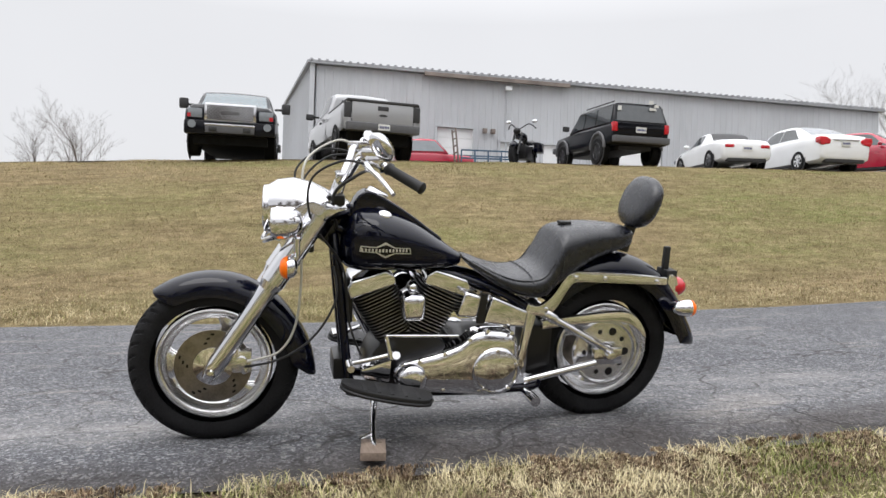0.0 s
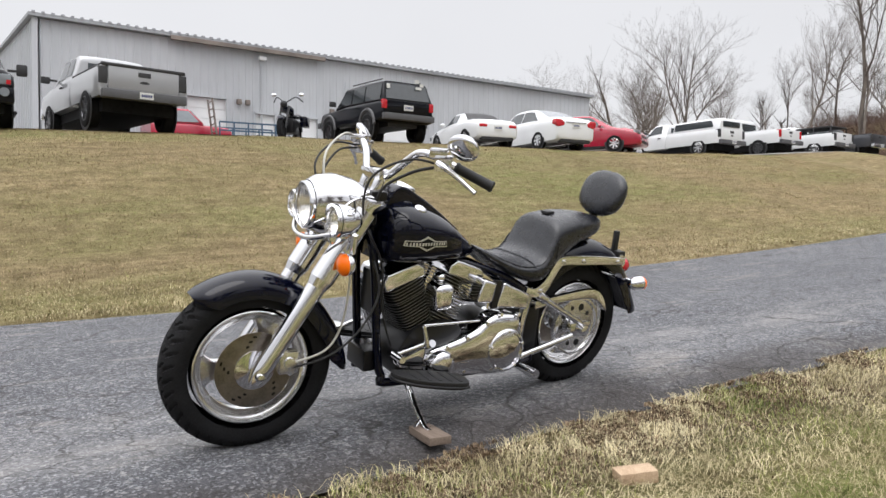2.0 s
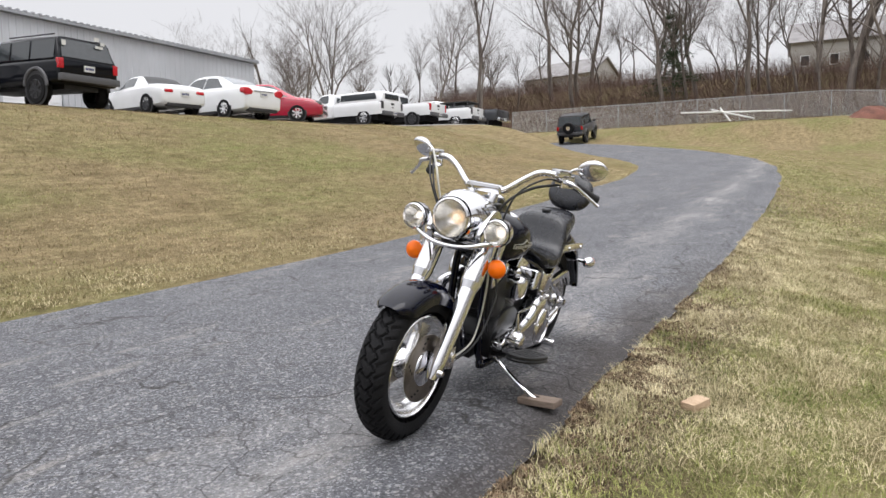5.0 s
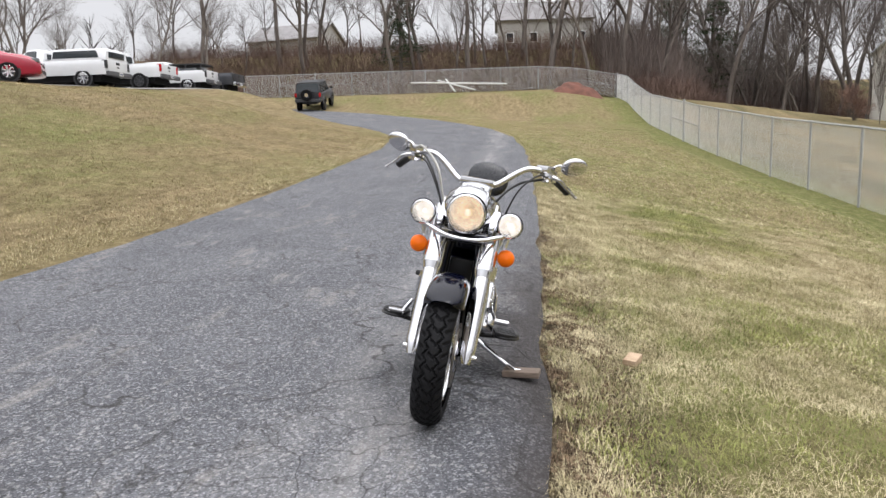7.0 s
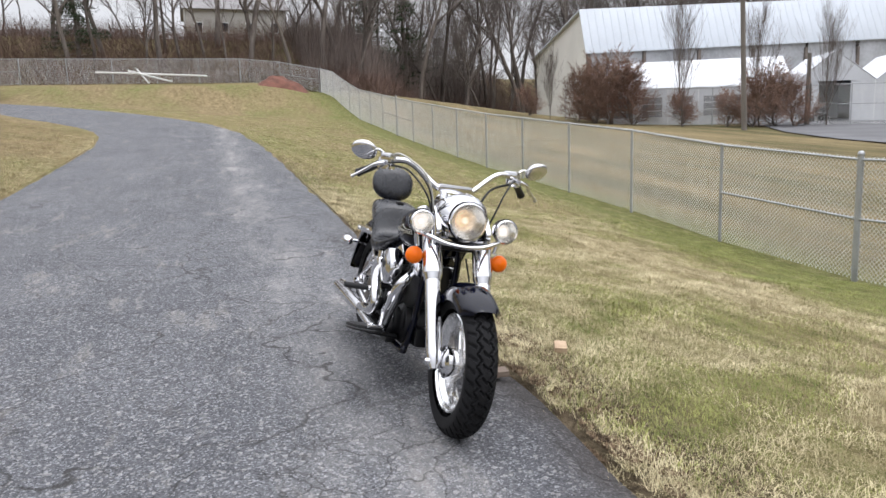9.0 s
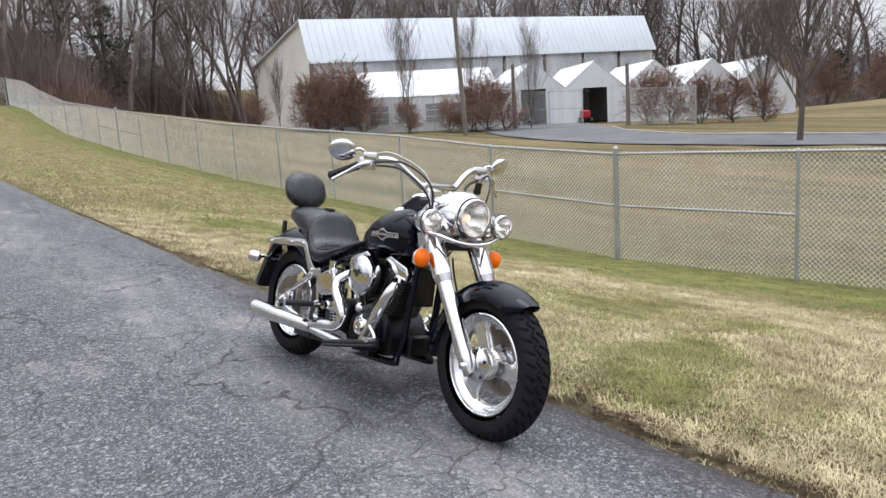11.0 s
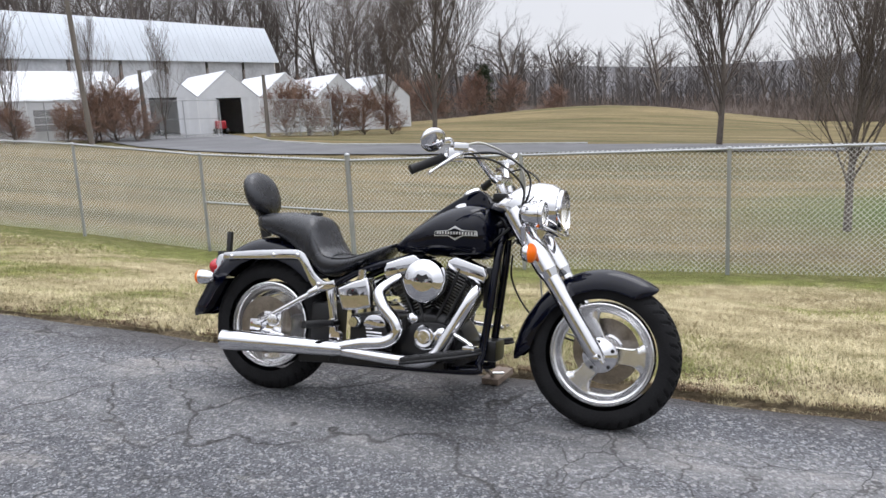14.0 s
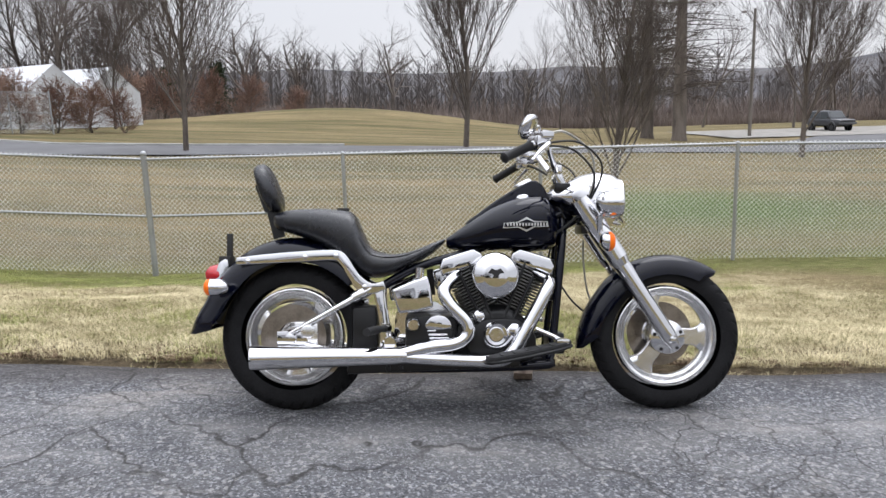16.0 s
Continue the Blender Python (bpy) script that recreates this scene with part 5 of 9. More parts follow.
for s in (1, -1):
    g = Geo()
    g.lathe([(-0.02, 0.028), (0.006, 0.028), (0.012, 0.024), (0.016, 0.012), (0.017, 0.0)], (0.945, 0.1 * s, 0.921), (-0.2, 0.35 * s, 0.92), 28)
    bpart("filler_cap", g, chrome, "", tank)
    # side badge: a plate with a centre diamond and bars in place of letters
    out = [(0.852, 0.787), (0.915, 0.79), (0.95, 0.772), (0.985, 0.792), (1.046, 0.794), (1.042, 0.816), (0.985, 0.816), (0.95, 0.834), (0.915, 0.814), (0.856, 0.81)]
    for nm, k, lift, mt in (("badge", 1.0, 0.003, silver_paint), ("badge_inlay", 0.86, 0.005, gloss_black)):
        cxm, czm = 0.95, 0.803
        ring = []
        for (u0, v0), (u1, v1) in zip(out, out[1:] + out[:1]):
            for q in (0, 0.25, 0.5, 0.75):
                u, v = u0 + (u1 - u0) * q, v0 + (v1 - v0) * q
                ring.append((cxm + (u - cxm) * (k if k == 1 else 0.96), czm + (v - czm) * (1 if k == 1 else 0.7)))
        g = Geo()
        grid = []
        for q in (0.02, 0.25, 0.5, 0.75, 1.0):
            row = [(cxm + (u - cxm) * q, czm + (v - czm) * q) for u, v in ring + ring[:1]]
            grid.append([(u, s * (tank_y(u, v) + lift), v) for u, v in row])
        g.sheet(grid)
        bpart(nm, g, mt, "silver badge plate" if k == 1 else "", tank, thick=0.002)
    g = Geo()
    for k in range(14):
        u = 0.868 + k * 0.0127
        vv = [(u, 0.797), (u + 0.007, 0.797), (u + 0.007, 0.809), (u, 0.809)]
        g.add([(a, s * (tank_y(a, b) + 0.0075), b) for a, b in vv], [(0, 1, 2, 3)])
    bpart("badge_bars", g, silver_paint, "", tank, thick=0.001)

# seat and backrest
SEAT = ((0.612, 0.735, 0.752, 0.05), (0.56, 0.69, 0.735, 0.1), (0.48, 0.64, 0.702, 0.15), (0.4, 0.602, 0.686, 0.168), (0.33, 0.582, 0.695, 0.172), (0.285, 0.585, 0.72, 0.172), (0.25, 0.6, 0.79, 0.165), (0.215, 0.625, 0.862, 0.158), (0.16, 0.67, 0.878, 0.15), (0.08, 0.722, 0.886, 0.14), (0.0, 0.757, 0.884, 0.128), (-0.07, 0.778, 0.878, 0.11), (-0.115, 0.795, 0.868, 0.08), (-0.135, 0.815, 0.855, 0.035))
pp, ww = spline([Vector((r[0], r[1], r[2])) for r in SEAT], [r[3] for r in SEAT], 4)
seat = bpart("seat", loft([(p.x, 0, (p.y + p.z) / 2, w, (p.z - p.y) / 2) for p, w in zip(pp, ww)], 44, 2.9), leather, "stepped black leather seat")
g = Geo()


def seat_line(x, a0, a1, n=14, grow=0.001):
    zb, zt, w = (lin([(r[0], r[k]) for r in reversed(SEAT)], x) for k in (1, 2, 3))
    o = []
    for i in range(n + 1):
        t = radians(a0 + (a1 - a0) * i / n)
        c, s_ = math.cos(t), math.sin(t)
        o.append((x, (w + grow) * math.copysign(abs(c) ** (2 / 2.9), c), (zb + zt) / 2 + ((zt - zb) / 2 + grow) * math.copysign(abs(s_) ** (2 / 2.9), s_)))
    return o


g.tube(seat_line(0.222, -10, 190), 0.0035, 6)
g.tube(seat_line(0.345, 20, 160), 0.0022, 6)
for s in (0, 1):
    g.tube([seat_line(x, 28 if s else 152, 28 if s else 152, 1)[0] for x in (0.58, 0.5, 0.42, 0.34, 0.29, 0.25)], 0.003, 6, 4)
bpart("piping", g, leather, "", seat)
g = Geo()
g.box((0.14, -0.02, 0.876), (0.19, 0.02, 0.889))
bpart("seat_tab", g, dull_black, "", seat, bevel=0.003)
g = Geo()
tilt = Matrix.Rotation(radians(-20), 4, "Y")
rings = []
for u, k in ((-0.042, 0.25), (-0.04, 0.7), (-0.03, 0.92), (-0.005, 1.0), (0.02, 0.97), (0.036, 0.82), (0.043, 0.5), (0.045, 0.12)):
    rings.append([Vector((-0.163, 0.022, 0.978)) + tilt @ Vector((u * 0.82, 0.136 * k * math.copysign(abs(math.cos(t)) ** 0.85, math.cos(t)), 0.114 * k * math.copysign(abs(math.sin(t)) ** 0.85, math.sin(t)))) for t in (2 * math.pi * j / 36 for j in range(36))])
g.rings(rings)
br = bpart("backrest", g, leather, "oval padded black backrest")
g = Geo()
g.bar((-0.15, 0, 0.9), (-0.115, 0, 0.76), 0.05, 0.014, (0, 1, 0))
g.bar((-0.195, 0, 1.0), (-0.15, 0, 0.88), 0.06, 0.012, (0, 1, 0))
bpart("backrest_post", g, satin_black, "", br)

# tail
g = Geo()
g.ball((-0.385, 0, 0.6), (0.055, 0.055, 0.045), 20, 12)
tl = bpart("tail_lamp", g, red_lens, "red tail lamp lens")
g = Geo()
g.prism(curve2([(-0.33, 0.665), (-0.37, 0.645), (-0.385, 0.56), (-0.4, 0.535), (-0.36, 0.53), (-0.33, 0.6)], 3, True), -0.05, 0.05)
bpart("lamp_base", g, chrome, "", tl, bevel=0.008)
g = Geo()
g.box((-0.345, -0.012, 0.66), (-0.32, 0.012, 0.78))
g.box((-0.37, -0.045, 0.64), (-0.32, 0.045, 0.68))
bpart("plate_bracket", g, dull_black, "black plate bracket", bevel=0.004)
g = Geo()
g.tube([(-0.335, 0.16, 0.55), (-0.335, -0.16, 0.55)], 0.011, 10)
rb = bpart("rear_signal_bar", g, chrome)
for s in (1, -1):
    g = Geo()
    g.lathe([(0.055, 0.004), (0.05, 0.02), (0.02, 0.033), (-0.015, 0.036), (-0.02, 0.036)], (-0.345, 0.17 * s, 0.548), (1, 0, 0), 22)
    sig = bpart("turn_signal", g, chrome, "chrome rear turn signal")
    g = Geo()
    g.lathe([(-0.02, 0.036), (-0.035, 0.033), (-0.045, 0.02), (-0.048, 0.0005)], (-0.345, 0.17 * s, 0.548), (1, 0, 0), 22)
    bpart("signal_lens", g, amber, "amber lens", sig)
    # fender strut, frame casting, swing arm
    g = Geo()
    y = 0.124 * s
    top = curve2([(-0.27, 0.672), (-0.1, 0.69), (0.1, 0.702), (0.165, 0.698), (0.2, 0.67), (0.245, 0.6), (0.3, 0.56), (0.35, 0.57)], 4)
    low = curve2([(0.36, 0.535), (0.3, 0.515), (0.24, 0.53), (0.2, 0.59), (0.165, 0.645), (0.13, 0.658), (0.0, 0.652), (-0.27, 0.64)], 4)
    g.prism(top + low, y - 0.012, y + 0.012)
    bpart("fender_strut", g, chrome, "chrome fender strut", bevel=0.005)
    for x, z in ((-0.22, 0.656), (0.02, 0.672), (0.15, 0.677), (0.27, 0.545)):
        bpart("strut_bolt", Geo().lathe([(0.0, 0.011), (0.016 * s, 0.011), (0.019 * s, 0.007), (0.019 * s, 0)], (x, y, z), seg=12), chrome)
    g = Geo()
    g.prism(curve2([(0.305, 0.54), (0.345, 0.545), (0.352, 0.46), (0.366, 0.36), (0.378, 0.29), (0.362, 0.26), (0.336, 0.27), (0.332, 0.38), (0.318, 0.46)], 3, True), 0.1 * s, 0.128 * s)
    bpart("frame_casting", g, chrome, "", bevel=0.008)
    g = Geo()
    g.tube([(0.3, 0.12 * s, 0.54), (-0.05, 0.125 * s, 0.345)], [0.017, 0.014], 14)
    g.tube([(0.34, 0.12 * s, 0.23), (0.02, 0.125 * s, 0.3)], 0.017, 14)
    g.box((-0.1, 0.115 * s - 0.012, 0.29), (0.03, 0.115 * s + 0.012, 0.36))
    g.tube([(0.27, 0.12 * s, 0.525), (0.22, 0.122 * s, 0.497)], 0.024, 14)
    bpart("swing_arm", g, chrome, "chrome swing arm", bevel=0.004)
    if s > 0:
        bpart("passenger_peg", Geo().tube([(0.335, 0.11, 0.19), (0.325, 0.2, 0.186), (0.322, 0.235, 0.185)], [0.018, 0.023, 0.022], 16), chrome, "chrome passenger peg")
    else:
        pg = bpart("passenger_peg", Geo().tube([(0.355, -0.12, 0.37), (0.32, -0.2, 0.368), (0.29, -0.285, 0.366)], [0.012, 0.018, 0.017], 14), grip_rubber, "black rubber passenger peg")
        bpart("peg_mount", Geo().tube([(0.365, -0.11, 0.37), (0.35, -0.15, 0.37)], 0.02, 14), chrome, "", pg)
    bpart("pivot_cap", Geo().tube([(0.375, 0.11 * s, 0.31), (0.375, 0.145 * s, 0.31)], 0.024, 16), chrome)
# belt guard and shock-side cover
g = Geo()
topl = curve2([(0.27, 0.487), (0.12, 0.505), (-0.06, 0.52), (-0.14, 0.505), (-0.19, 0.455), (-0.215, 0.4)], 4)
lowl = curve2([(-0.205, 0.4), (-0.17, 0.435), (-0.12, 0.465), (-0.04, 0.475), (0.12, 0.468), (0.27, 0.45)], 4)
g.prism(topl + lowl, 0.085, 0.115)
bpart("belt_guard", g, chrome, "chrome belt guard", bevel=0.004)
g = Geo()
g.box((0.21, -0.09, 0.24), (0.32, 0.09, 0.46))
bpart("battery_box", g, satin_black, bevel=0.02)
g = Geo()
g.box((-0.03, -0.12, 0.3), (0.07, -0.075, 0.4))
g.tube([(0.03, -0.11, 0.36), (0.03, -0.14, 0.36)], 0.03, 16)
bpart("rear_caliper", g, alloy, bevel=0.008)

# frame
for s in (1, -1):
    g = Geo()
    g.tube([(1.13, 0.03 * s, 0.83), (1.115, 0.075 * s, 0.7), (1.075, 0.085 * s, 0.34), (1.055, 0.1 * s, 0.24), (1.0, 0.11 * s, 0.205), (0.35, 0.12 * s, 0.2), (0.28, 0.12 * s, 0.24)], 0.018, 12, 5)
    g.tube([(1.12, 0.03 * s, 0.86), (0.8, 0.05 * s, 0.72), (0.5, 0.1 * s, 0.63), (0.33, 0.11 * s, 0.54)], 0.018, 12, 4)
    bpart("frame_rail", g, gloss_black)
g = Geo()
g.tube([(1.165, 0, 0.8), (1.08, 0, 0.94)], 0.04, 20)
g.box((1.04, -0.035, 0.72), (1.12, 0.035, 0.85))
bpart("steering_head", g, gloss_black, bevel=0.006)
g = Geo()
g.box((1.055, -0.075, 0.25), (1.125, 0.075, 0.34))
bpart("regulator", g, satin_black, bevel=0.01)
g = Geo()
g.box((1.05, -0.06, 0.48), (1.09, 0.06, 0.66))
bpart("ignition_box", g, satin_black, bevel=0.01)

def dome(outline, y0, steps_):
    """A cover with a crowned face: the outline shrinks towards its middle as it rises."""
    cx, cz = sum(p[0] for p in outline) / len(outline), sum(p[1] for p in outline) / len(outline)
    g = Geo()
    g.rings([[(u, y0, v) for u, v in outline]] + [[(cx + (u - cx) * k, y, cz + (v - cz) * k) for u, v in outline] for k, y in steps_], smooth=True)
    return g


# engine: crankcase, two finned cylinders, heads
g = Geo()
g.prism(curve2([(0.68, 0.22), (0.96, 0.22), (1.0, 0.28), (0.98, 0.37), (0.9, 0.44), (0.76, 0.45), (0.68, 0.4), (0.64, 0.3)], 4, True), -0.1, 0.12)
g.lathe([(-0.13, 0.0), (-0.13, 0.1), (-0.1, 0.13), (0.1, 0.13)], (0.83, 0, 0.34), seg=30)
bpart("crankcase", g, satin_black, "black crankcase", bevel=0.012)
g = Geo()
g.prism(curve2([(0.72, 0.25), (0.9, 0.25), (0.945, 0.31), (0.935, 0.385), (0.88, 0.41), (0.77, 0.4), (0.71, 0.35)], 4, True), -0.148, -0.1)
bpart("gear_cover", g, satin_black, "", bevel=0.012)
g = dome(curve2([(0.775, 0.3), (0.83, 0.278), (0.885, 0.3), (0.925, 0.34), (0.92, 0.378), (0.885, 0.382), (0.86, 0.362), (0.82, 0.398), (0.775, 0.375)], 4, True), -0.13, ((1.0, -0.15), (0.95, -0.158), (0.8, -0.162), (0.05, -0.164)))
bpart("cam_cover", g, chrome, "chrome cam cover")
g = Geo()
g.lathe([(-0.1, 0.03), (-0.13, 0.03), (-0.142, 0.024), (-0.147, 0.012), (-0.148, 0.0005)], (0.752, 0, 0.418), seg=24)
bpart("oil_pump_cap", g, chrome)
g = Geo()
g.lathe([(-0.14, 0.05), (-0.165, 0.05), (-0.172, 0.044), (-0.17, 0.032), (-0.178, 0.028), (-0.178, 0.0)], (0.822, 0, 0.344), seg=32)
for k in range(20):
    a = 2 * math.pi * k / 20
    g.bar((0.822 + 0.014 * math.cos(a), -0.179, 0.344 + 0.014 * math.sin(a)), (0.822 + 0.026 * math.cos(a), -0.179, 0.344 + 0.026 * math.sin(a)), 0.003, 0.004)
g.lathe([(-0.13, 0.028), (-0.16, 0.028), (-0.168, 0.018), (-0.168, 0)], (0.9, 0, 0.36), seg=20)
bpart("timer_cover", g, chrome, "ribbed chrome timer cover")
for nm, base, tip in (("rear_cylinder", Vector((0.79, 0, 0.41)), Vector((0.685, 0, 0.635))), ("front_cylinder", Vector((0.875, 0, 0.41)), Vector((0.98, 0, 0.635)))):
    ax = (tip - base).normalized()
    side = Vector((0, 1, 0))
    fw = side.cross(ax)
    n = 17
    cy = bpart(nm, Geo().tube([base, tip], 0.06, 24), fin_metal, "black finned cylinder")
    for k in range(n):
        c = base.lerp(tip, 0.04 + 0.94 * k / n)
        w, d = 0.07 + 0.016 * min(1, k / 8), 0.104
        if k > 11:
            w, d = 0.09, 0.112
        ring = [(math.copysign(abs(math.cos(t)) ** 0.45, math.cos(t)) * w, math.copysign(abs(math.sin(t)) ** 0.45, math.sin(t)) * d) for t in (2 * math.pi * j / 28 for j in range(28))]
        g = Geo()
        for lo, hi, kk in ((-0.0026, 0.0026, 1.0), (-0.0013, 0.0013, 1.008)):
            g.rings([[c + fw * (u * kk) + side * (v * kk) + ax * h for u, v in ring] for h in (lo, hi)], smooth=False)
        fin = bpart("fin", g, [fin_metal, fin_edge], "", cy, fix=False)
        fin.data.polygons.foreach_set("material_index", [0] * 30 + [1] * 30)
    g = Geo()
    m = Matrix.Translation(tip + ax * 0.018)
    m = m @ Matrix.Rotation(math.copysign(radians(18.5), ax.x), 4, "Y")
    g.prism([(-0.094, -0.034), (0.094, -0.034), (0.096, 0.004), (0.07, 0.034), (-0.07, 0.034), (-0.096, 0.004)], -0.112, 0.108, m=m)
    bpart("rocker_cover", g, chrome, "chrome rocker cover", cy, bevel=0.009, seg=3)
    g = Geo()
    for off in (-0.028, 0.028):
        g.tube([base + fw * off * 0.7 + Vector((0, -0.125, -0.01)), tip + fw * off + Vector((0, -0.105, 0.0))], 0.0075, 12)
    bpart("pushrod_tube", g, satin_black, "", cy)
g = Geo()
g.lathe([(-0.11, 0.05), (-0.135, 0.06), (-0.14, 0.093), (-0.15, 0.099), (-0.19, 0.097), (-0.2, 0.093), (-0.206, 0.085), (-0.209, 0.06), (-0.212, 0.055), (-0.214, 0.045), (-0.216, 0.0)], (0.819, 0, 0.59), seg=56)
air = bpart("air_cleaner", g, chrome, "round chrome air cleaner cover")
g = Geo()
g.prism([(0.785, 0.6), (0.8, 0.62), (0.819, 0.612), (0.838, 0.62), (0.853, 0.6), (0.835, 0.598), (0.819, 0.58), (0.803, 0.598)], -0.2185, -0.212)
bpart("cover_emblem", g, dull_black, "", air)
g = Geo()
g.ball((0.83, 0.12, 0.645), (0.022, 0.03, 0.022), 14, 8)
g.tube([(0.83, 0.05, 0.55), (0.83, 0.1, 0.6), (0.83, 0.12, 0.645)], 0.012, 10)
bpart("fuel_petcock", g, chrome)

# primary drive, left
g = dome(curve2([(0.876, 0.6), (0.86, 0.622), (0.83, 0.628), (0.795, 0.62), (0.782, 0.6), (0.785, 0.53), (0.8, 0.515), (0.85, 0.513), (0.87, 0.525)], 4, True), 0.1, ((1.0, 0.15), (0.94, 0.168), (0.8, 0.178), (0.5, 0.184), (0.05, 0.186)))
bpart("horn_cover", g, chrome, "chrome horn cover")
prim = curve2([(0.905, 0.29), (0.88, 0.345), (0.8, 0.37), (0.724, 0.388), (0.64, 0.42), (0.575, 0.468), (0.5, 0.474), (0.42, 0.458), (0.39, 0.41), (0.385, 0.3), (0.42, 0.215), (0.5, 0.192), (0.64, 0.208), (0.78, 0.222), (0.87, 0.24)], 3, True)
g = dome(prim, 0.11, ((1.0, 0.15), (0.985, 0.165), (0.95, 0.178), (0.88, 0.188), (0.7, 0.193), (0.4, 0.196), (0.05, 0.197)))
prv = bpart("primary_cover", g, chrome, "polished chrome primary cover")
g = Geo()
g.lathe([(0.17, 0.1), (0.196, 0.1), (0.203, 0.095), (0.206, 0.086), (0.2, 0.084), (0.203, 0.078), (0.209, 0.04), (0.21, 0.0)], (0.487, 0, 0.308), seg=48)
bpart("derby_cover", g, chrome, "", prv)
g = Geo()
for k in range(5):
    a = 2 * math.pi * k / 5 + 0.3
    g.lathe([(0.19, 0.007), (0.208, 0.007), (0.21, 0)], (0.487 + 0.089 * math.cos(a), 0, 0.308 + 0.089 * math.sin(a)), seg=8)
for u, v in ((0.88, 0.3), (0.8, 0.355), (0.7, 0.385), (0.6, 0.44), (0.53, 0.475), (0.43, 0.465), (0.41, 0.26), (0.55, 0.225), (0.7, 0.235), (0.82, 0.245)):
    g.lathe([(0.17, 0.009), (0.192, 0.009), (0.194, 0)], (u, 0, v), seg=8)
bpart("cover_bolts", g, alloy, "", prv)
g = Geo()
oval = [(0.69 + 0.062 * math.copysign(abs(math.cos(t)) ** 0.6, math.cos(t)), 0.302 + 0.03 * math.copysign(abs(math.sin(t)) ** 0.8, math.sin(t))) for t in (2 * math.pi * j / 32 for j in range(32))]
g.prism(oval, 0.18, 0.194)
bpart("inspection_cover", g, chrome, "", prv, bevel=0.004)
g = Geo()
g.prism([(0.69 + (u - 0.69) * 0.8, 0.302 + (v - 0.302) * 0.7) for u, v in oval], 0.19, 0.1955)
bpart("inspection_plate", g, alloy, "", prv)
g = Geo()
g.lathe([(0.17, 0.062), (0.205, 0.06), (0.22, 0.05), (0.226, 0.03), (0.228, 0)], (0.83, 0, 0.29), seg=30)
bpart("sprocket_bulge", g, chrome, "", prv)
# shift lever, floorboards, stand
for s in (1, -1):
    g = Geo()
    zt = lambda x: 0.262 + (x - 0.807) * 0.19
    outl = curve2([(0.79, 0.24), (0.79, 0.345), (0.9, 0.365), (1.03, 0.35), (1.1, 0.31), (1.11, 0.26), (1.05, 0.235)], 4, True)
    g.add([(u, v * s, zt(u) - 0.009) for u, v in outl] + [(u, v * s, zt(u) + 0.009) for u, v in outl], [tuple(range(len(outl))), tuple(range(len(outl), 2 * len(outl)))] + [(i, (i + 1) % len(outl), (i + 1) % len(outl) + len(outl), i + len(outl)) for i in range(len(outl))])
    fb = bpart("floorboard", g, grip_rubber, "black rubber-topped floorboard", bevel=0.004)
    g = Geo()
    for k in range(5):
        x0 = 0.83 + 0.05 * k
        g.bar((x0, 0.25 * s, zt(x0) + 0.01), (x0, 0.345 * s, zt(x0) + 0.01), 0.012, 0.004)
    bpart("board_ribs", g, dull_black, "", fb)
    g = Geo()
    g.tube([(u, v * s, zt(u) - 0.013) for u, v in outl[::2]] + [(outl[0][0], outl[0][1] * s, zt(outl[0][0]) - 0.013)], 0.007, 8)
    g.tube([(0.95, 0.12 * s, 0.25), (0.95, 0.28 * s, 0.268)], 0.013, 10)
    bpart("board_frame", g, satin_black, "", fb)
g = Geo()
g.tube([(0.9, 0.2, 0.4), (0.99, 0.21, 0.385), (1.08, 0.23, 0.378)], 0.01, 10, 3)
g.tube([(1.08, 0.22, 0.378), (1.08, 0.29, 0.378)], 0.014, 10)
g.tube([(0.9, 0.17, 0.37), (0.9, 0.22, 0.4)], 0.016, 10)
g.tube([(0.918, 0.212, 0.385), (0.94, 0.206, 0.474)], [0.011, 0.008], 10)
bpart("shift_lever", g, chrome, "chrome heel-toe shift lever")
bpart("shift_rod", Geo().tube([(0.94, 0.204, 0.474), (0.65, 0.19, 0.46)], 0.0055, 8), chrome)
g = Geo()
g.prism([(1.028, 0.3), (1.03, 0.335), (0.91, 0.372), (0.915, 0.275)], 0.13, 0.19)
bpart("front_engine_cover", g, chrome, "", bevel=0.012)
g = Geo()
g.tube([(0.98, -0.22, 0.37), (1.05, -0.24, 0.34), (1.08, -0.25, 0.32)], 0.011, 10, 3)
g.box((1.05, -0.32, 0.318), (1.1, -0.24, 0.336))
bpart("brake_pedal", g, chrome, "chrome brake pedal", bevel=0.005)
g = Geo()
g.tube([(0.965, 0.14, 0.235), (0.985, 0.24, 0.185), (1.0, 0.36, 0.125), (0.998, 0.41, 0.122)], [0.017, 0.013, 0.012, 0.011], 12, 4)
g.tube([(1.0, 0.33, 0.14), (1.05, 0.37, 0.14)], 0.007, 8)
g.box((0.97, 0.37, 0.112), (1.02, 0.43, 0.123))
bpart("side_stand", g, chrome, "extended chrome side stand")

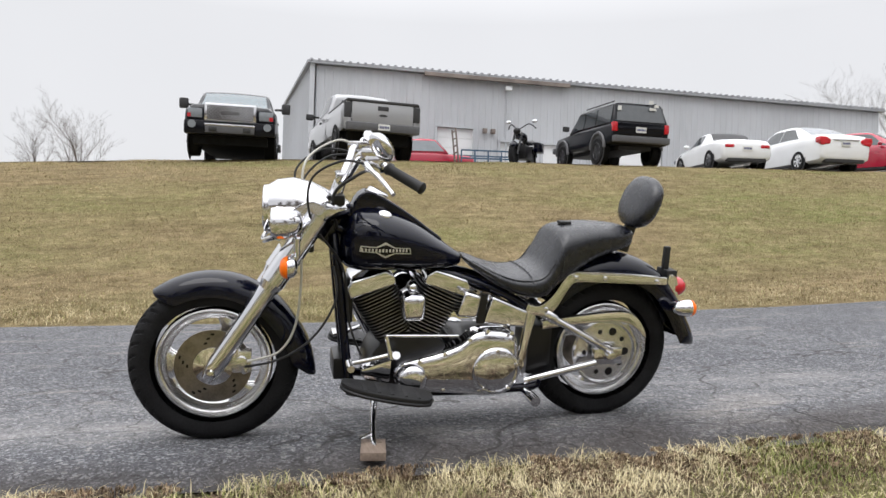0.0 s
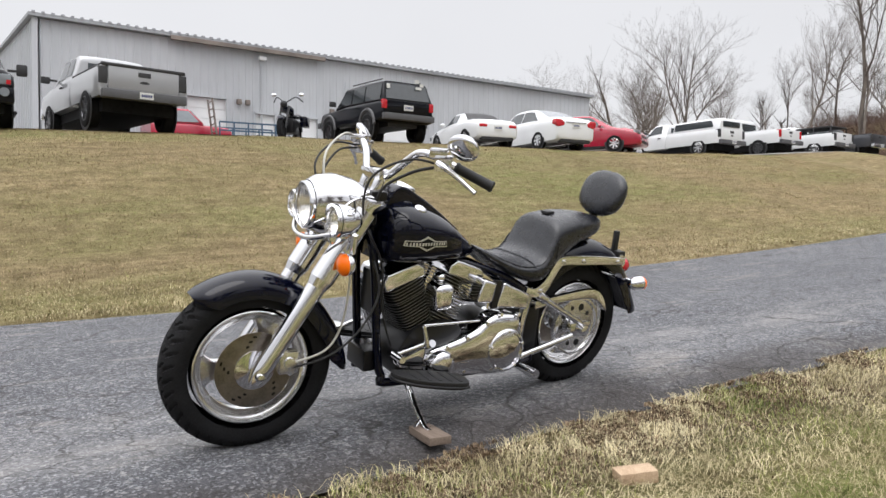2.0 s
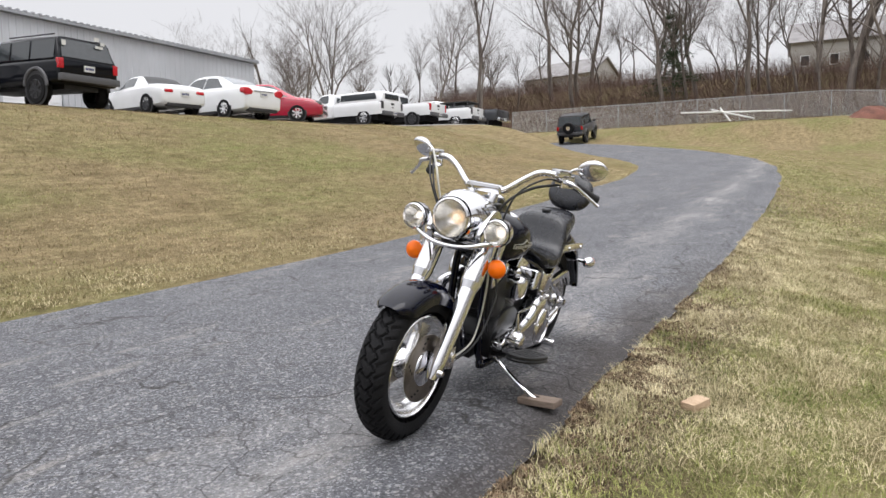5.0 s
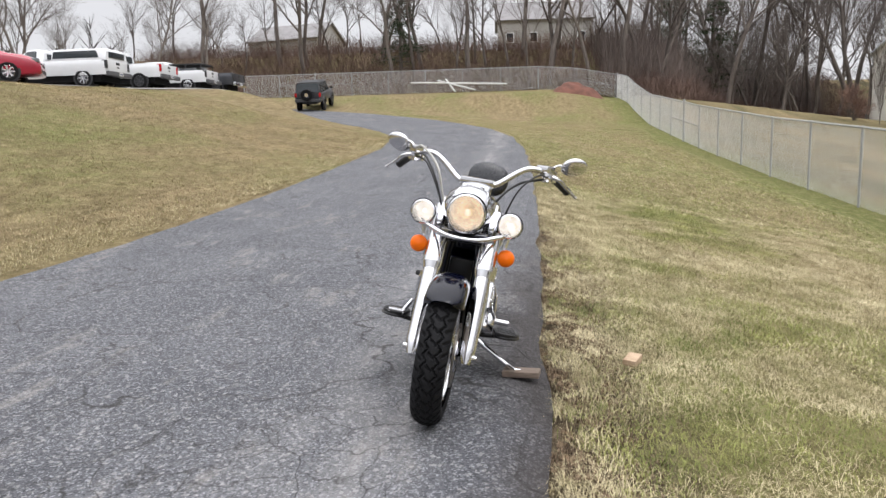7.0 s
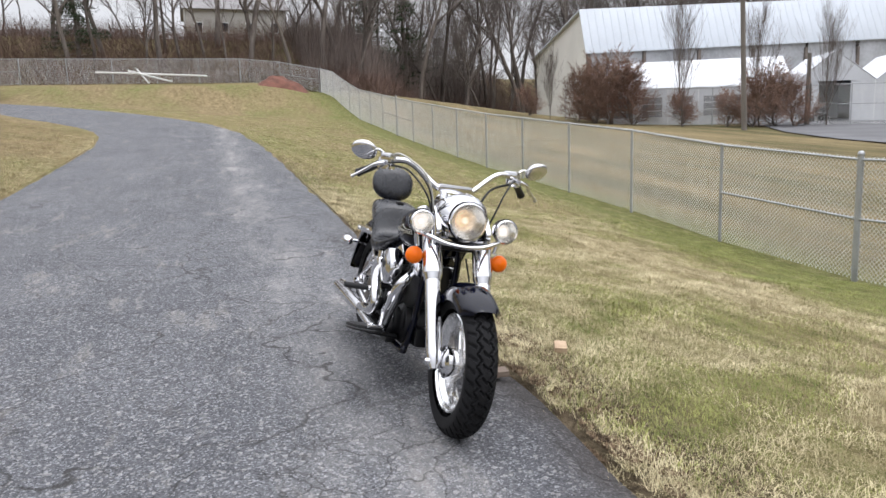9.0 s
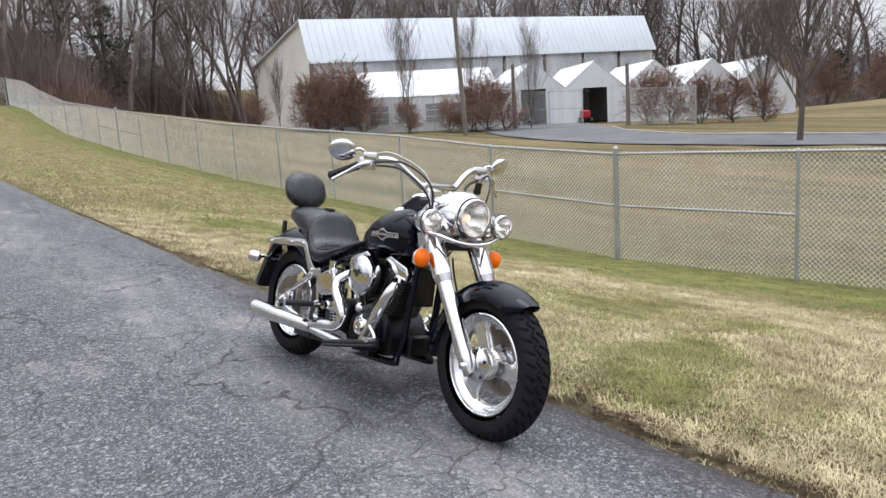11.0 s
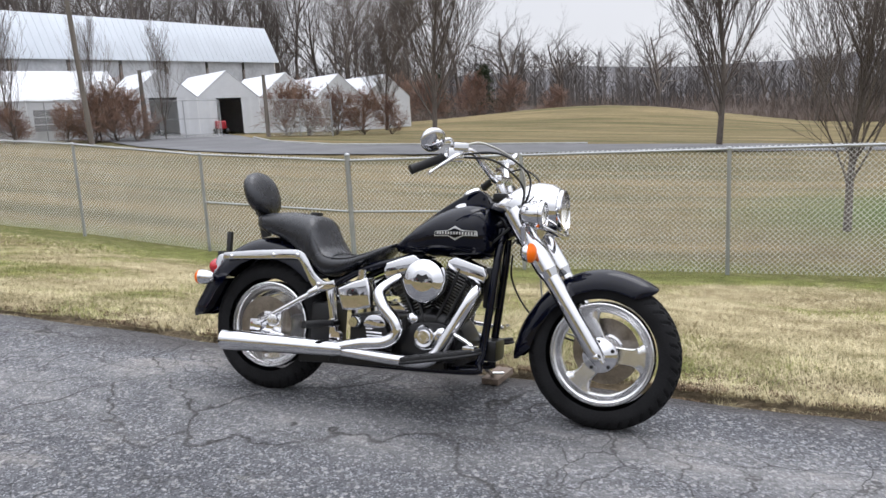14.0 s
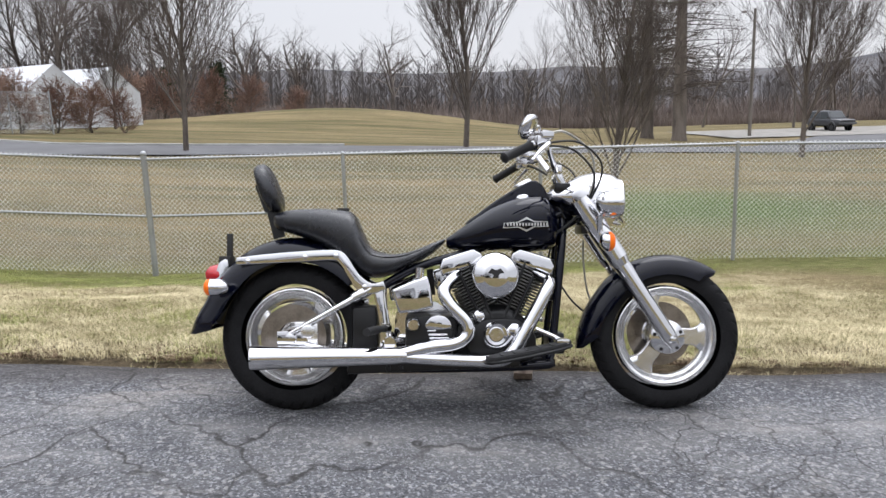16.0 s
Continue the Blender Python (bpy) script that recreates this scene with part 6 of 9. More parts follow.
# exhaust, right
g = Geo()
g.tube([(1.0, -0.1, 0.6), (1.045, -0.15, 0.57), (1.03, -0.175, 0.52), (0.95, -0.185, 0.375), (0.895, -0.19, 0.28), (0.84, -0.195, 0.243), (0.75, -0.2, 0.238), (0.5, -0.2, 0.252), (0.41, -0.2, 0.26)], [0.024] * 2 + [0.029] * 4 + [0.026] * 3, 18, 6)
ex = bpart("exhaust_pipe", g, chrome, "chrome front exhaust pipe")
g = Geo()
g.tube([(0.67, -0.1, 0.6), (0.605, -0.17, 0.535), (0.63, -0.19, 0.47), (0.695, -0.195, 0.4), (0.7, -0.195, 0.345), (0.65, -0.198, 0.31), (0.55, -0.2, 0.297), (0.47, -0.2, 0.28), (0.41, -0.2, 0.265)], [0.02] + [0.028] * 8, 18, 6)
bpart("exhaust_pipe", g, chrome, "chrome rear exhaust pipe")
g = Geo()
g.tube([(0.45, -0.2, 0.262), (0.4, -0.2, 0.262), (0.1, -0.2, 0.26), (-0.17, -0.2, 0.258), (-0.19, -0.2, 0.258)], [0.03, 0.036, 0.043, 0.05, 0.049], 28, caps=False)
g.tube([(-0.19, -0.2, 0.258), (-0.15, -0.2, 0.258)], [0.049, 0.044], 28, caps=False)
mf = bpart("muffler", g, chrome, "long tapered chrome muffler")
g = Geo()
g.lathe([(-0.15, 0.044), (-0.12, 0.02), (-0.119, 0.0)], (0, -0.2, 0.258), (1, 0, 0), 24)
bpart("muffler_bore", g, dull_black, "", mf)
g = Geo()
g.bar((0.92, -0.14, 0.225), (0.2, -0.14, 0.2), 0.05, 0.035)
g.lathe([(-0.16, 0.012), (-0.17, 0.012), (-0.172, 0)], (0.37, 0, 0.205), seg=10)
g.lathe([(-0.16, 0.012), (-0.17, 0.012), (-0.172, 0)], (0.42, 0, 0.206), seg=10)
bpart("exhaust_bracket", g, satin_black, bevel=0.006)
# transmission, oil tank, side covers
g = Geo()
g.box((0.44, -0.13, 0.27), (0.66, 0.1, 0.42))
g.tube([(0.6, -0.1, 0.345), (0.6, -0.16, 0.345)], 0.045, 24)
bpart("gearbox", g, satin_black, bevel=0.015)
g = Geo()
for k in range(6):
    g.box((0.545 - 0.004 * k, -0.165 + 0.002 * k, 0.31 + 0.015 * k), (0.63 - 0.006 * k, -0.12, 0.319 + 0.015 * k))
g.prism(curve2([(0.53, 0.37), (0.63, 0.37), (0.62, 0.41), (0.58, 0.425), (0.54, 0.41)], 3, True), -0.165, -0.11)
bpart("gearbox_side_cover", g, chrome, "ribbed chrome gearbox cover", bevel=0.004)
g = Geo()
g.ball((0.475, -0.13, 0.385), 0.033, 18, 10)
g.tube([(0.475, -0.1, 0.385), (0.475, -0.17, 0.385)], 0.022, 16)
bpart("oil_filter_cap", g, chrome)
g = Geo()
g.prism([(0.385, 0.534), (0.46, 0.567), (0.535, 0.592), (0.553, 0.52), (0.56, 0.458), (0.49, 0.44), (0.415, 0.434), (0.4, 0.48)], -0.17, -0.09)
ot = bpart("oil_tank", g, chrome, "chrome oil tank", bevel=0.012, seg=3)
bpart("oil_cap", Geo().tube([(0.5, -0.15, 0.58), (0.503, -0.152, 0.625)], [0.02, 0.019], 18), chrome, "", ot)
g = Geo()
g.prism([(0.625, 0.632), (0.556, 0.612), (0.572, 0.522), (0.655, 0.53)], 0.1, 0.17)
bpart("side_cover", g, chrome, "square chrome side cover", bevel=0.014, seg=3)
g = Geo()
g.prism([(0.51, 0.61), (0.355, 0.545), (0.365, 0.475), (0.545, 0.5)], 0.1, 0.165)
bpart("side_cover", g, chrome, "wedge-shaped chrome side cover", bevel=0.012, seg=3)
bpart("cover_strap", Geo().bar((0.545, 0.155, 0.62), (0.556, 0.155, 0.5), 0.03, 0.02, (0, 1, 0)), satin_black)

# ---- parked vehicles on the lot ----
car_white = material("white_car_paint", (0.72, 0.73, 0.74), 0.25, 0, var=0.03, coat=0.8, scale=2, fine=40)
car_red = material("red_car_paint", (0.33, 0.008, 0.03), 0.25, 0, var=0.08, coat=0.8, scale=2, fine=40)
car_black = material("black_car_paint", (0.003, 0.0035, 0.006), 0.3, 0, var=0.1, spec=0.05, coat=0.5, scale=2, fine=40)
car_silver = material("silver_car_paint", (0.36, 0.365, 0.375), 0.28, 0.4, var=0.04, coat=0.7, scale=2, fine=40)
car_grey = material("dark_grey_car_paint", (0.05, 0.052, 0.06), 0.35, 0.3, var=0.1, coat=0.5, scale=2, fine=40)
car_glass = material("tinted_car_glass", (0.03, 0.036, 0.04), 0.06, 0, var=0.1, spec=0.8)
# on sedan screens this pale base colour stands in for reflected sky
car_clear = material("pale_car_glass", (0.2, 0.22, 0.24), 0.06, 0, var=0.1, spec=0.8)
# teal base colour paints the sky's reflection into the sloped screen
car_screen = material("windscreen_painted_sky", (0.05, 0.085, 0.1), 0.08, 0, var=0.1, spec=0.9, coat=0.5)
car_trim = material("black_car_trim", (0.025, 0.025, 0.027), 0.55, 0, var=0.2, fine=60)
car_grey_trim = material("grey_car_trim", (0.08, 0.08, 0.085), 0.5, 0, var=0.1)
alloy_dark = material("dark_wheel_alloy", (0.08, 0.08, 0.085), 0.35, 0.8, var=0.1)
plate_paint = material("plate_white", (0.6, 0.6, 0.58), 0.5, 0, var=0.06)
plate_bars = material("plate_bar_ink", (0.05, 0.06, 0.15), 0.5, 0, var=0.1)


def car_thing(name, label, category, x, y, heading):
    """An empty at the vehicle's middle on the ground; x forward along the heading."""
    h = radians(heading)
    f = Vector((math.cos(h), math.sin(h), 0))
    s = Vector((-f.y, f.x, 0))
    zs = [ground_z(x + f.x * a + s.x * b, y + f.y * a + s.y * b) for a in (-1.4, 1.4) for b in (-0.7, 0.7)]
    z = sum(zs) / 4 + 0.03
    pit = math.atan2((zs[2] + zs[3] - zs[0] - zs[1]) / 2, 2.8)
    return thing(name, label, category, "vehicles on the lot", Matrix.Translation((x, y, z)) @ Matrix.Rotation(h, 4, "Z") @ Matrix.Rotation(-pit, 4, "Y"))


def hull(sections, power=5.0, seg=24):
    """Boxy rounded skin over (x, z low, z high, half width low, half width high)."""
    rings = []
    for x, z0, z1, w0, w1 in sections:
        ring = []
        for j in range(seg):
            t = 2 * math.pi * (j + 0.5) / seg
            c, s = math.cos(t), math.sin(t)
            v = math.copysign(abs(s) ** (2 / power), s)
            w = w0 + (w1 - w0) * (v + 1) / 2
            ring.append((x, w * math.copysign(abs(c) ** (2 / power), c), (z0 + z1) / 2 + (z1 - z0) / 2 * v))
        rings.append(ring)
    return Geo().rings(rings)


def car_wheel(ob, x, y, r, w, rim_mat, spokes=7):
    s = 1 if y > 0 else -1
    # flat black disc on the flank imitates the shade within the arch
    arch = part("arch_shade_disc", Geo().lathe([(0, 0.0), (0, r * 1.2), (0.012 * s, r * 1.2), (0.012 * s, 0)], (x, y + s * 0.012, r * 1.02), seg=32), car_trim, ob)
    g = Geo()
    y0, y1 = y - s * w * 0.75, y + s * 0.05
    g.lathe([(y0, r * 0.6), (y0, r * 0.94), (y0 + s * 0.03, r), (y1 - s * 0.03, r), (y1, r * 0.94), (y1, r * 0.66)], (x, 0, r), seg=36, closed=True)
    wh_ = part("wheel", g, rubber, ob)
    g = Geo()
    g.lathe([(y1 - s * 0.01, r * 0.67), (y1 - s * 0.0, r * 0.62), (y1 - s * 0.05, r * 0.58), (y1 - s * 0.07, 0.001)], (x, 0, r), seg=28)
    for k in range(spokes):
        a = 2 * math.pi * k / spokes
        g.bar((x, y1 - s * 0.035, r), (x + r * 0.6 * math.cos(a), y1 - s * 0.02, r + r * 0.6 * math.sin(a)), 0.05, 0.03, (0, 1, 0))
    part("rim", g, rim_mat, wh_)


def quad_part(ob, name, pts, mat, off=0.012, label=""):
    """A thin panel over four corners, pushed out a little."""
    p = [Vector(q) for q in pts]
    n = (p[1] - p[0]).cross(p[3] - p[0]).normalized() * off
    g = Geo()
    g.add([q + n for q in p] + [q - n * 0.5 for q in p], [(0, 1, 2, 3), (7, 6, 5, 4), (0, 4, 5, 1), (1, 5, 6, 2), (2, 6, 7, 3), (3, 7, 4, 0)])
    return part(name, g, mat, ob, label)


def number_plate(ob, x, z, s):
    pl = part("number_plate", Geo().box((x - 0.012, -0.15, z - 0.075), (x + 0.012, 0.15, z + 0.075)), plate_paint, ob)
    g = Geo()
    for k in range(6):
        g.box((x + s * 0.012, -0.12 + 0.042 * k, z - 0.03), (x + s * 0.016, -0.09 + 0.042 * k, z + 0.03))
    part("plate_bars", g, plate_bars, pl)


def cabin(ob, paint, glass, x_front, x_back, z0, z1, wb, wt, rake_f, rake_b, pillars):
    """Roof, pillars and panes of a closed cabin; pillars: x places of the side posts."""
    g = hull([(x_back, z0 - 0.05, z0 + 0.02, wb, wb), (x_back + rake_b * 0.5, z0 - 0.05, (z0 + z1) / 2, wb, (wb + wt) / 2), (x_back + rake_b, z0 - 0.05, z1 - 0.01, wb, wt), ((x_front - rake_f + x_back + rake_b) / 2, z0 - 0.05, z1 + 0.02, wb, wt), (x_front - rake_f, z0 - 0.05, z1 - 0.01, wb, wt), (x_front - rake_f * 0.5, z0 - 0.05, (z0 + z1) / 2, wb, (wb + wt) / 2), (x_front, z0 - 0.05, z0 + 0.02, wb, wb)], 9)
    part("cabin", g, paint, ob)
    h = z1 - z0
    for s in (1, -1):
        xs_ = [x_back + rake_b * 0.75] + list(pillars) + [x_front - rake_f * 0.75]
        for a, b in zip(xs_, xs_[1:]):
            lo, hi = z0 + 0.05, z1 - 0.1
            def wy(z):
                return (wb + (wt - wb) * (z - z0 + 0.05) / (h + 0.05))
            at, bt = a + 0.04, b - 0.04
            if a == xs_[0]:
                at = a + rake_b * 0.2
            if b == xs_[-1]:
                bt = b - rake_f * 0.28
                ab, bb = a + 0.04, b + rake_f * 0.45
            else:
                ab, bb = a + 0.04, b - 0.04
            pts = [(ab, s * wy(lo), lo), (bb, s * wy(lo), lo), (bt, s * wy(hi), hi), (at, s * wy(hi), hi)]
            quad_part(ob, "side_window", pts if s < 0 else [pts[1], pts[0], pts[3], pts[2]], glass)
    k0, k1 = 0.12, 0.86
    for nm, xe, rk in (("windscreen", x_front, -rake_f), ("rear_window", x_back, rake_b)):
        sg = 1 if nm == "windscreen" else -1
        pts = [(xe + rk * k0, -sg * (wb - 0.1), z0 + h * k0), (xe + rk * k0, sg * (wb - 0.1), z0 + h * k0), (xe + rk * k1, sg * (wt - 0.08), z0 + h * k1), (xe + rk * k1, -sg * (wt - 0.08), z0 + h * k1)]
        quad_part(ob, nm, pts, glass, 0.03)


def blend(stations, sub=4):
    """Smooth curve through rows of numbers, by Catmull-Rom."""
    out = []
    n = len(stations)
    for i in range(n - 1):
        a, b, c, d = stations[max(0, i - 1)], stations[i], stations[i + 1], stations[min(n - 1, i + 2)]
        for k in range(sub):
            t = k / sub
            out.append([0.5 * (2 * q + (r - p) * t + (2 * p - 5 * q + 4 * r - s_) * t * t + (3 * q - p - 3 * r + s_) * t ** 3) for p, q, r, s_ in zip(a, b, c, d)])
    return out + [list(stations[-1])]


class Shell:
    """A car's skin from stations (x, half width, sill, belt, roof, half width of the roof)."""

    def __init__(self, stations):
        self.rows = blend(stations)

    def at(self, x):
        r = self.rows
        for a, b in zip(r, r[1:]):
            if a[0] <= x <= b[0]:
                t = (x - a[0]) / max(1e-6, b[0] - a[0])
                return [p + (q - p) * t for p, q in zip(a, b)]
        return r[0] if x < r[0][0] else r[-1]

    def half(self, row):
        x, w, sill, belt, roof, wr = row
        hm = belt - sill
        return [(w * 0.8, sill), (w * 0.965, sill + 0.05), (w * 0.985, sill + 0.3 * hm), (w, sill + 0.62 * hm), (w * 0.985, belt - 0.09 * hm), (w * 0.94, belt), (wr + (w * 0.94 - wr) * 0.06, roof - 0.06 * (roof - belt)), (wr * 0.93, roof), (wr * 0.5, roof + 0.02), (0, roof + 0.028)]

    def body(self):
        rings = []
        for row in self.rows:
            h = self.half(row)
            rings.append([(row[0], y, z) for y, z in h] + [(row[0], -y, z) for y, z in reversed(h[:-1])])
        return Geo().rings(rings)

    def side_pane(self, b0, b1, t0, t1, s, lo=0.13, hi=0.9):
        """A pane on the flank: b0..b1 along the belt, t0..t1 along the roof."""
        grid = []
        for i in range(7):
            col = []
            for t in (lo, (lo + hi) / 2, hi):
                x = (b0 + (b1 - b0) * i / 6) * (1 - t) + (t0 + (t1 - t0) * i / 6) * t
                h = self.half(self.at(x))
                y = h[5][0] + (h[6][0] - h[5][0]) * t
                z = h[5][1] + (h[6][1] - h[5][1]) * t
                col.append((x, s * (y + 0.008), z + 0.004))
            grid.append(col)
        return Geo().sheet(grid)

    def end_pane(self, x0, x1, inset=0.9):
        """A screen that follows the slope from x0 (low) to x1 (high)."""
        grid = []
        for i in range(7):
            x = x0 + (x1 - x0) * i / 6
            row = self.at(x)
            w = row[5] * inset
            grid.append([(x + (0.012 if x0 > x1 else -0.012), w * u, row[4] + 0.034 - 0.02 * abs(u) ** 2 * 1.4) for u in (-1, -0.6, -0.2, 0.2, 0.6, 1)])
        return Geo().sheet(grid)


def lamp_patch(ob, name, pts, x0, x1, mat, label=""):
    part(name, Geo().prism(pts, x0, x1, "x"), mat, ob, label, bevel=0.025, seg=3)


SEDAN = ((-0.5, 0.8, 0.36, 0.72, 0.78, 0.68), (-0.49, 0.9, 0.28, 0.88, 0.96, 0.76), (-0.45, 0.96, 0.23, 0.97, 1.05, 0.78), (-0.37, 1.0, 0.21, 0.98, 1.09, 0.78), (-0.33, 1.0, 0.21, 0.98, 1.13, 0.76), (-0.2, 1.0, 0.2, 0.97, 1.4, 0.68), (-0.11, 1.0, 0.19, 0.96, 1.475, 0.66), (0.02, 1.0, 0.19, 0.94, 1.48, 0.66), (0.1, 1.0, 0.19, 0.93, 1.4, 0.67), (0.26, 1.0, 0.19, 0.9, 0.99, 0.78), (0.38, 0.99, 0.2, 0.82, 0.91, 0.78), (0.46, 0.94, 0.22, 0.73, 0.79, 0.72), (0.493, 0.83, 0.26, 0.6, 0.66, 0.62), (0.5, 0.76, 0.32, 0.5, 0.56, 0.58))
ROADSTER = ((-0.5, 0.78, 0.34, 0.62, 0.66, 0.66), (-0.48, 0.92, 0.26, 0.74, 0.82, 0.76), (-0.4, 0.98, 0.22, 0.82, 0.89, 0.78), (-0.29, 1.0, 0.2, 0.84, 0.92, 0.78), (-0.24, 1.0, 0.2, 0.84, 0.95, 0.76), (-0.16, 1.0, 0.19, 0.83, 1.17, 0.68), (-0.08, 1.0, 0.19, 0.83, 1.23, 0.66), (0.01, 1.0, 0.19, 0.82, 1.23, 0.66), (0.06, 1.0, 0.19, 0.81, 1.17, 0.68), (0.17, 1.0, 0.19, 0.79, 0.87, 0.78), (0.3, 0.99, 0.19, 0.74, 0.82, 0.78), (0.42, 0.95, 0.2, 0.64, 0.71, 0.72), (0.49, 0.82, 0.26, 0.5, 0.55, 0.62), (0.5, 0.74, 0.3, 0.42, 0.46, 0.58))


def sedan(name, label, x, y, heading, paint, L=4.7, W=1.8, H=1.48, coupe=False, glass=None, rim=None):
    ob = car_thing(name, label, "car", x, y, heading)
    w = W / 2
    k = H / (1.24 if coupe else 1.48)
    sh_ = Shell([(a * L, b * w, c * k, d * k, e * k, f * w) for a, b, c, d, e, f in (ROADSTER if coupe else SEDAN)])
    part("body", sh_.body(), paint, ob)
    gl = glass or car_glass
    for s in (1, -1):
        if coupe:
            part("side_window", sh_.side_pane(-0.1 * L, 0.15 * L, -0.09 * L, 0.05 * L, s), gl, ob)
        else:
            part("side_window", sh_.side_pane(-0.05 * L, 0.235 * L, -0.05 * L, 0.08 * L, s), gl, ob)
            part("side_window", sh_.side_pane(-0.29 * L, -0.06 * L, -0.17 * L, -0.06 * L, s), gl, ob)
        part("door_mirror", Geo().ball(((0.11 if coupe else 0.17) * L, s * (w + 0.07), (0.88 if coupe else 1.0) * k), (0.07, 0.1, 0.065), 12, 8), paint, ob)
        part("sill", Geo().box((-L * 0.2, s * w * 0.9 - 0.04, 0.16), (L * 0.2, s * w * 0.9 + 0.04, 0.23)), car_trim, ob)
    if coupe:
        part("windscreen", sh_.end_pane(0.165 * L, 0.055 * L), gl, ob)
        part("rear_window", sh_.end_pane(-0.245 * L, -0.135 * L, 0.98), car_trim, ob, "wide black rear screen")
    else:
        part("windscreen", sh_.end_pane(0.25 * L, 0.075 * L), car_clear, ob, "windscreen coloured pale to stand in for reflected sky")
        part("rear_window", sh_.end_pane(-0.335 * L, -0.155 * L), car_clear, ob, "rear window coloured pale to stand in for reflected sky")
    for sx in (-1, 1):
        for sy in (-1, 1):
            car_wheel(ob, sx * L * 0.29, sy * (w - 0.04), 0.31, 0.2, rim or alloy)
    zb = (0.66 if coupe else 0.84) * k
    for s in (1, -1):
        if coupe:
            lamp_patch(ob, "tail_light", [(s * w * q, zb + r) for q, r in ((0.82, 0.05), (0.82, -0.05), (0.5, -0.05), (0.47, 0.0), (0.5, 0.05))], -L / 2 - 0.015, -L / 2 + 0.1, red_lens)
        else:
            lamp_patch(ob, "tail_light", [(s * w * q, zb + r) for q, r in ((0.94, 0.13), (0.97, 0.0), (0.88, -0.14), (0.58, -0.09), (0.53, 0.02), (0.7, 0.12))], -L / 2 - 0.012, -L / 2 + 0.22, red_lens)
        lamp_patch(ob, "headlight", [(s * w * q, zb - 0.14 + r) for q, r in ((0.92, 0.08), (0.9, -0.05), (0.55, -0.06), (0.58, 0.03))], L * 0.44, L * 0.494, car_clear)
    part("rear_valance", Geo().box((-L / 2 + 0.02, -w * 0.72, 0.2), (-L / 2 + 0.2, w * 0.72, 0.36)), car_trim, ob, bevel=0.03)
    part("grille", Geo().box((L * 0.48, -w * 0.5, 0.3), (L * 0.503, w * 0.5, 0.42)), car_trim, ob, bevel=0.02)
    if not coupe:
        part("upper_grille", Geo().box((L * 0.475, -w * 0.42, 0.52), (L * 0.502, w * 0.42, 0.6)), car_trim, ob, bevel=0.015)
        part("deck_trim", Geo().box((-L / 2 - 0.02, -w * 0.48, zb + 0.02), (-L / 2 + 0.05, w * 0.48, zb + 0.06)), chrome, ob, bevel=0.01)
    number_plate(ob, -L / 2 - 0.015, zb - 0.07, -1)
    return ob


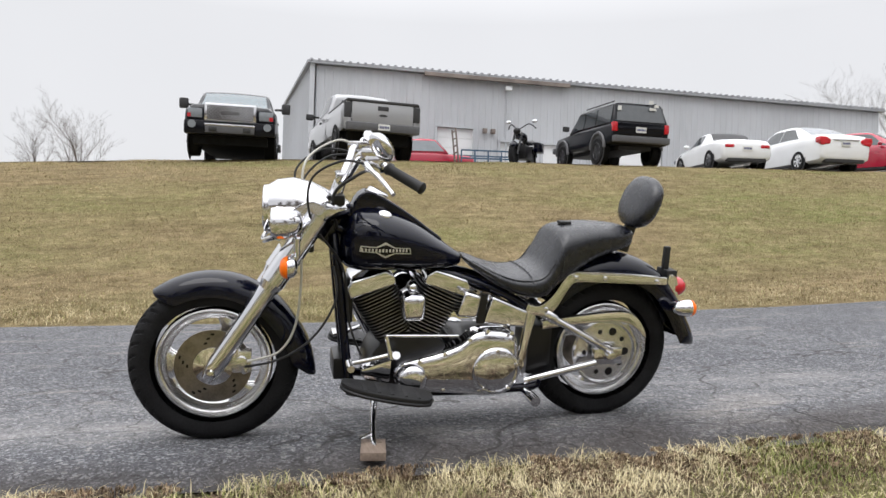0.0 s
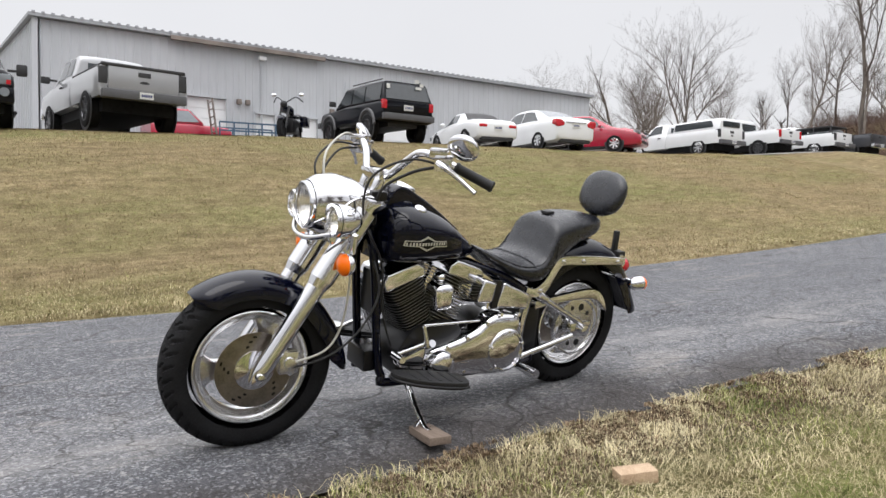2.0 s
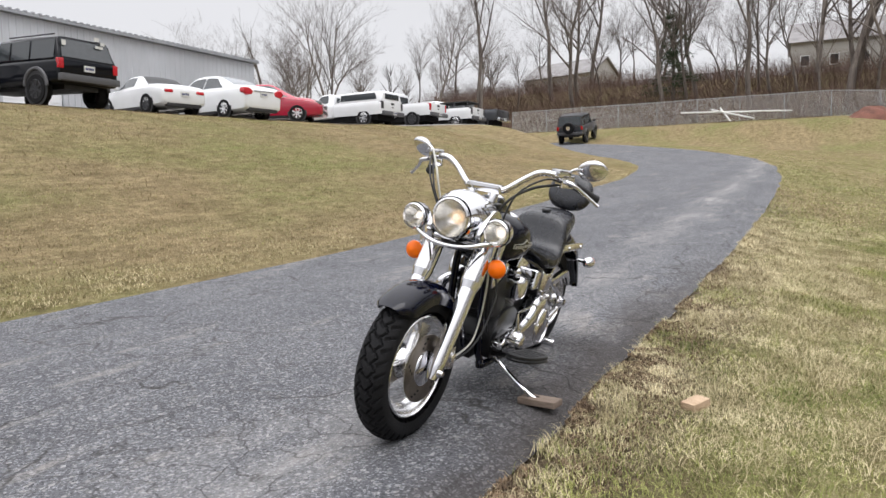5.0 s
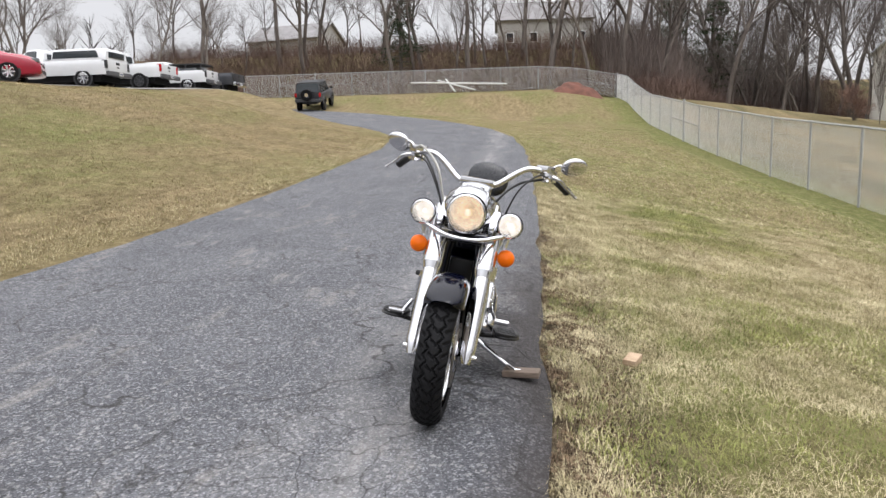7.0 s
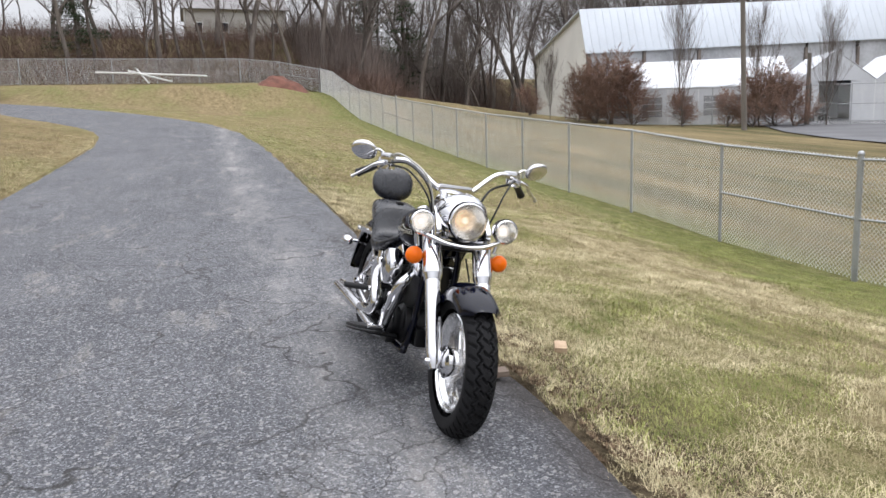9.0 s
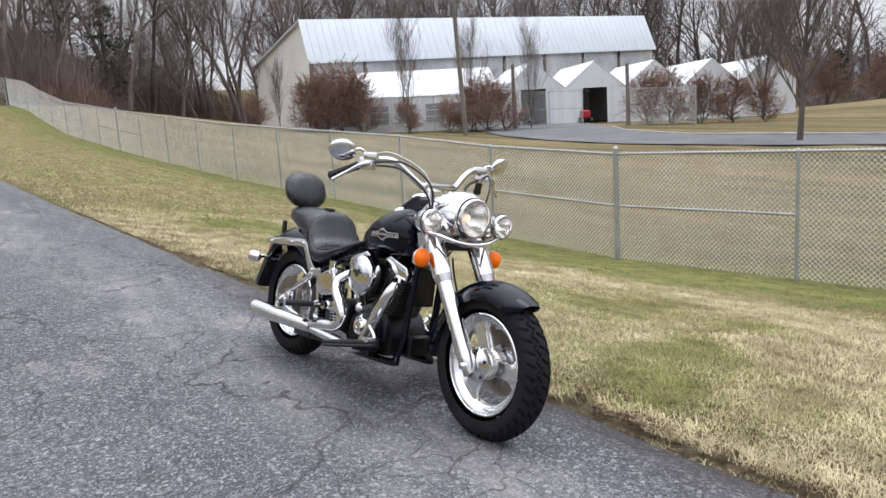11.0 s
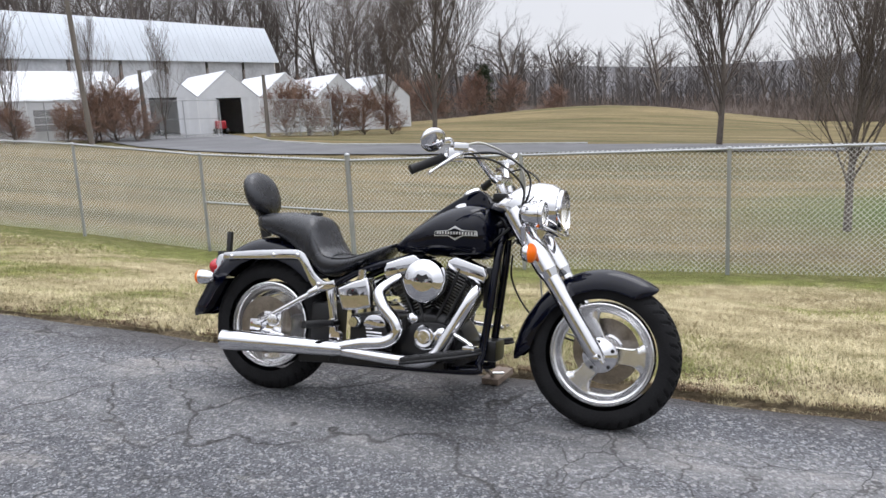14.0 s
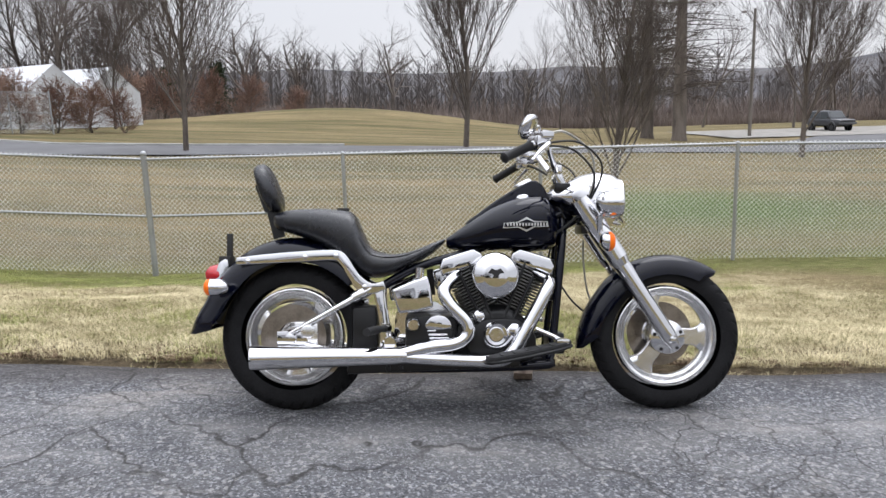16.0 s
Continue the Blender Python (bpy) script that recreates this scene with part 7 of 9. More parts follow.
def pickup(name, label, x, y, heading, paint, L=5.8, W=2.0, H=1.9, lift=0.0, cap=False, big_front=False, tail_bar=False, cab_len=2.0, rim=None, dark_bumper=False, lamp_mat=None):
    ob = car_thing(name, label, "pickup truck", x, y, heading)
    w, z = W / 2, lift
    bed = 1.2 + z
    r = 0.4 + lift * 0.35
    nose, tail = L / 2, -L / 2
    cowl = nose - 1.28
    cab0 = cowl - cab_len
    hr = H + z
    sh_ = Shell([(cab0, 0.93 * w, 0.5 + z, bed, hr - 0.2, 0.72 * w), (cab0 + 0.05, 0.98 * w, 0.48 + z, bed + 0.01, hr - 0.07, 0.755 * w), (cab0 + 0.25, w, 0.47 + z, bed + 0.02, hr - 0.01, 0.76 * w), (cowl - 0.95, w, 0.47 + z, bed + 0.01, hr, 0.76 * w), (cowl - 0.62, w, 0.47 + z, bed, hr - 0.06, 0.77 * w), (cowl, w, 0.47 + z, bed - 0.02, bed + 0.07, 0.85 * w), (nose - 0.7, w, 0.47 + z, bed - 0.06, bed + 0.03, 0.84 * w), (nose - 0.15, 0.98 * w, 0.5 + z, bed - 0.12, bed - 0.03, 0.8 * w), (nose - 0.02, 0.93 * w, 0.54 + z, bed - 0.2, bed - 0.1, 0.76 * w), (nose, 0.9 * w, 0.58 + z, bed - 0.26, bed - 0.18, 0.72 * w)])
    part("cab", sh_.body(), paint, ob)
    split_x = cowl - 1.3 if cab_len > 1.7 else None
    for s in (1, -1):
        if split_x:
            part("side_window", sh_.side_pane(split_x + 0.05, cowl - 0.1, split_x + 0.05, cowl - 0.68, s), car_glass, ob)
            part("side_window", sh_.side_pane(cab0 + 0.14, split_x - 0.05, cab0 + 0.2, split_x - 0.05, s), car_glass, ob)
        else:
            part("side_window", sh_.side_pane(cab0 + 0.3, cowl - 0.1, cab0 + 0.34, cowl - 0.68, s), car_glass, ob)
    part("windscreen", sh_.end_pane(cowl - 0.02, cowl - 0.6), car_glass if not big_front else car_screen, ob)
    quad_part(ob, "rear_window", [(cab0 - 0.005, 0.6 * w, bed + 0.14), (cab0 - 0.005, -0.6 * w, bed + 0.14), (cab0 + 0.01, -0.58 * w, hr - 0.2), (cab0 + 0.01, 0.58 * w, hr - 0.2)], car_glass, 0.02)
    # bed: two flanks, floor and tailgate
    for s in (1, -1):
        g = Geo()
        rings = []
        for xx in (tail, tail + 0.04, tail + 0.5, (tail + cab0) / 2, cab0 - 0.03):
            e = 0.965 if xx < tail + 0.02 else 1.0
            rings.append([(xx, s * w * e * yy, zz) for yy, zz in ((0.8, 0.55 + z), (0.965, 0.53 + z), (0.99, 0.7 + z), (1.0, 0.95 + z), (0.985, bed - 0.06), (0.95, bed), (0.87, bed), (0.86, bed - 0.3))])
        g.rings(rings)
        part("bed_side", g, paint, ob)
        part("bed_rail", Geo().box((tail + 0.02, s * w * 0.91 - 0.05, bed - 0.005), (cab0 - 0.05, s * w * 0.91 + 0.05, bed + 0.035)), car_trim if tail_bar or cap else paint, ob, bevel=0.012)
    part("bed_floor", Geo().box((tail + 0.05, -w * 0.87, 0.72 + z), (cab0 - 0.03, w * 0.87, 0.78 + z)), car_trim, ob)
    if cap:
        for k in range(3):
            xx = tail + 0.3 + k * (cab0 - tail - 0.5) / 2
            part("rack_hoop", Geo().tube([(xx, -w * 0.88, bed), (xx, -w * 0.8, bed + 0.34), (xx, w * 0.8, bed + 0.34), (xx, w * 0.88, bed)], 0.03, 6), car_trim, ob)
        part("rack_cover", Geo().box((tail + 0.25, -w * 0.8, bed + 0.32), (cab0 - 0.1, w * 0.8, bed + 0.4)), car_trim, ob, bevel=0.03)
    tg = part("tailgate", Geo().box((tail - 0.025, -w * 0.79, 0.7 + z), (tail + 0.04, w * 0.79, bed + 0.015)), paint, ob, bevel=0.025)
    part("tailgate_handle", Geo().box((tail - 0.04, -0.14, bed - 0.18), (tail - 0.02, 0.14, bed - 0.07)), car_trim, tg, bevel=0.01)
    part("tailgate_badge", Geo().prism([(-0.12, bed - 0.31), (-0.05, bed - 0.33), (0.05, bed - 0.33), (0.12, bed - 0.31), (0.05, bed - 0.27), (-0.05, bed - 0.27)], tail - 0.034, tail - 0.02, "x"), car_trim, tg)
    if tail_bar:
        part("tailgate_cap", Geo().box((tail - 0.05, -w * 0.93, bed + 0.0), (tail + 0.1, w * 0.93, bed + 0.07)), car_trim, ob, bevel=0.02)
    part("rear_bumper", Geo().box((tail - 0.16, -w * 0.94, 0.48 + z), (tail + 0.08, w * 0.94, 0.69 + z)), car_grey_trim if tail_bar or dark_bumper else chrome, ob, bevel=0.04)
    number_plate(ob, tail - 0.17, 0.59 + z, -1)
    for s in (1, -1):
        lm = lamp_mat or red_lens
        part("tail_light", Geo().box((tail - 0.03, s * w * 0.885 - 0.085, 0.8 + z), (tail + 0.16, s * w * 0.885 + 0.1, bed - 0.02)), lm, ob, bevel=0.025)
        hl = part("headlight", Geo().box((nose - 0.2, s * w * 0.76 - 0.16, bed - 0.36), (nose + 0.02, s * w * 0.76 + 0.17, bed - 0.14)), car_clear, ob, bevel=0.03)
        part("side_marker", Geo().box((nose - 0.1, s * (w * 0.76 + 0.12) - 0.04, bed - 0.35), (nose + 0.026, s * (w * 0.76 + 0.12) + 0.04, bed - 0.26)), red_lens, hl, "red-orange marker")
        arm = part("door_mirror", Geo().box((cowl - 0.42, s * (w + 0.2) - 0.11, bed + 0.04), (cowl - 0.3, s * (w + 0.2) + 0.11, bed + (0.3 if big_front else 0.22))), car_trim, ob, bevel=0.04)
        part("mirror_arm", Geo().bar((cowl - 0.36, s * (w - 0.08), bed + 0.14), (cowl - 0.36, s * (w + 0.14), bed + 0.14), 0.06, 0.05), car_trim, arm)
        part("door_handle", Geo().box((cowl - 1.2, s * (w + 0.0) - 0.02, bed - 0.16), (cowl - 1.0, s * (w + 0.0) + 0.02, bed - 0.12)), car_trim, ob, bevel=0.008)
        for sx in (-1.0, 1.08):
            car_wheel(ob, sx * L * 0.305, s * (w - 0.06 + lift * 0.12), r, 0.3, rim or alloy)
    # chassis widened into a black block that fills the shaded gap underneath
    part("chassis", Geo().box((tail + 0.4, -w * 0.8, 0.26 + z * 0.7), (nose - 0.2, w * 0.8, 0.54 + z)), rubber, ob)
    part("front_bumper", Geo().box((nose - 0.1, -w * 0.97, 0.46 + z), (nose + 0.14, w * 0.97, 0.78 + z)), paint if big_front else chrome, ob, bevel=0.05)
    gt = bed + 0.0
    gr = part("grille", Geo().box((nose - 0.05, -w * 0.56, 0.76 + z), (nose + 0.06, w * 0.56, gt)), chrome, ob, bevel=0.05)
    g = Geo()
    g.box((nose + 0.05, -w * 0.49, 0.81 + z), (nose + 0.066, w * 0.49, gt - 0.06))
    part("grille_back", g, car_trim, gr)
    g = Geo()
    n, lim, gz0, gz1 = 13, w * 0.48, 0.82 + z, gt - 0.07
    dy = gz1 - gz0
    for k in range(-10, n + 10):
        y0 = -lim + 2 * lim * k / n
        for d in (-dy, dy):
            t0, t1 = 0.0, 1.0
            if d > 0:
                t0, t1 = max(0, (-lim - y0) / d), min(1, (lim - y0) / d)
            else:
                t0, t1 = max(0, (lim - y0) / d), min(1, (-lim - y0) / d)
            if t1 - t0 > 0.02:
                g.bar((nose + 0.07, y0 + d * t0, gz0 + dy * t0), (nose + 0.07, y0 + d * t1, gz0 + dy * t1), 0.014, 0.012, (1, 0, 0))
    part("grille_mesh", g, chrome, gr)
    if big_front:
        part("grille_badge", Geo().box((nose + 0.07, -0.2, (gz0 + gz1) / 2 - 0.04), (nose + 0.09, 0.2, (gz0 + gz1) / 2 + 0.04)), car_grey_trim, gr, bevel=0.01)
        fb = part("bumper_insert", Geo().box((nose + 0.1, -0.55, 0.5 + z), (nose + 0.16, 0.55, 0.68 + z)), car_grey_trim, ob, bevel=0.02)
        part("insert_strip", Geo().box((nose + 0.13, -0.56, 0.66 + z), (nose + 0.17, 0.56, 0.71 + z)), chrome, fb, bevel=0.01)
        for s in (1, -1):
            part("tow_hook", Geo().box((nose + 0.14, s * 0.38 - 0.09, 0.54 + z), (nose + 0.19, s * 0.38 + 0.09, 0.64 + z)), car_trim, fb, bevel=0.02)
            part("fog_light", Geo().lathe([(0.0, 0.09), (0.05, 0.09), (0.05, 0.0)], (nose + 0.11, s * w * 0.8, 0.68 + z), (1, 0, 0), 16), car_clear, ob)
            part("step_bar", Geo().tube([(cab0 + 0.1, s * (w + 0.05), 0.4 + z), (cowl - 0.1, s * (w + 0.05), 0.4 + z)], 0.045, 8), car_trim, ob)
    return ob


def box_suv(name, label, x, y, heading, paint, L=4.2, W=1.76, H=1.72, lift=0.15, spare=False, soft=False):
    ob = car_thing(name, label, "suv", x, y, heading)
    w, z = W / 2, lift
    belt = 1.05 + z
    part("body", hull([(-L / 2, 0.5 + z, belt - 0.02, w * 0.94, w * 0.93), (-L / 2 + 0.06, 0.45 + z, belt, w * 0.98, w * 0.96), (0, 0.42 + z, belt, w, w * 0.96), (L / 2 - 1.4, 0.42 + z, belt - 0.02, w, w * 0.94), (L / 2 - 0.15, 0.44 + z, belt - 0.08, w * 0.96, w * 0.88), (L / 2, 0.5 + z, belt - 0.16, w * 0.9, w * 0.84)], 9), paint, ob)
    cabin(ob, car_trim if soft else paint, car_glass, L / 2 - 1.25, -L / 2 + 0.02, belt - 0.04, H + z, w * 0.94, w * 0.82, 0.5, 0.2, (-L / 2 + 1.15, -L / 2 + 1.95))
    for s in (1, -1):
        for sx in (-1, 1):
            car_wheel(ob, sx * L * 0.3, s * (w - 0.03), 0.37, 0.25, alloy_dark)
            part("wheel_flare", Geo().tube([(sx * L * 0.3 + 0.44 * math.cos(t), s * (w + 0.0), 0.42 + z * 0.4 + 0.44 * math.sin(t)) for t in (radians(180 * q / 12) for q in range(13))], 0.045, 6), car_grey_trim, ob)
        part("tail_light", Geo().box((-L / 2 - 0.02, s * w * 0.88 - 0.07, 0.8 + z), (-L / 2 + 0.1, s * w * 0.88 + 0.07, belt - 0.0)), red_lens, ob, bevel=0.015)
        part("door_mirror", Geo().box((L / 2 - 1.35, s * (w + 0.1) - 0.1, belt + 0.02), (L / 2 - 1.25, s * (w + 0.1) + 0.1, belt + 0.18)), car_trim, ob, bevel=0.03)
        part("roof_rail", Geo().tube([(-L / 2 + 0.4, s * w * 0.72, H + z + 0.05), (L / 2 - 2.0, s * w * 0.72, H + z + 0.05)], 0.018, 8), car_trim, ob)
    part("rear_bumper", Geo().box((-L / 2 - 0.12, -w * 0.95, 0.5 + z), (-L / 2 + 0.06, w * 0.95, 0.68 + z)), car_grey_trim, ob, bevel=0.03)
    part("front_bumper", Geo().box((L / 2 - 0.06, -w * 0.95, 0.5 + z), (L / 2 + 0.12, w * 0.95, 0.68 + z)), car_grey_trim, ob, bevel=0.03)
    part("chassis", Geo().box((-L / 2 + 0.3, -w * 0.55, 0.36 + z * 0.6), (L / 2 - 0.4, w * 0.55, 0.5 + z)), car_trim, ob)
    part("grille", Geo().box((L / 2 - 0.02, -w * 0.5, 0.72 + z), (L / 2 + 0.02, w * 0.5, belt - 0.2)), car_trim, ob)
    if spare:
        sp = part("spare_wheel", Geo().lathe([(-0.24, 0.14), (-0.24, 0.36), (-0.2, 0.39), (-0.06, 0.39), (-0.02, 0.36), (-0.02, 0.14)], (-L / 2, 0.05, 0.95 + z), (1, 0, 0), 32, True), rubber, ob)
        part("spare_rim", Geo().lathe([(-0.22, 0.15), (-0.23, 0.1), (-0.2, 0.0)], (-L / 2, 0.05, 0.95 + z), (1, 0, 0), 24), alloy, sp)
    else:
        number_plate(ob, -L / 2 - 0.02, 0.86 + z, -1)
    return ob


pickup("pickup_truck", "lifted black pickup with chrome mesh grille and tow mirrors", -1.5, 17.6, -91, car_black, L=6.0, W=2.1, H=1.74, lift=-0.02, big_front=True, rim=alloy_dark)
pickup("pickup_truck", "silver pickup with black bed rails and dark tail lights", 1.78, 17.9, 96, car_silver, L=5.7, W=2.0, H=1.83, lift=0.1, tail_bar=True, rim=alloy_dark, lamp_mat=car_trim)
jeep = box_suv("suv", "lifted black boxy suv with stickers on its rear glass", 9.2, 17.2, 90, car_black, H=1.62, lift=0.06)
g = Geo()
for u, v, a, b in ((0.35, 1.72, 0.07, 0.05), (0.5, 1.62, 0.06, 0.04), (0.38, 1.52, 0.1, 0.035), (-0.62, 1.5, 0.05, 0.06)):
    g.box((-2.1 - 0.0 + (v - 1.23) * 0.27, -u - a, v - b), (-2.08 + (v - 1.23) * 0.27, -u + a, v + b))
part("stickers", g, plate_paint, jeep)
sedan("roadster", "small white roadster with black rear screen and dark wheels", 13.6, 18.0, 80, car_white, L=3.95, W=1.67, H=1.24, coupe=True, rim=alloy_dark)
sedan("sedan", "white four-door sedan with large red tail lights", 16.5, 17.9, 84, car_white, L=4.8, W=1.8, H=1.49)
sedan("sedan", "red compact sedan facing the driveway", 19.2, 17.9, -62, car_red, L=4.54, W=1.76, H=1.46)
topped = pickup("pickup_truck", "white regular-cab pickup with a white bed topper", 29.3, 21.2, 88, car_white, L=5.9, W=2.0, H=1.78, cab_len=1.5, dark_bumper=True, lamp_mat=car_trim)
part("bed_topper", hull([(-2.93, 1.17, 1.62, 0.9, 0.74), (-2.85, 1.17, 1.72, 0.93, 0.76), (-1.6, 1.17, 1.76, 0.94, 0.77), (-0.25, 1.17, 1.74, 0.93, 0.76)], 9), car_white, topped)
for q in (1, -1):
    part("topper_window", Geo().prism([(-2.6, 1.3), (-0.3, 1.3), (-0.4, 1.62), (-2.5, 1.62)], q * 0.86, q * 0.925), car_glass, topped, bevel=0.02)
part("rear_window", Geo().box((-2.96, -0.62, 1.3), (-2.9, 0.62, 1.58)), car_glass, topped, bevel=0.02)
pickup("pickup_truck", "white crew-cab pickup with large red tail lights", 33.7, 20.9, 90, car_white, L=5.9, W=2.05, H=1.95, lift=0.08, cab_len=2.3, dark_bumper=True, rim=alloy_dark)
pickup("pickup_truck", "older white pickup with a black rack over its bed", 37.5, 20.0, 90, car_white, L=5.6, W=1.95, H=1.75, cap=True, dark_bumper=True, lamp_mat=car_trim)
pickup("pickup_truck", "dark grey pickup at the end of the row", 40.5, 19.6, 90, car_grey, L=5.6, W=1.95, H=1.8, rim=alloy_dark, lamp_mat=car_trim)
box_suv("suv", "dark grey off-road suv with soft top and spare wheel", 46.3, 13.6, 2, car_grey, L=4.0, W=1.85, H=1.75, lift=0.15, spare=True, soft=True)
# far cars on the west apron
sedan("sedan", "white sedan parked far off beyond the trees", -52, -62, 20, car_white)
box_suv("suv", "dark suv parked far off beyond the trees", -37, -66, 100, car_grey, L=4.6, W=1.85, H=1.75)

# red pickup cab, utility trailer, second motorcycle by the warehouse
rc = car_thing("pickup_truck", "small red pickup cab behind the silver pickup", "pickup truck", 4.95, 23.6, 0)
part("body", hull([(-1.0, 0.5, 1.05, 0.8, 0.78), (0.3, 0.45, 1.05, 0.82, 0.8), (1.6, 0.5, 0.95, 0.8, 0.74), (1.75, 0.55, 0.85, 0.72, 0.68)], 7), car_red, rc)
cabin(rc, car_red, car_clear, 0.75, -0.75, 1.02, 1.55, 0.78, 0.66, 0.45, 0.15, ())
for sx in (-0.8, 1.1):
    for s in (1, -1):
        car_wheel(rc, sx, s * 0.76, 0.32, 0.2, alloy)
blue_steel = material("blue_painted_steel", (0.05, 0.1, 0.16), 0.5, 0.2, var=0.15)
tr = car_thing("utility_trailer", "low blue steel utility trailer with rails", "trailer", 7.2, 22.6, 2)
part("deck", Geo().box((-1.3, -0.75, 0.45), (1.2, 0.75, 0.53)), pole_wood, tr)
for k in range(6):
    for s in (1, -1):
        part("stake", Geo().bar((-1.3 + 0.5 * k, s * 0.75, 0.45), (-1.3 + 0.5 * k, s * 0.75, 1.0), 0.04, 0.04, (0, 1, 0)), blue_steel, tr)
for s in (1, -1):
    for zz in (0.72, 1.0):
        part("rail", Geo().bar((-1.3, s * 0.75, zz), (1.2, s * 0.75, zz), 0.05, 0.05), blue_steel, tr)
    part("wheel", Geo().lathe([(-0.08, 0.15), (-0.08, 0.3), (0.08, 0.3), (0.08, 0.15)], (0, s * 0.85, 0.3), seg=20, closed=True), rubber, tr)
for y in (-0.55, -0.1):
    part("ramp_rail", Geo().bar((-1.33, y, 0.5), (-1.46, y, 1.8), 0.05, 0.05, (0, 1, 0)), metal_trim, tr)
for k in range(5):
    part("ramp_rung", Geo().bar((-1.35 - 0.025 * k, -0.55, 0.7 + 0.25 * k), (-1.35 - 0.025 * k, -0.1, 0.7 + 0.25 * k), 0.04, 0.03), metal_trim, tr)
mb = car_thing("parked_motorcycle", "black touring motorcycle parked by the warehouse", "motorcycle", 7.0, 18.4, 232)
mb.matrix_basis = mb.matrix_basis @ Matrix.Scale(1.12, 4)
for x in (-0.75, 0.78):
    wl = part("wheel", Geo().lathe([(-0.06, 0.2), (-0.06, 0.27), (0, 0.32), (0.06, 0.27), (0.06, 0.2)], (x, 0, 0.32), seg=28, closed=True), rubber, mb)
    part("rim", Geo().lathe([(-0.02, 0.02), (-0.03, 0.2), (0.03, 0.2), (0.02, 0.02)], (x, 0, 0.32), seg=24, closed=True), alloy_dark, wl)
part("engine", Geo().box((-0.3, -0.18, 0.25), (0.3, 0.18, 0.65)), satin_black, mb, bevel=0.06)
part("tank", loft([(-0.2, 0, 0.82, 0.06, 0.04), (0.05, 0, 0.88, 0.14, 0.1), (0.3, 0, 0.88, 0.15, 0.11), (0.4, 0, 0.87, 0.08, 0.07)], 20, 2.4), gloss_black, mb)
part("seat", loft([(-0.95, 0, 0.82, 0.1, 0.06), (-0.6, 0, 0.8, 0.16, 0.07), (-0.3, 0, 0.74, 0.14, 0.06), (-0.12, 0, 0.78, 0.06, 0.04)], 20, 2.6), leather, mb)
part("fender", fender_geo(-0.75, 0.32, ((30, 0.38), (90, 0.39), (165, 0.4)), 0.09, 0.1, n=14, m=8), gloss_black, mb, thick=0.006)
part("fender", fender_geo(0.78, 0.32, ((40, 0.36), (100, 0.36), (170, 0.37)), 0.08, 0.09, n=14, m=8), gloss_black, mb, thick=0.006)
for s in (1, -1):
    part("fork_leg", Geo().tube([(0.78, s * 0.1, 0.32), (0.42, s * 0.1, 0.95)], 0.03, 10), satin_black, mb)
    part("saddlebag", Geo().box((-0.95, s * 0.24 - 0.09, 0.5), (-0.45, s * 0.24 + 0.09, 0.8)), gloss_black, mb, bevel=0.05)
    part("mirror", Geo().ball((0.2, s * 0.38, 1.28), (0.03, 0.08, 0.05), 12, 8), chrome, mb)
hbm = part("handlebar", Geo().tube([(0.1, -0.4, 1.1), (0.3, -0.25, 1.2), (0.42, 0, 1.05), (0.3, 0.25, 1.2), (0.1, 0.4, 1.1)], 0.016, 8, 5), satin_black, mb)
part("headlamp", Geo().ball((0.55, 0, 0.98), (0.09, 0.1, 0.1)), satin_black, mb)

# ---- bare trees ----
bark = material("grey_brown_bark", (0.085, 0.072, 0.064), 0.95, 0, col2=(0.2, 0.172, 0.15), scale=2.5, fine=24, stretch=(1, 1, 0.25), bump=1.0, spec=0.15, each=0.25)
twig_mat = material("twig_bark", (0.1, 0.083, 0.075), 0.95, 0, col2=(0.2, 0.172, 0.155), scale=1.5, fine=12, spec=0.1, each=0.3)
red_twig = material("reddish_twigs", (0.18, 0.112, 0.088), 0.95, 0, col2=(0.36, 0.245, 0.19), scale=0.8, fine=6, spec=0.1, each=0.3)
needle = material("dark_conifer_needles", (0.018, 0.03, 0.016), 0.9, 0, col2=(0.05, 0.065, 0.035), scale=1.5, fine=10, spec=0.15, each=0.2)


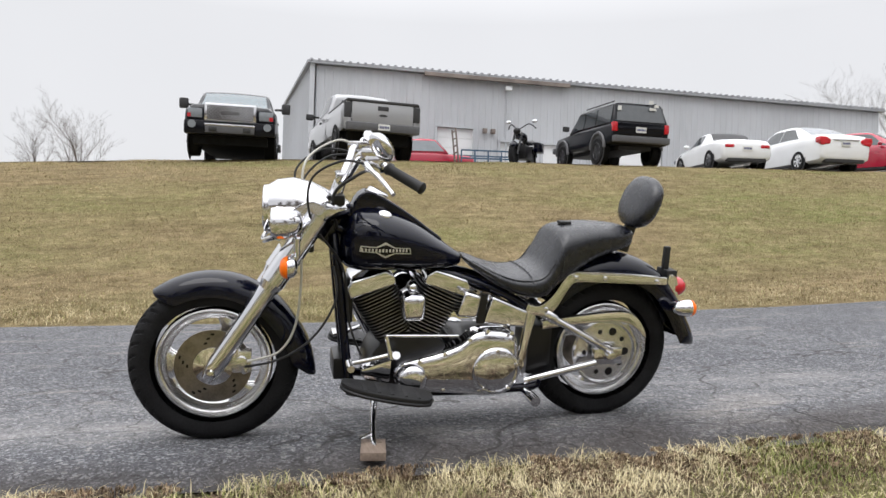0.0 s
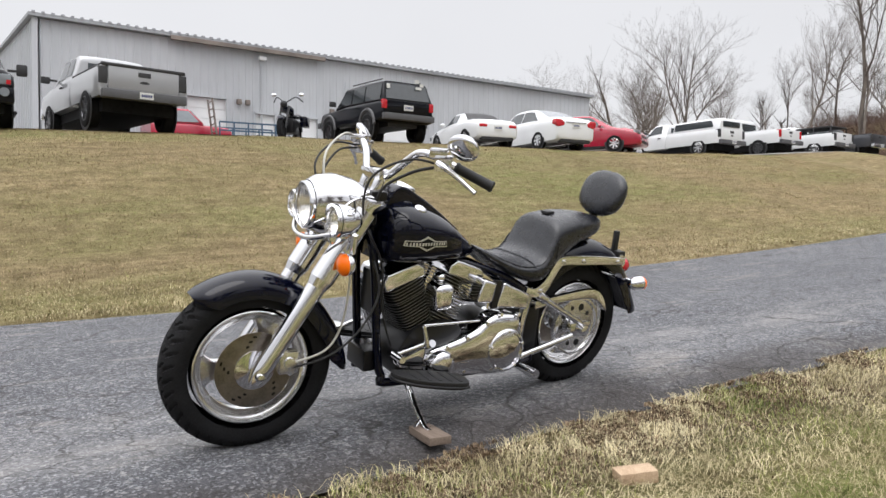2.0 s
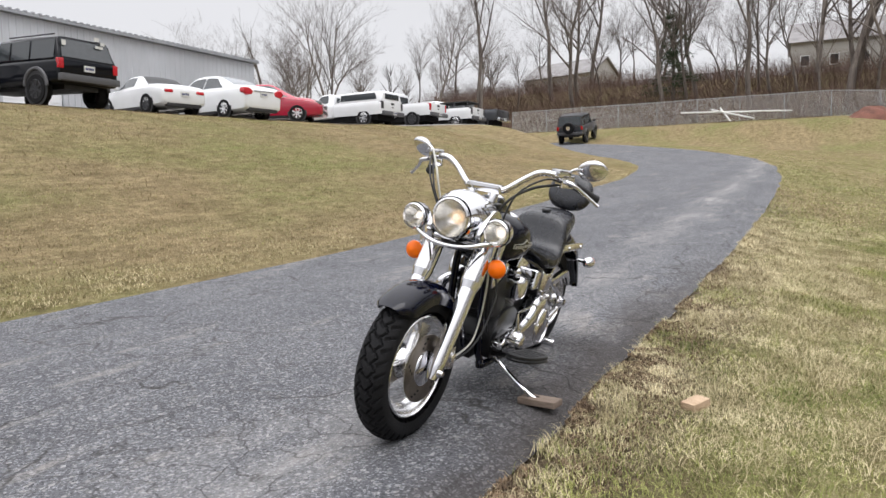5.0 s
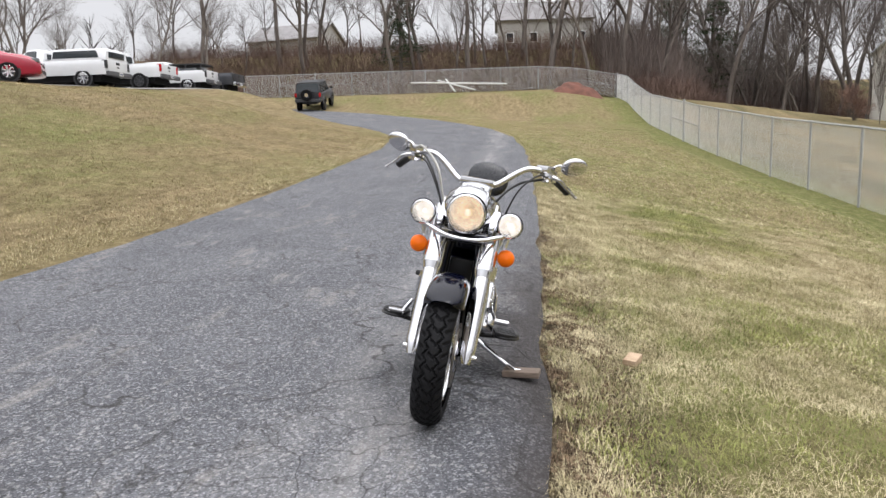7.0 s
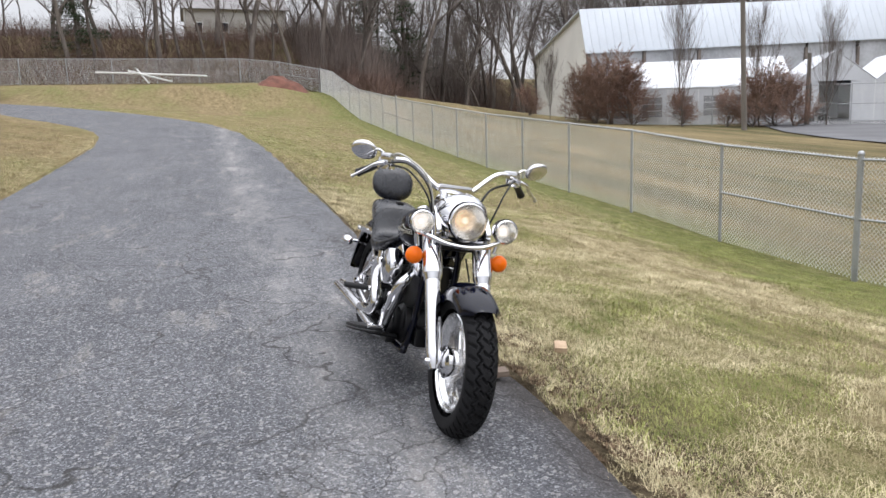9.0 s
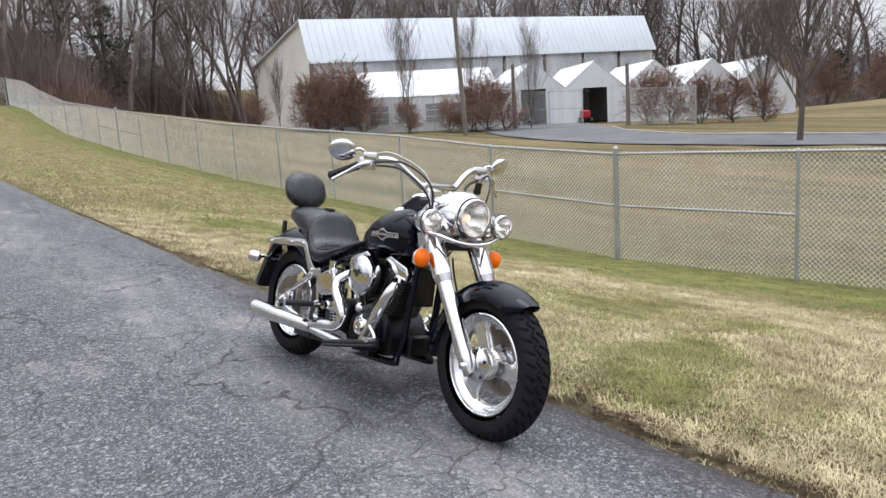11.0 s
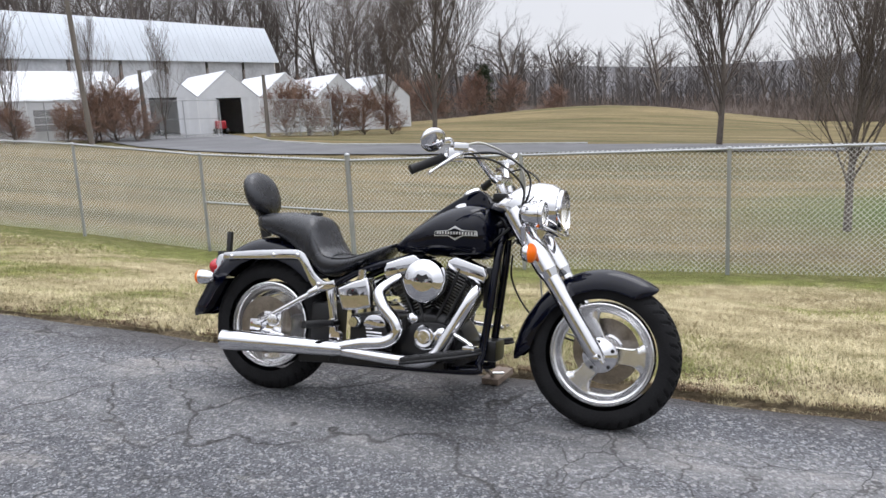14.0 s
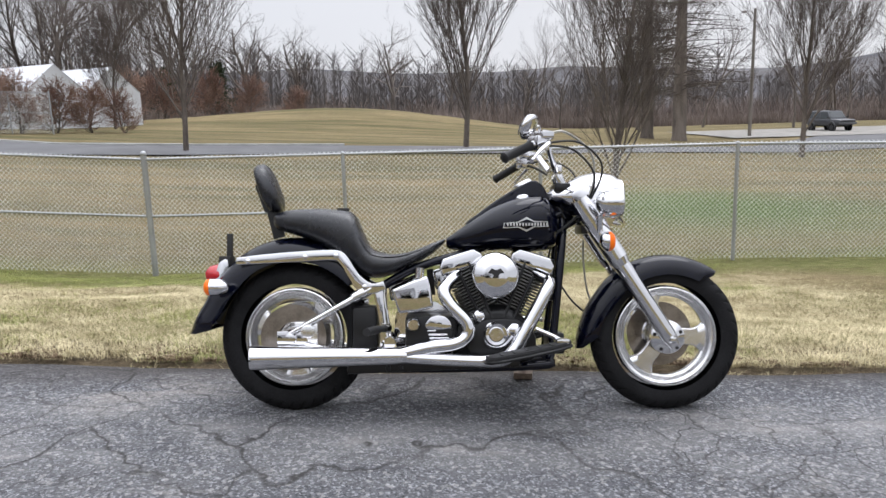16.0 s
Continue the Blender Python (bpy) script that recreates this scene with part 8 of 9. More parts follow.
def grow(rng, height, r0, spread, levels, kids, rise, curl=0.25, first=0.3, thin=0.62):
    """A bare tree: tapered limbs as tubes, thin ends as three-sided twigs."""
    limbs, ends = Geo(), Geo()

    def limb(p, d, ln, r, level):
        n = 5 if level < 2 else 4 if level < 3 else 3
        pts, rs, dirs = [p.copy()], [r], [d.copy()]
        for i in range(n):
            d = (d + Vector((rng.uniform(-1, 1), rng.uniform(-1, 1), rng.uniform(-0.6, 1) * 0.5 + rise * 0.4)) * curl).normalized()
            p = p + d * (ln / n)
            pts.append(p.copy())
            rs.append(max(0.006, r * (1 - 0.8 * (i + 1) / n)))
            dirs.append(d.copy())
        (limbs if level < 2 else ends).tube(pts, rs, 7 if level == 0 else 5 if level == 1 else 3, caps=False)
        if level >= levels:
            return
        k = kids[level]
        for j in range(k):
            f = (first if level == 0 else 0.2) + (0.97 - (first if level == 0 else 0.2)) * (j + rng.random() * 0.8) / k
            i = min(n - 1, int(f * n))
            q = pts[i].lerp(pts[i + 1], f * n - i)
            base = dirs[i]
            side = base.orthogonal().normalized()
            side.rotate(Matrix.Rotation(rng.uniform(0, 2 * math.pi), 3, base))
            ang = spread[min(level, len(spread) - 1)] * rng.uniform(0.7, 1.25)
            nd = (base * math.cos(ang) + side * math.sin(ang) + Vector((0, 0, rise * 0.5))).normalized()
            rr = max(0.006, (rs[i] + (rs[i + 1] - rs[i]) * (f * n - i)) * (thin if level == 0 else 0.62))
            limb(q, nd, ln * rng.uniform(0.38, 0.62) * (1.15 - 0.5 * f if level == 0 else 1), rr, level + 1)

    limb(Vector((0, 0, -0.2)), Vector((0, 0, 1)), height, r0, 0)
    return limbs, ends


def bare_tree(name, seed, label, group, x, y, s=1.0, twig=None, **kw):
    rng = random.Random(seed)
    limbs, ends = grow(rng, **kw)
    ob = thing(name, label, "tree", group, Matrix.Translation((x, y, ground_z(x, y))) @ Matrix.Scale(s, 4))
    part("trunk", limbs, bark, ob, fix=False)
    part("crown", ends, twig or twig_mat, ob, fix=False)
    return ob


PEAR = dict(height=9.0, r0=0.13, spread=(0.7, 0.5, 0.5, 0.5), levels=4, kids=(40, 8, 5, 3), rise=0.75, curl=0.11, first=0.13, thin=0.36)
WILD = dict(height=13.0, r0=0.24, spread=(0.85, 0.7, 0.7, 0.6), levels=4, kids=(11, 7, 5, 3), rise=0.3, curl=0.26, first=0.35)
TALL = dict(height=17.0, r0=0.25, spread=(0.7, 0.6, 0.6, 0.6), levels=4, kids=(10, 6, 4, 3), rise=0.45, curl=0.17, first=0.42)
SNAG = dict(height=11.0, r0=0.28, spread=(0.6, 0.6, 0.6), levels=2, kids=(5, 3), rise=0.3, curl=0.3, first=0.35)
SHRUB = dict(height=2.0, r0=0.04, spread=(1.0, 0.8, 0.7), levels=3, kids=(34, 9, 6), rise=0.15, curl=0.35, first=0.03)
COLUMN = dict(height=6.8, r0=0.06, spread=(0.4, 0.35, 0.4), levels=3, kids=(30, 6, 4), rise=0.8, curl=0.12, first=0.1, thin=0.4)

# ornamental trees on the lawn beyond the fence
lawn_label = "leafless ornamental tree with upright branches on the lawn"
pear_a = bare_tree("lawn_tree", 3, lawn_label, "trees on the lawn", 11.6, -30.4, 1.05, **PEAR)
pear_b = bare_tree("lawn_tree", 8, lawn_label, "trees on the lawn", -1.4, -36.4, 1.25, **PEAR)
bare_tree("lawn_tree", 12, "young leafless tree close behind the fence", "trees on the lawn", -3.57, -12.4, 0.62, **PEAR)


def copy_tree(src, x, y, s, rot):
    return copy_thing(src, Matrix.Translation((x, y, ground_z(x, y))) @ Matrix.Rotation(rot, 4, "Z") @ Matrix.Scale(s / src.matrix_basis.to_scale().x, 4))


for x, y, s, rot in ((-18.8, -34.8, 1.15, 2.0), (-31, -36, 1.1, 4.0), (24, -52, 0.9, 0.5)):
    copy_tree(pear_b if x < 0 else pear_a, x, y, s, rot)

# wild trees on the hill, along the warehouse end and behind the shed
wild = [bare_tree("bare_tree", 20 + k, "tall leafless tree in the wooded hillside", "wooded hillside trees", x, y, 1.0, **(WILD if k % 2 else TALL)) for k, (x, y) in enumerate(((63, 4), (66, 20), (61, -3), (69, 9), (64, 29), (70, -12)))]
snag = [bare_tree("bare_tree", 40 + k, "broken old tree with few thick limbs", "wooded hillside trees", x, y, s, **SNAG) for k, (x, y, s) in enumerate(((47, 40, 0.85), (44, 36, 0.66)))]
rng = random.Random(77)
spots = []
for k in range(34):
    spots.append((60 + rng.random() * 26, -16 + 46 * (k + rng.random()) / 34))
for k in range(30):
    spots.append((50 + rng.random() * 34, 30 + 34 * (k + rng.random()) / 30))
for k in range(15):
    spots.append((78 + rng.random() * 26, -14 - 30 * (k + rng.random()) / 15))
for k in range(34):
    t = (k + rng.random()) / 34
    spots.append((74 - 44 * t + rng.uniform(-6, 10), -52 - 40 * t + rng.uniform(-10, 8)))
spots += [(64 + rng.random() * 18, -26 - 40 * (k + rng.random()) / 22) for k in range(22)]
spots += [(69 + rng.random() * 16, -13 - 20 * (k + rng.random()) / 26) for k in range(26)]
spots += [(76 + rng.random() * 16, -20 - 22 * (k + rng.random()) / 14) for k in range(14)]
for k, (x, y) in enumerate(spots):
    copy_tree(wild[k % 6], x, y, rng.choice((0.45, 0.55, 0.65, 0.8, 0.95, 1.15)) * rng.uniform(0.9, 1.1) * (0.62 if y > 29 else 1), rng.uniform(0, 6.3))

# the tall wood close behind the shed and the tents
rng = random.Random(83)
for k in range(46):
    t = (k + rng.random()) / 46
    copy_tree(wild[(k * 5 + 1) % 6], 84 - 46 * t + rng.uniform(-4, 8), -40 - 42 * t + rng.uniform(-8, 5), rng.uniform(0.85, 1.3), rng.uniform(0, 6.3))

# old spreading trees far off on the fields and the dark conifers at the west drive
OLD = dict(height=9.0, r0=0.3, spread=(1.0, 0.85, 0.7), levels=3, kids=(9, 7, 5), rise=0.15, curl=0.35, first=0.25)
old = bare_tree("field_tree", 61, "old spreading leafless tree at the field edge", "field trees", -2, -104, 1.1, **OLD)
for x, y, s, rot in ((6, -100, 1.3, 1), (18, -96, 1.2, 2), (24, -93, 1.35, 3), (32, -88, 1.4, 4.2), (-14, -112, 1.1, 5), (-9, -130, 1.2, 2.2)):
    copy_tree(old, x, y, s, rot)


def conifer(x, y, h, seed, label, bare=False):
    rng = random.Random(seed)
    ob = thing("conifer", label, "tree", "conifers", Matrix.Translation((x, y, ground_z(x, y))))
    k0 = 0.03 if bare else 0.02
    part("trunk", Geo().tube([(0, 0, -0.2), (0, 0, 0.4), (0.05, 0, h * 0.5), (0, 0.05, h)], [h * k0 * 1.3, h * k0, h * k0 * 0.75, 0.05], 12), bark, ob)
    limbs, fol = Geo(), Geo()
    for k in range(90 if not bare else 150):
        f = rng.uniform(0.12 if not bare else 0.2, 0.98)
        z = h * f
        ln = (1 - f) * h * 0.3 + 0.5 if not bare else (1.05 - f) * h * 0.36 + 0.6
        a = rng.uniform(0, 6.28)
        d = Vector((math.cos(a), math.sin(a), rng.uniform(-0.25, 0.15)))
        q = Vector((0, 0, z)) + d * ln
        limbs.tube([(0, 0, z), Vector((0, 0, z)) + d * ln * 0.5 + Vector((0, 0, 0.1)), q], [0.05, 0.035, 0.012], 4, caps=False)
        for j in range(40 if not bare else 44):
            u = rng.uniform(0.25, 1.05)
            c = Vector((0, 0, z)) + d * ln * u + Vector((rng.gauss(0, 0.16), rng.gauss(0, 0.16), rng.gauss(-0.05, 0.12)))
            if bare:
                e = (Vector((d.x, d.y, 0)) * rng.uniform(0.2, 1.2) + Vector((rng.gauss(0, 0.7), rng.gauss(0, 0.7), rng.gauss(-0.35, 0.3)))).normalized() * rng.uniform(0.3, 0.8)
                w = e.orthogonal().normalized() * rng.uniform(0.008, 0.018)
            else:
                e = Vector((rng.gauss(0, 1), rng.gauss(0, 1), rng.gauss(-0.4, 0.6))).normalized() * rng.uniform(0.12, 0.3)
                w = e.orthogonal().normalized() * rng.uniform(0.03, 0.07)
            fol.add([c - w, c + w, c + e], [(0, 1, 2)])
    part("branchwork", limbs, bark, ob, fix=False)["kind"] = "stuff"
    part("crown", fol, twig_mat if bare else needle, ob, fix=False)


conifer(65, 10.5, 9, 5, "dark green conifer among bare trees")
conifer(74, -20, 13, 6, "dark conifer behind the white shed")
conifer(78, -17, 12, 7, "dark conifer behind the white shed")
conifer(-18.9, -54.4, 18, 8, "tall thin-needled conifer by the far apron", True)
conifer(-17.4, -58, 17, 9, "tall thin-needled conifer by the far apron", True)
conifer(-44, -50, 14, 10, "dark conifer beyond the far apron")
for k, (x, y) in enumerate(((36, -76), (30, -80), (25, -83))):
    conifer(x, y, 5 + k, 30 + k, "brown-green cedar at the field edge")

# shrubs by the shed, the yard fence and the gate
sh = bare_tree("shrub", 90, "dense leafless brown shrub by the yard fence", "yard shrubs", 41.5, -24.6, 1.9, red_twig, **SHRUB)
for k, (x, y, s) in enumerate(((42.6, -23.9, 1.6), (40.4, -25.4, 2.05), (39.4, -26.4, 1.7), (37.0, -28.4, 1.0), (33.8, -31.2, 1.5), (32.9, -32.2, 1.6), (32.0, -32.8, 1.3), (34.9, -30.2, 1.0), (40.9, -24.4, 1.5), (26.0, -40.4, 1.5), (25.0, -41.2, 1.6), (23.6, -42.6, 1.4), (22.0, -44.0, 1.4), (20.6, -45.5, 1.2), (46.5, -22, 1.0), (19, -72, 1.8), (22, -70, 2.0), (26, -68, 2.0), (29, -66, 2.1), (15, -76, 1.6))):
    copy_tree(sh, x, y, s, k * 1.7)
slim = bare_tree("lawn_tree", 95, "slim upright leafless tree by the yard fence", "trees by the yard fence", 36.6, -28.2, 0.95, **COLUMN)
for k, (x, y, s) in enumerate(((33.6, -31.6, 0.85), (43.8, -22.4, 0.55), (31.0, -34.2, 0.8))):
    copy_tree(slim, x, y, s, k * 2.1 + 1)


# brush, brambles and dead stems on the hillside: nobody could count them
def stems(name, n, place, h0, h1, mat, label, category, seed, wide=0.012, lean=0.35):
    rng = random.Random(seed)
    v, f = [], []
    for _ in range(n):
        x, y = place(rng)
        z = ground_z(x, y) - 0.05
        h = rng.uniform(h0, h1)
        a = rng.uniform(0, 6.28)
        dx, dy = math.cos(a) * h * rng.uniform(0, lean), math.sin(a) * h * rng.uniform(0, lean)
        px, py = -math.sin(a + 0.6) * wide, math.cos(a + 0.6) * wide
        o = len(v)
        v += [(x - px, y - py, z), (x + px, y + py, z), (x + dx * 0.5 - px * 0.7, y + dy * 0.5 - py * 0.7, z + h * 0.55), (x + dx * 0.5 + px * 0.7, y + dy * 0.5 + py * 0.7, z + h * 0.55), (x + dx * 1.3, y + dy * 1.3, z + h)]
        f += [(o, o + 1, o + 3, o + 2), (o + 2, o + 3, o + 4)]
    me = bpy.data.meshes.new(name)
    me.from_pydata(v, [], f)
    me.materials.append(mat)
    return tagged(new(name, me), label, category, kind="stuff")


brush_mat = material("dead_brush", (0.085, 0.056, 0.047), 0.95, 0, col2=(0.2, 0.138, 0.112), scale=0.25, fine=2.2, spec=0.1)
# thicket colour is lightened to suggest haze over the distant band
thicket_mat = material("grey_thicket", (0.12, 0.097, 0.088), 0.95, 0, col2=(0.25, 0.205, 0.18), scale=0.12, fine=1.5, spec=0.1)
stems("brush", 52000, lambda r: (lambda y: (hill_foot(y) + 0.6 + r.random() ** 1.3 * 26, y))(r.uniform(-40, 42)), 0.7, 2.6, brush_mat, "brown tangle of leafless brush on the hillside", "brush", 5, 0.013, 1.5)
stems("brush", 12000, lambda r: (lambda y: (hill_foot(y) + 5 + r.random() * 18, y))(r.uniform(-34, -8)), 1.6, 5.5, thicket_mat, "tall leafless saplings on the hillside", "brush", 15, 0.02, 0.5)
stems("brush", 9000, lambda r: (lambda t: (58 + 14 * t + r.random() * 4, -9 - 14 * t))(r.random()), 0.5, 1.6, brush_mat, "reddish dead brush below the hill", "brush", 6, 0.012, 1.3)
stems("brush", 26000, lambda r: (lambda t: (60 - 62 * t + r.uniform(-6, 6), -66 - 34 * t + r.uniform(-8, 8)))(r.random()), 0.6, 2.6, thicket_mat, "leafless thicket at the edge of the field", "brush", 7, 0.025, 1.2)
stems("brush", 16000, lambda r: (r.uniform(-70, 8), -104 + r.uniform(-6, 6)), 0.6, 2.0, thicket_mat, "dry hedge line across the fields", "brush", 8, 0.04, 0.5)

stems("brush", 15000, lambda r: (r.uniform(-90, 70), -122 + r.uniform(-12, 12)), 1.5, 5.0, thicket_mat, "dense leafless woods beyond the fields", "woods", 11, 0.06, 0.6)
# far woods: a band of small bare trees and low hills that close the view
g = Geo()
rng = random.Random(9)
for k in range(1300):
    a = rng.uniform(0, 2 * math.pi)
    r = rng.uniform(140, 380)
    x, y = 10 + r * math.cos(a), -10 + r * math.sin(a)
    if y > 30 and x < 40:
        y += 40
    z = ground_z(x, y) - 0.5
    h = rng.uniform(9, 17)
    for j in range(34):
        if j == 0:
            p, q, w = Vector((x, y, z)), Vector((x + rng.uniform(-1, 1), y, z + h * 0.8)), 0.3
        else:
            f = rng.uniform(0.15, 0.85)
            p = Vector((x, y, z + h * f))
            aa = rng.uniform(0, 6.28)
            ll = h * rng.uniform(0.12, 0.36)
            q = p + Vector((math.cos(aa) * ll * 0.7, math.sin(aa) * ll * 0.7, ll * 0.8))
            w = 0.12
        e = Vector((-math.sin(a), math.cos(a), 0)) * w
        g.add([p - e, p + e, q], [(0, 1, 2)])
# a nearer belt that closes the fields to the south
for k in range(620):
    t = rng.random()
    x, y = 84 - 190 * t + rng.uniform(-8, 8), -70 - 56 * min(1, t * 2.2) + rng.uniform(-16, 10)
    z = ground_z(x, y) - 0.4
    h = rng.uniform(6, 11.5) * (1.25 - 0.4 * t)
    p0 = Vector((x, y, z))
    for j in range(46):
        if j == 0:
            p, q, w = p0, p0 + Vector((rng.uniform(-0.6, 0.6), 0, h)), 0.13
        else:
            f = rng.uniform(0.1, 0.9)
            p = p0 + Vector((0, 0, h * f))
            aa = rng.uniform(0, 6.28)
            ll = h * rng.uniform(0.1, 0.34)
            q = p + Vector((math.cos(aa) * ll * 0.8, math.sin(aa) * ll * 0.8, ll * 0.75))
            w = 0.045
        g.add([p - Vector((w, 0, 0)), p + Vector((w, 0, 0)), q], [(0, 1, 2)])
# haze is put into this paler wood colour
far_wood_mat = material("far_wood", (0.095, 0.088, 0.088), 1.0, 0, col2=(0.17, 0.155, 0.15), scale=0.02, fine=0.2, spec=0.0)
tagged(new("far_woods", g.mesh("far_woods", far_wood_mat, fix=False)), "distant band of grey leafless woods", "woods", kind="stuff")
g = Geo()
rows = []
for i in range(121):
    a = 2 * math.pi * i / 120
    row = []
    for r, k in ((260, 0.0), (330, 0.5), (420, 0.85), (560, 1.0), (760, 0.7)):
        h = 30 + 10 * noise.noise((math.cos(a) * 3, math.sin(a) * 3, 0)) + 3 * noise.noise((math.cos(a) * 14, math.sin(a) * 14, 2))
        row.append((10 + r * math.cos(a), -10 + r * math.sin(a), ground_z(10 + r * math.cos(a), -10 + r * math.sin(a)) - 2 + h * k))
    rows.append(row)
g.sheet(rows)
# pale grey-blue here paints distance haze onto the hills
hill_mat = material("wooded_far_hills", (0.1, 0.1, 0.108), 1.0, 0, col2=(0.18, 0.172, 0.175), scale=0.02, fine=0.12, bump=1.0, spec=0.0)
structure("backdrop_hills", g, hill_mat, "low grey wooded hills on the horizon", "hills")
# bare trees that close the view beyond the far apron
rng = random.Random(31)
for k in range(16):
    copy_tree(wild[(k * 5 + 2) % 6], -12 - 56 * (k + rng.random()) / 16, -84 + rng.uniform(-10, 8), rng.uniform(0.55, 0.85), rng.uniform(0, 6.3))
# small leafless trees on the west skyline
for k, (x, y, s) in enumerate(((-38, 62, 0.75), (-30, 66, 0.62), (-41, 60, 0.6), (-22, 70, 0.6), (-18, 66, 0.66), (-29, 64, 0.5))):
    copy_tree(wild[(2 * k + 1) % 6], x, y, s, k * 1.3)

# ---- grass ----
straw = material("straw_grass", (0.25, 0.21, 0.107), 0.8, 0, col2=(0.7, 0.61, 0.39), scale=3.2, fine=24, spec=0.2)
bank_straw = material("short_straw", (0.14, 0.1, 0.05), 0.85, 0, col2=(0.5, 0.4, 0.24), scale=0.5, fine=6, spec=0.15)
green_grass = material("green_grass", (0.11, 0.14, 0.032), 0.75, 0, col2=(0.37, 0.38, 0.125), scale=3.2, fine=24, spec=0.2)


def blades(name, n, place, h0, h1, w, mat, label, seed, lie=(0.5, 2.4)):
    """Bent blades of grass, two faces each, joined into one object."""
    r = np.random.RandomState(seed)
    pts = np.array([place(r) for _ in range(n)])
    z = np.array([rough_z(x, y) for x, y in pts])
    h = r.uniform(h0, h1, n)
    a = r.uniform(0, 2 * np.pi, n)
    ln = r.uniform(lie[0], lie[1], n) * h
    dx, dy = np.cos(a) * ln, np.sin(a) * ln
    px, py = -np.sin(a) * w, np.cos(a) * w
    x, y = pts[:, 0], pts[:, 1]
    v = np.empty((n, 5, 3))
    v[:, 0] = np.stack([x - px, y - py, z - 0.01], 1)
    v[:, 1] = np.stack([x + px, y + py, z - 0.01], 1)
    v[:, 2] = np.stack([x + dx * 0.4 + px * 0.7, y + dy * 0.4 + py * 0.7, z + h * 0.75], 1)
    v[:, 3] = np.stack([x + dx * 0.4 - px * 0.7, y + dy * 0.4 - py * 0.7, z + h * 0.75], 1)
    v[:, 4] = np.stack([x + dx, y + dy, z + h * 0.95], 1)
    me = bpy.data.meshes.new(name)
    o = (np.arange(n) * 5)[:, None]
    loops = np.concatenate([o + np.array([0, 1, 2, 3]), o + np.array([3, 2, 4])], 1).ravel()
    me.vertices.add(n * 5)
    me.vertices.foreach_set("co", v.ravel())
    me.loops.add(n * 7)
    me.loops.foreach_set("vertex_index", loops)
    me.polygons.add(n * 2)
    st = np.stack([np.arange(n) * 7, np.arange(n) * 7 + 4], 1).ravel()
    me.polygons.foreach_set("loop_start", st)
    me.update(calc_edges=True)
    me.validate()
    me.materials.append(mat)
    return tagged(new(name, me), label, "grass", kind="stuff")


def patch(x, y):
    return noise.noise((x * 0.55 + 7, y * 0.55, 3)) + 0.5 * noise.noise((x * 1.7, y * 1.7, 5))


def near_lawn(green):
    def place(r):
        while True:
            x = r.uniform(-3.8, 9) + r.normal(0, 0.45)
            y = -0.45 - (r.random_sample() ** 1.5) * 7.6
            n = road_edges(x)[0] + 0.12 * noise.noise((x * 1.5, 1, 0)) + 0.07 * noise.noise((x * 7, 2, 0)) + abs(r.normal(0, 0.025))
            bare = 0.15 + 0.3 * noise.noise((x * 1.3, 4, 0)) + 0.2 * noise.noise((x * 6, 8, 0)) if x < 6 else 0.0
            if y > n + 0.03 - max(0.0, bare) * r.uniform(0.4, 1.15):
                continue
            g_ = patch(x, y) + 0.12 * min(2, n - y) - 0.12 - 0.45 * ease((-0.4 - x) / 1.0) + 1.3 * ease((-6.0 - y) / 1.3)
            if green == (g_ > r.uniform(-0.1, 0.5)):
                return x, y
    return place


def verge(r):
    while True:
        x = r.uniform(-8, 22)
        f = road_edges(x)[1]
        y = f - 0.05 + abs(r.normal(0, 0.5))
        return x, y


def bank(r):
    x = r.uniform(-9, 24)
    return x, road_edges(x)[1] + r.random_sample() * 11.5


def far_lawn(r):
    x = r.uniform(8, 40)
    t = r.random_sample()
    n = road_edges(x)[0]
    return x, n - 0.02 - t * (n - FENCE_Y - 1.1)


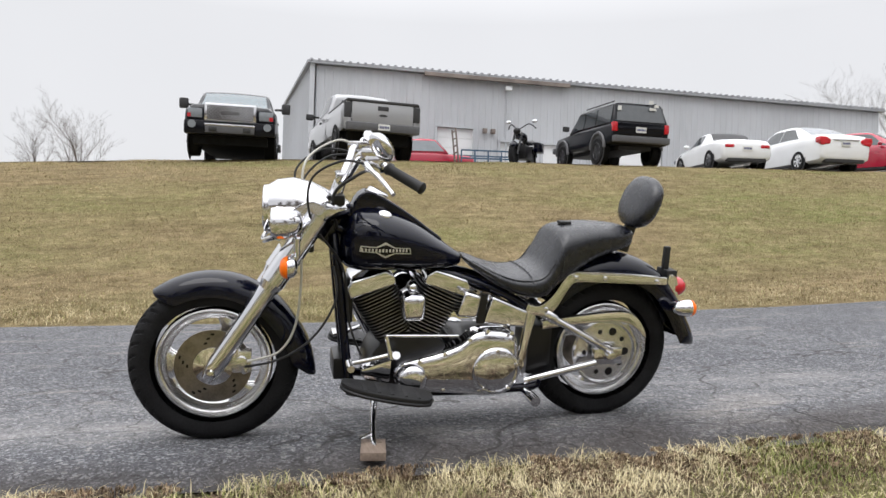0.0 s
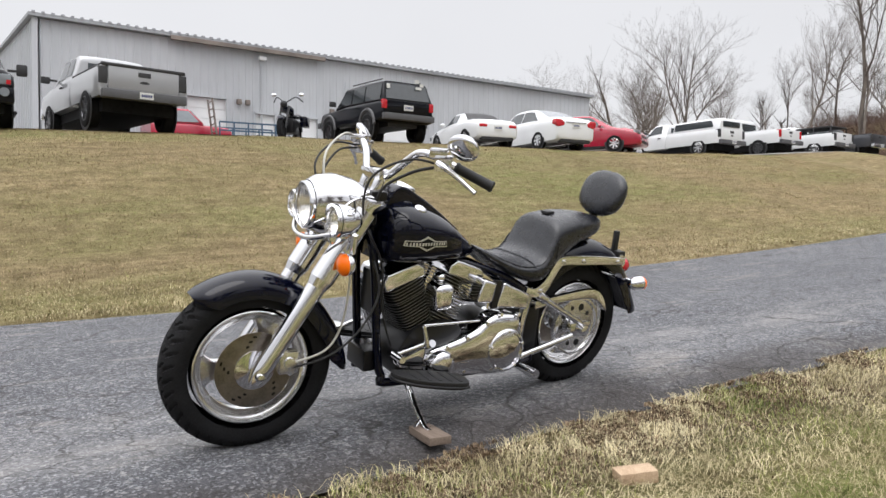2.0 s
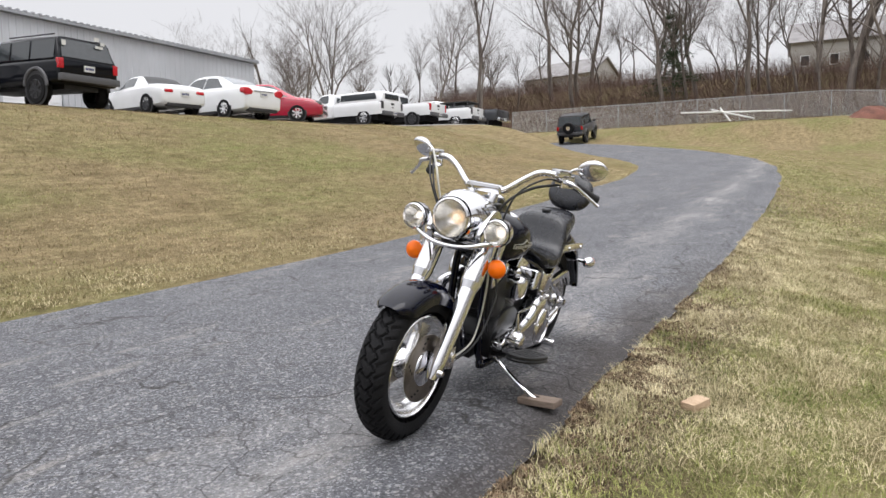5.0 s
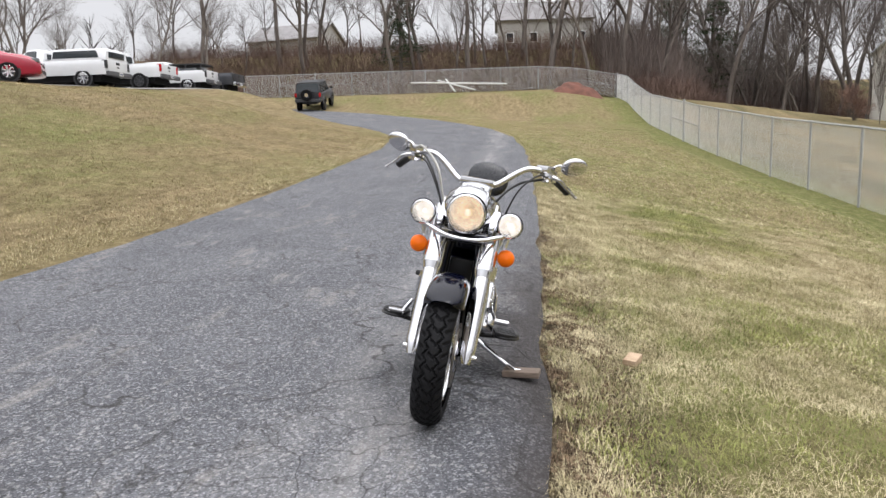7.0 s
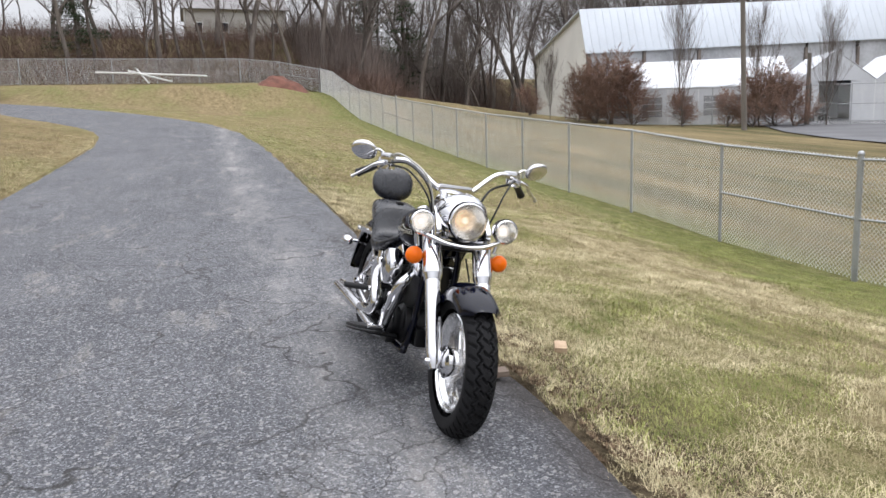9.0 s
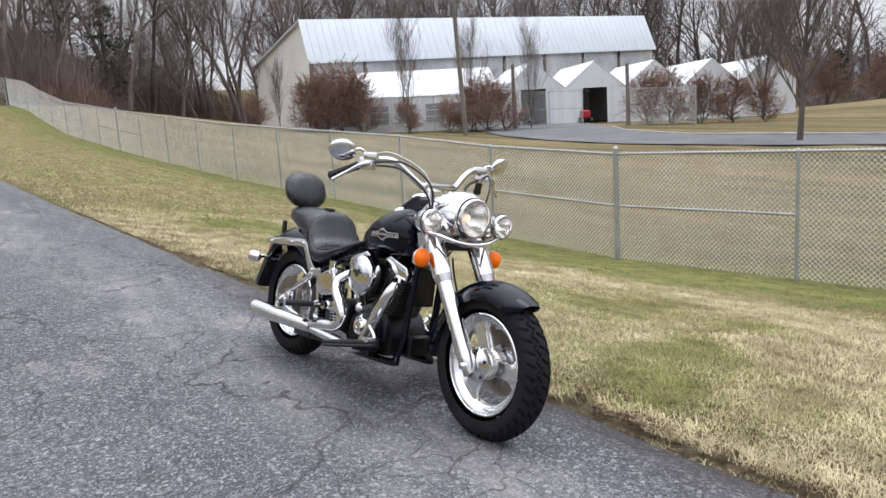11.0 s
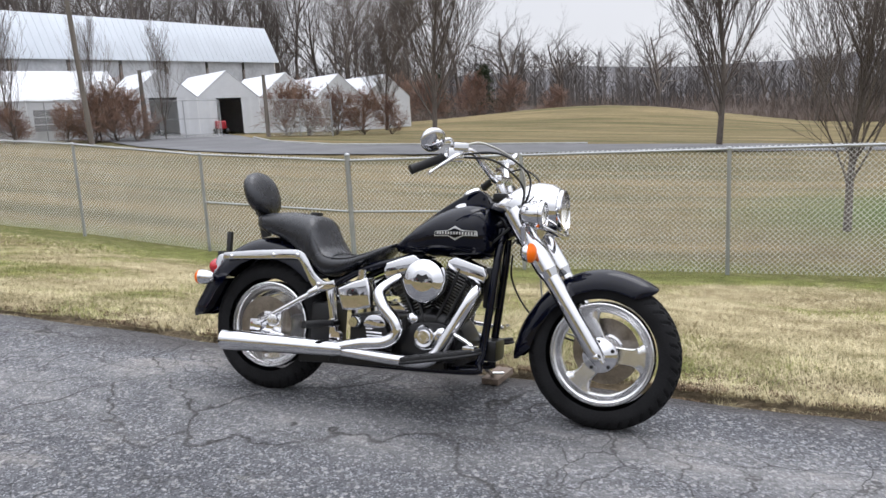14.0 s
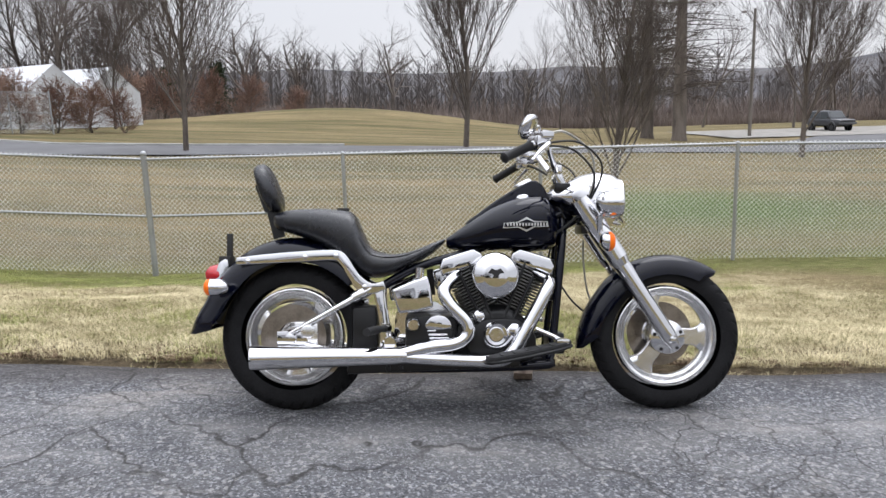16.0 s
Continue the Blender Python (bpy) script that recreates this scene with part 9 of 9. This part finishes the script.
blades("grass", 260000, near_lawn(False), 0.006, 0.032, 0.0014, straw, "matted straw-coloured winter grass beside the driveway", 1, (1.0, 3.6))
blades("grass", 150000, near_lawn(True), 0.006, 0.03, 0.0013, green_grass, "green patches of short lawn grass", 2, (0.8, 2.8))
blades("grass", 120000, bank, 0.01, 0.034, 0.0036, bank_straw, "dry grass on the bank below the lot", 3)
blades("grass", 26000, bank, 0.008, 0.026, 0.0035, green_grass, "greener tufts in the grass bank", 4)
blades("grass", 30000, verge, 0.012, 0.04, 0.0022, straw, "pale dry grass overhanging the driveway edge", 5)
blades("grass", 50000, far_lawn, 0.012, 0.035, 0.0045, straw, "winter lawn further along the fence", 6)
blades("grass", 40000, far_lawn, 0.012, 0.032, 0.0045, green_grass, "greener turf further along the fence", 16)


def litter_edge(r):
    while True:
        x = r.normal(0.3, 1.9)
        y = road_edges(x)[0] - 0.03 + r.normal(0, 0.17)
        if noise.noise((x * 2.2, y * 5, 7)) + 0.6 * noise.noise((x * 9, y * 9, 1)) > 0.05:
            return x, y


litter = material("leaf_litter", (0.05, 0.035, 0.026), 0.9, 0, col2=(0.33, 0.24, 0.155), scale=30, fine=90, spec=0.15)
ob = blades("leaf_litter", 26000, litter_edge, 0.002, 0.009, 0.0024, litter, "dark leaf litter and soil along the driveway edge", 7)
ob["category"] = "litter"
ob.location.z = 0.012

# ---- small things on the ground ----
brick_clay = material("tan_brick", (0.36, 0.25, 0.16), 0.9, 0, col2=(0.5, 0.37, 0.25), scale=20, fine=160, bump=0.8)
pad_wood = material("weathered_board", (0.12, 0.09, 0.07), 0.85, 0, col2=(0.24, 0.185, 0.145), scale=14, fine=120, stretch=(1, 0.15, 1), bump=0.6)
bx, by = 0.235, -1.03
tagged(new("brick", Geo().box((-0.068, -0.038, 0), (0.068, 0.038, 0.044), pose(bx, by, ground_z(bx, by) - 0.004, 3, -4, -25)).mesh("brick", brick_clay, bevel=0.006)), "tan brick lying loose in the grass", "brick")
px_, py_ = -0.19, -0.40
tagged(new("stand_board", Geo().box((-0.045, -0.095, 0), (0.045, 0.095, 0.03), pose(px_, py_, ground_z(px_, py_) + 0.014, 0, 0, -8)).mesh("stand_board", pad_wood, bevel=0.003)), "short weathered board under the side stand", "board")
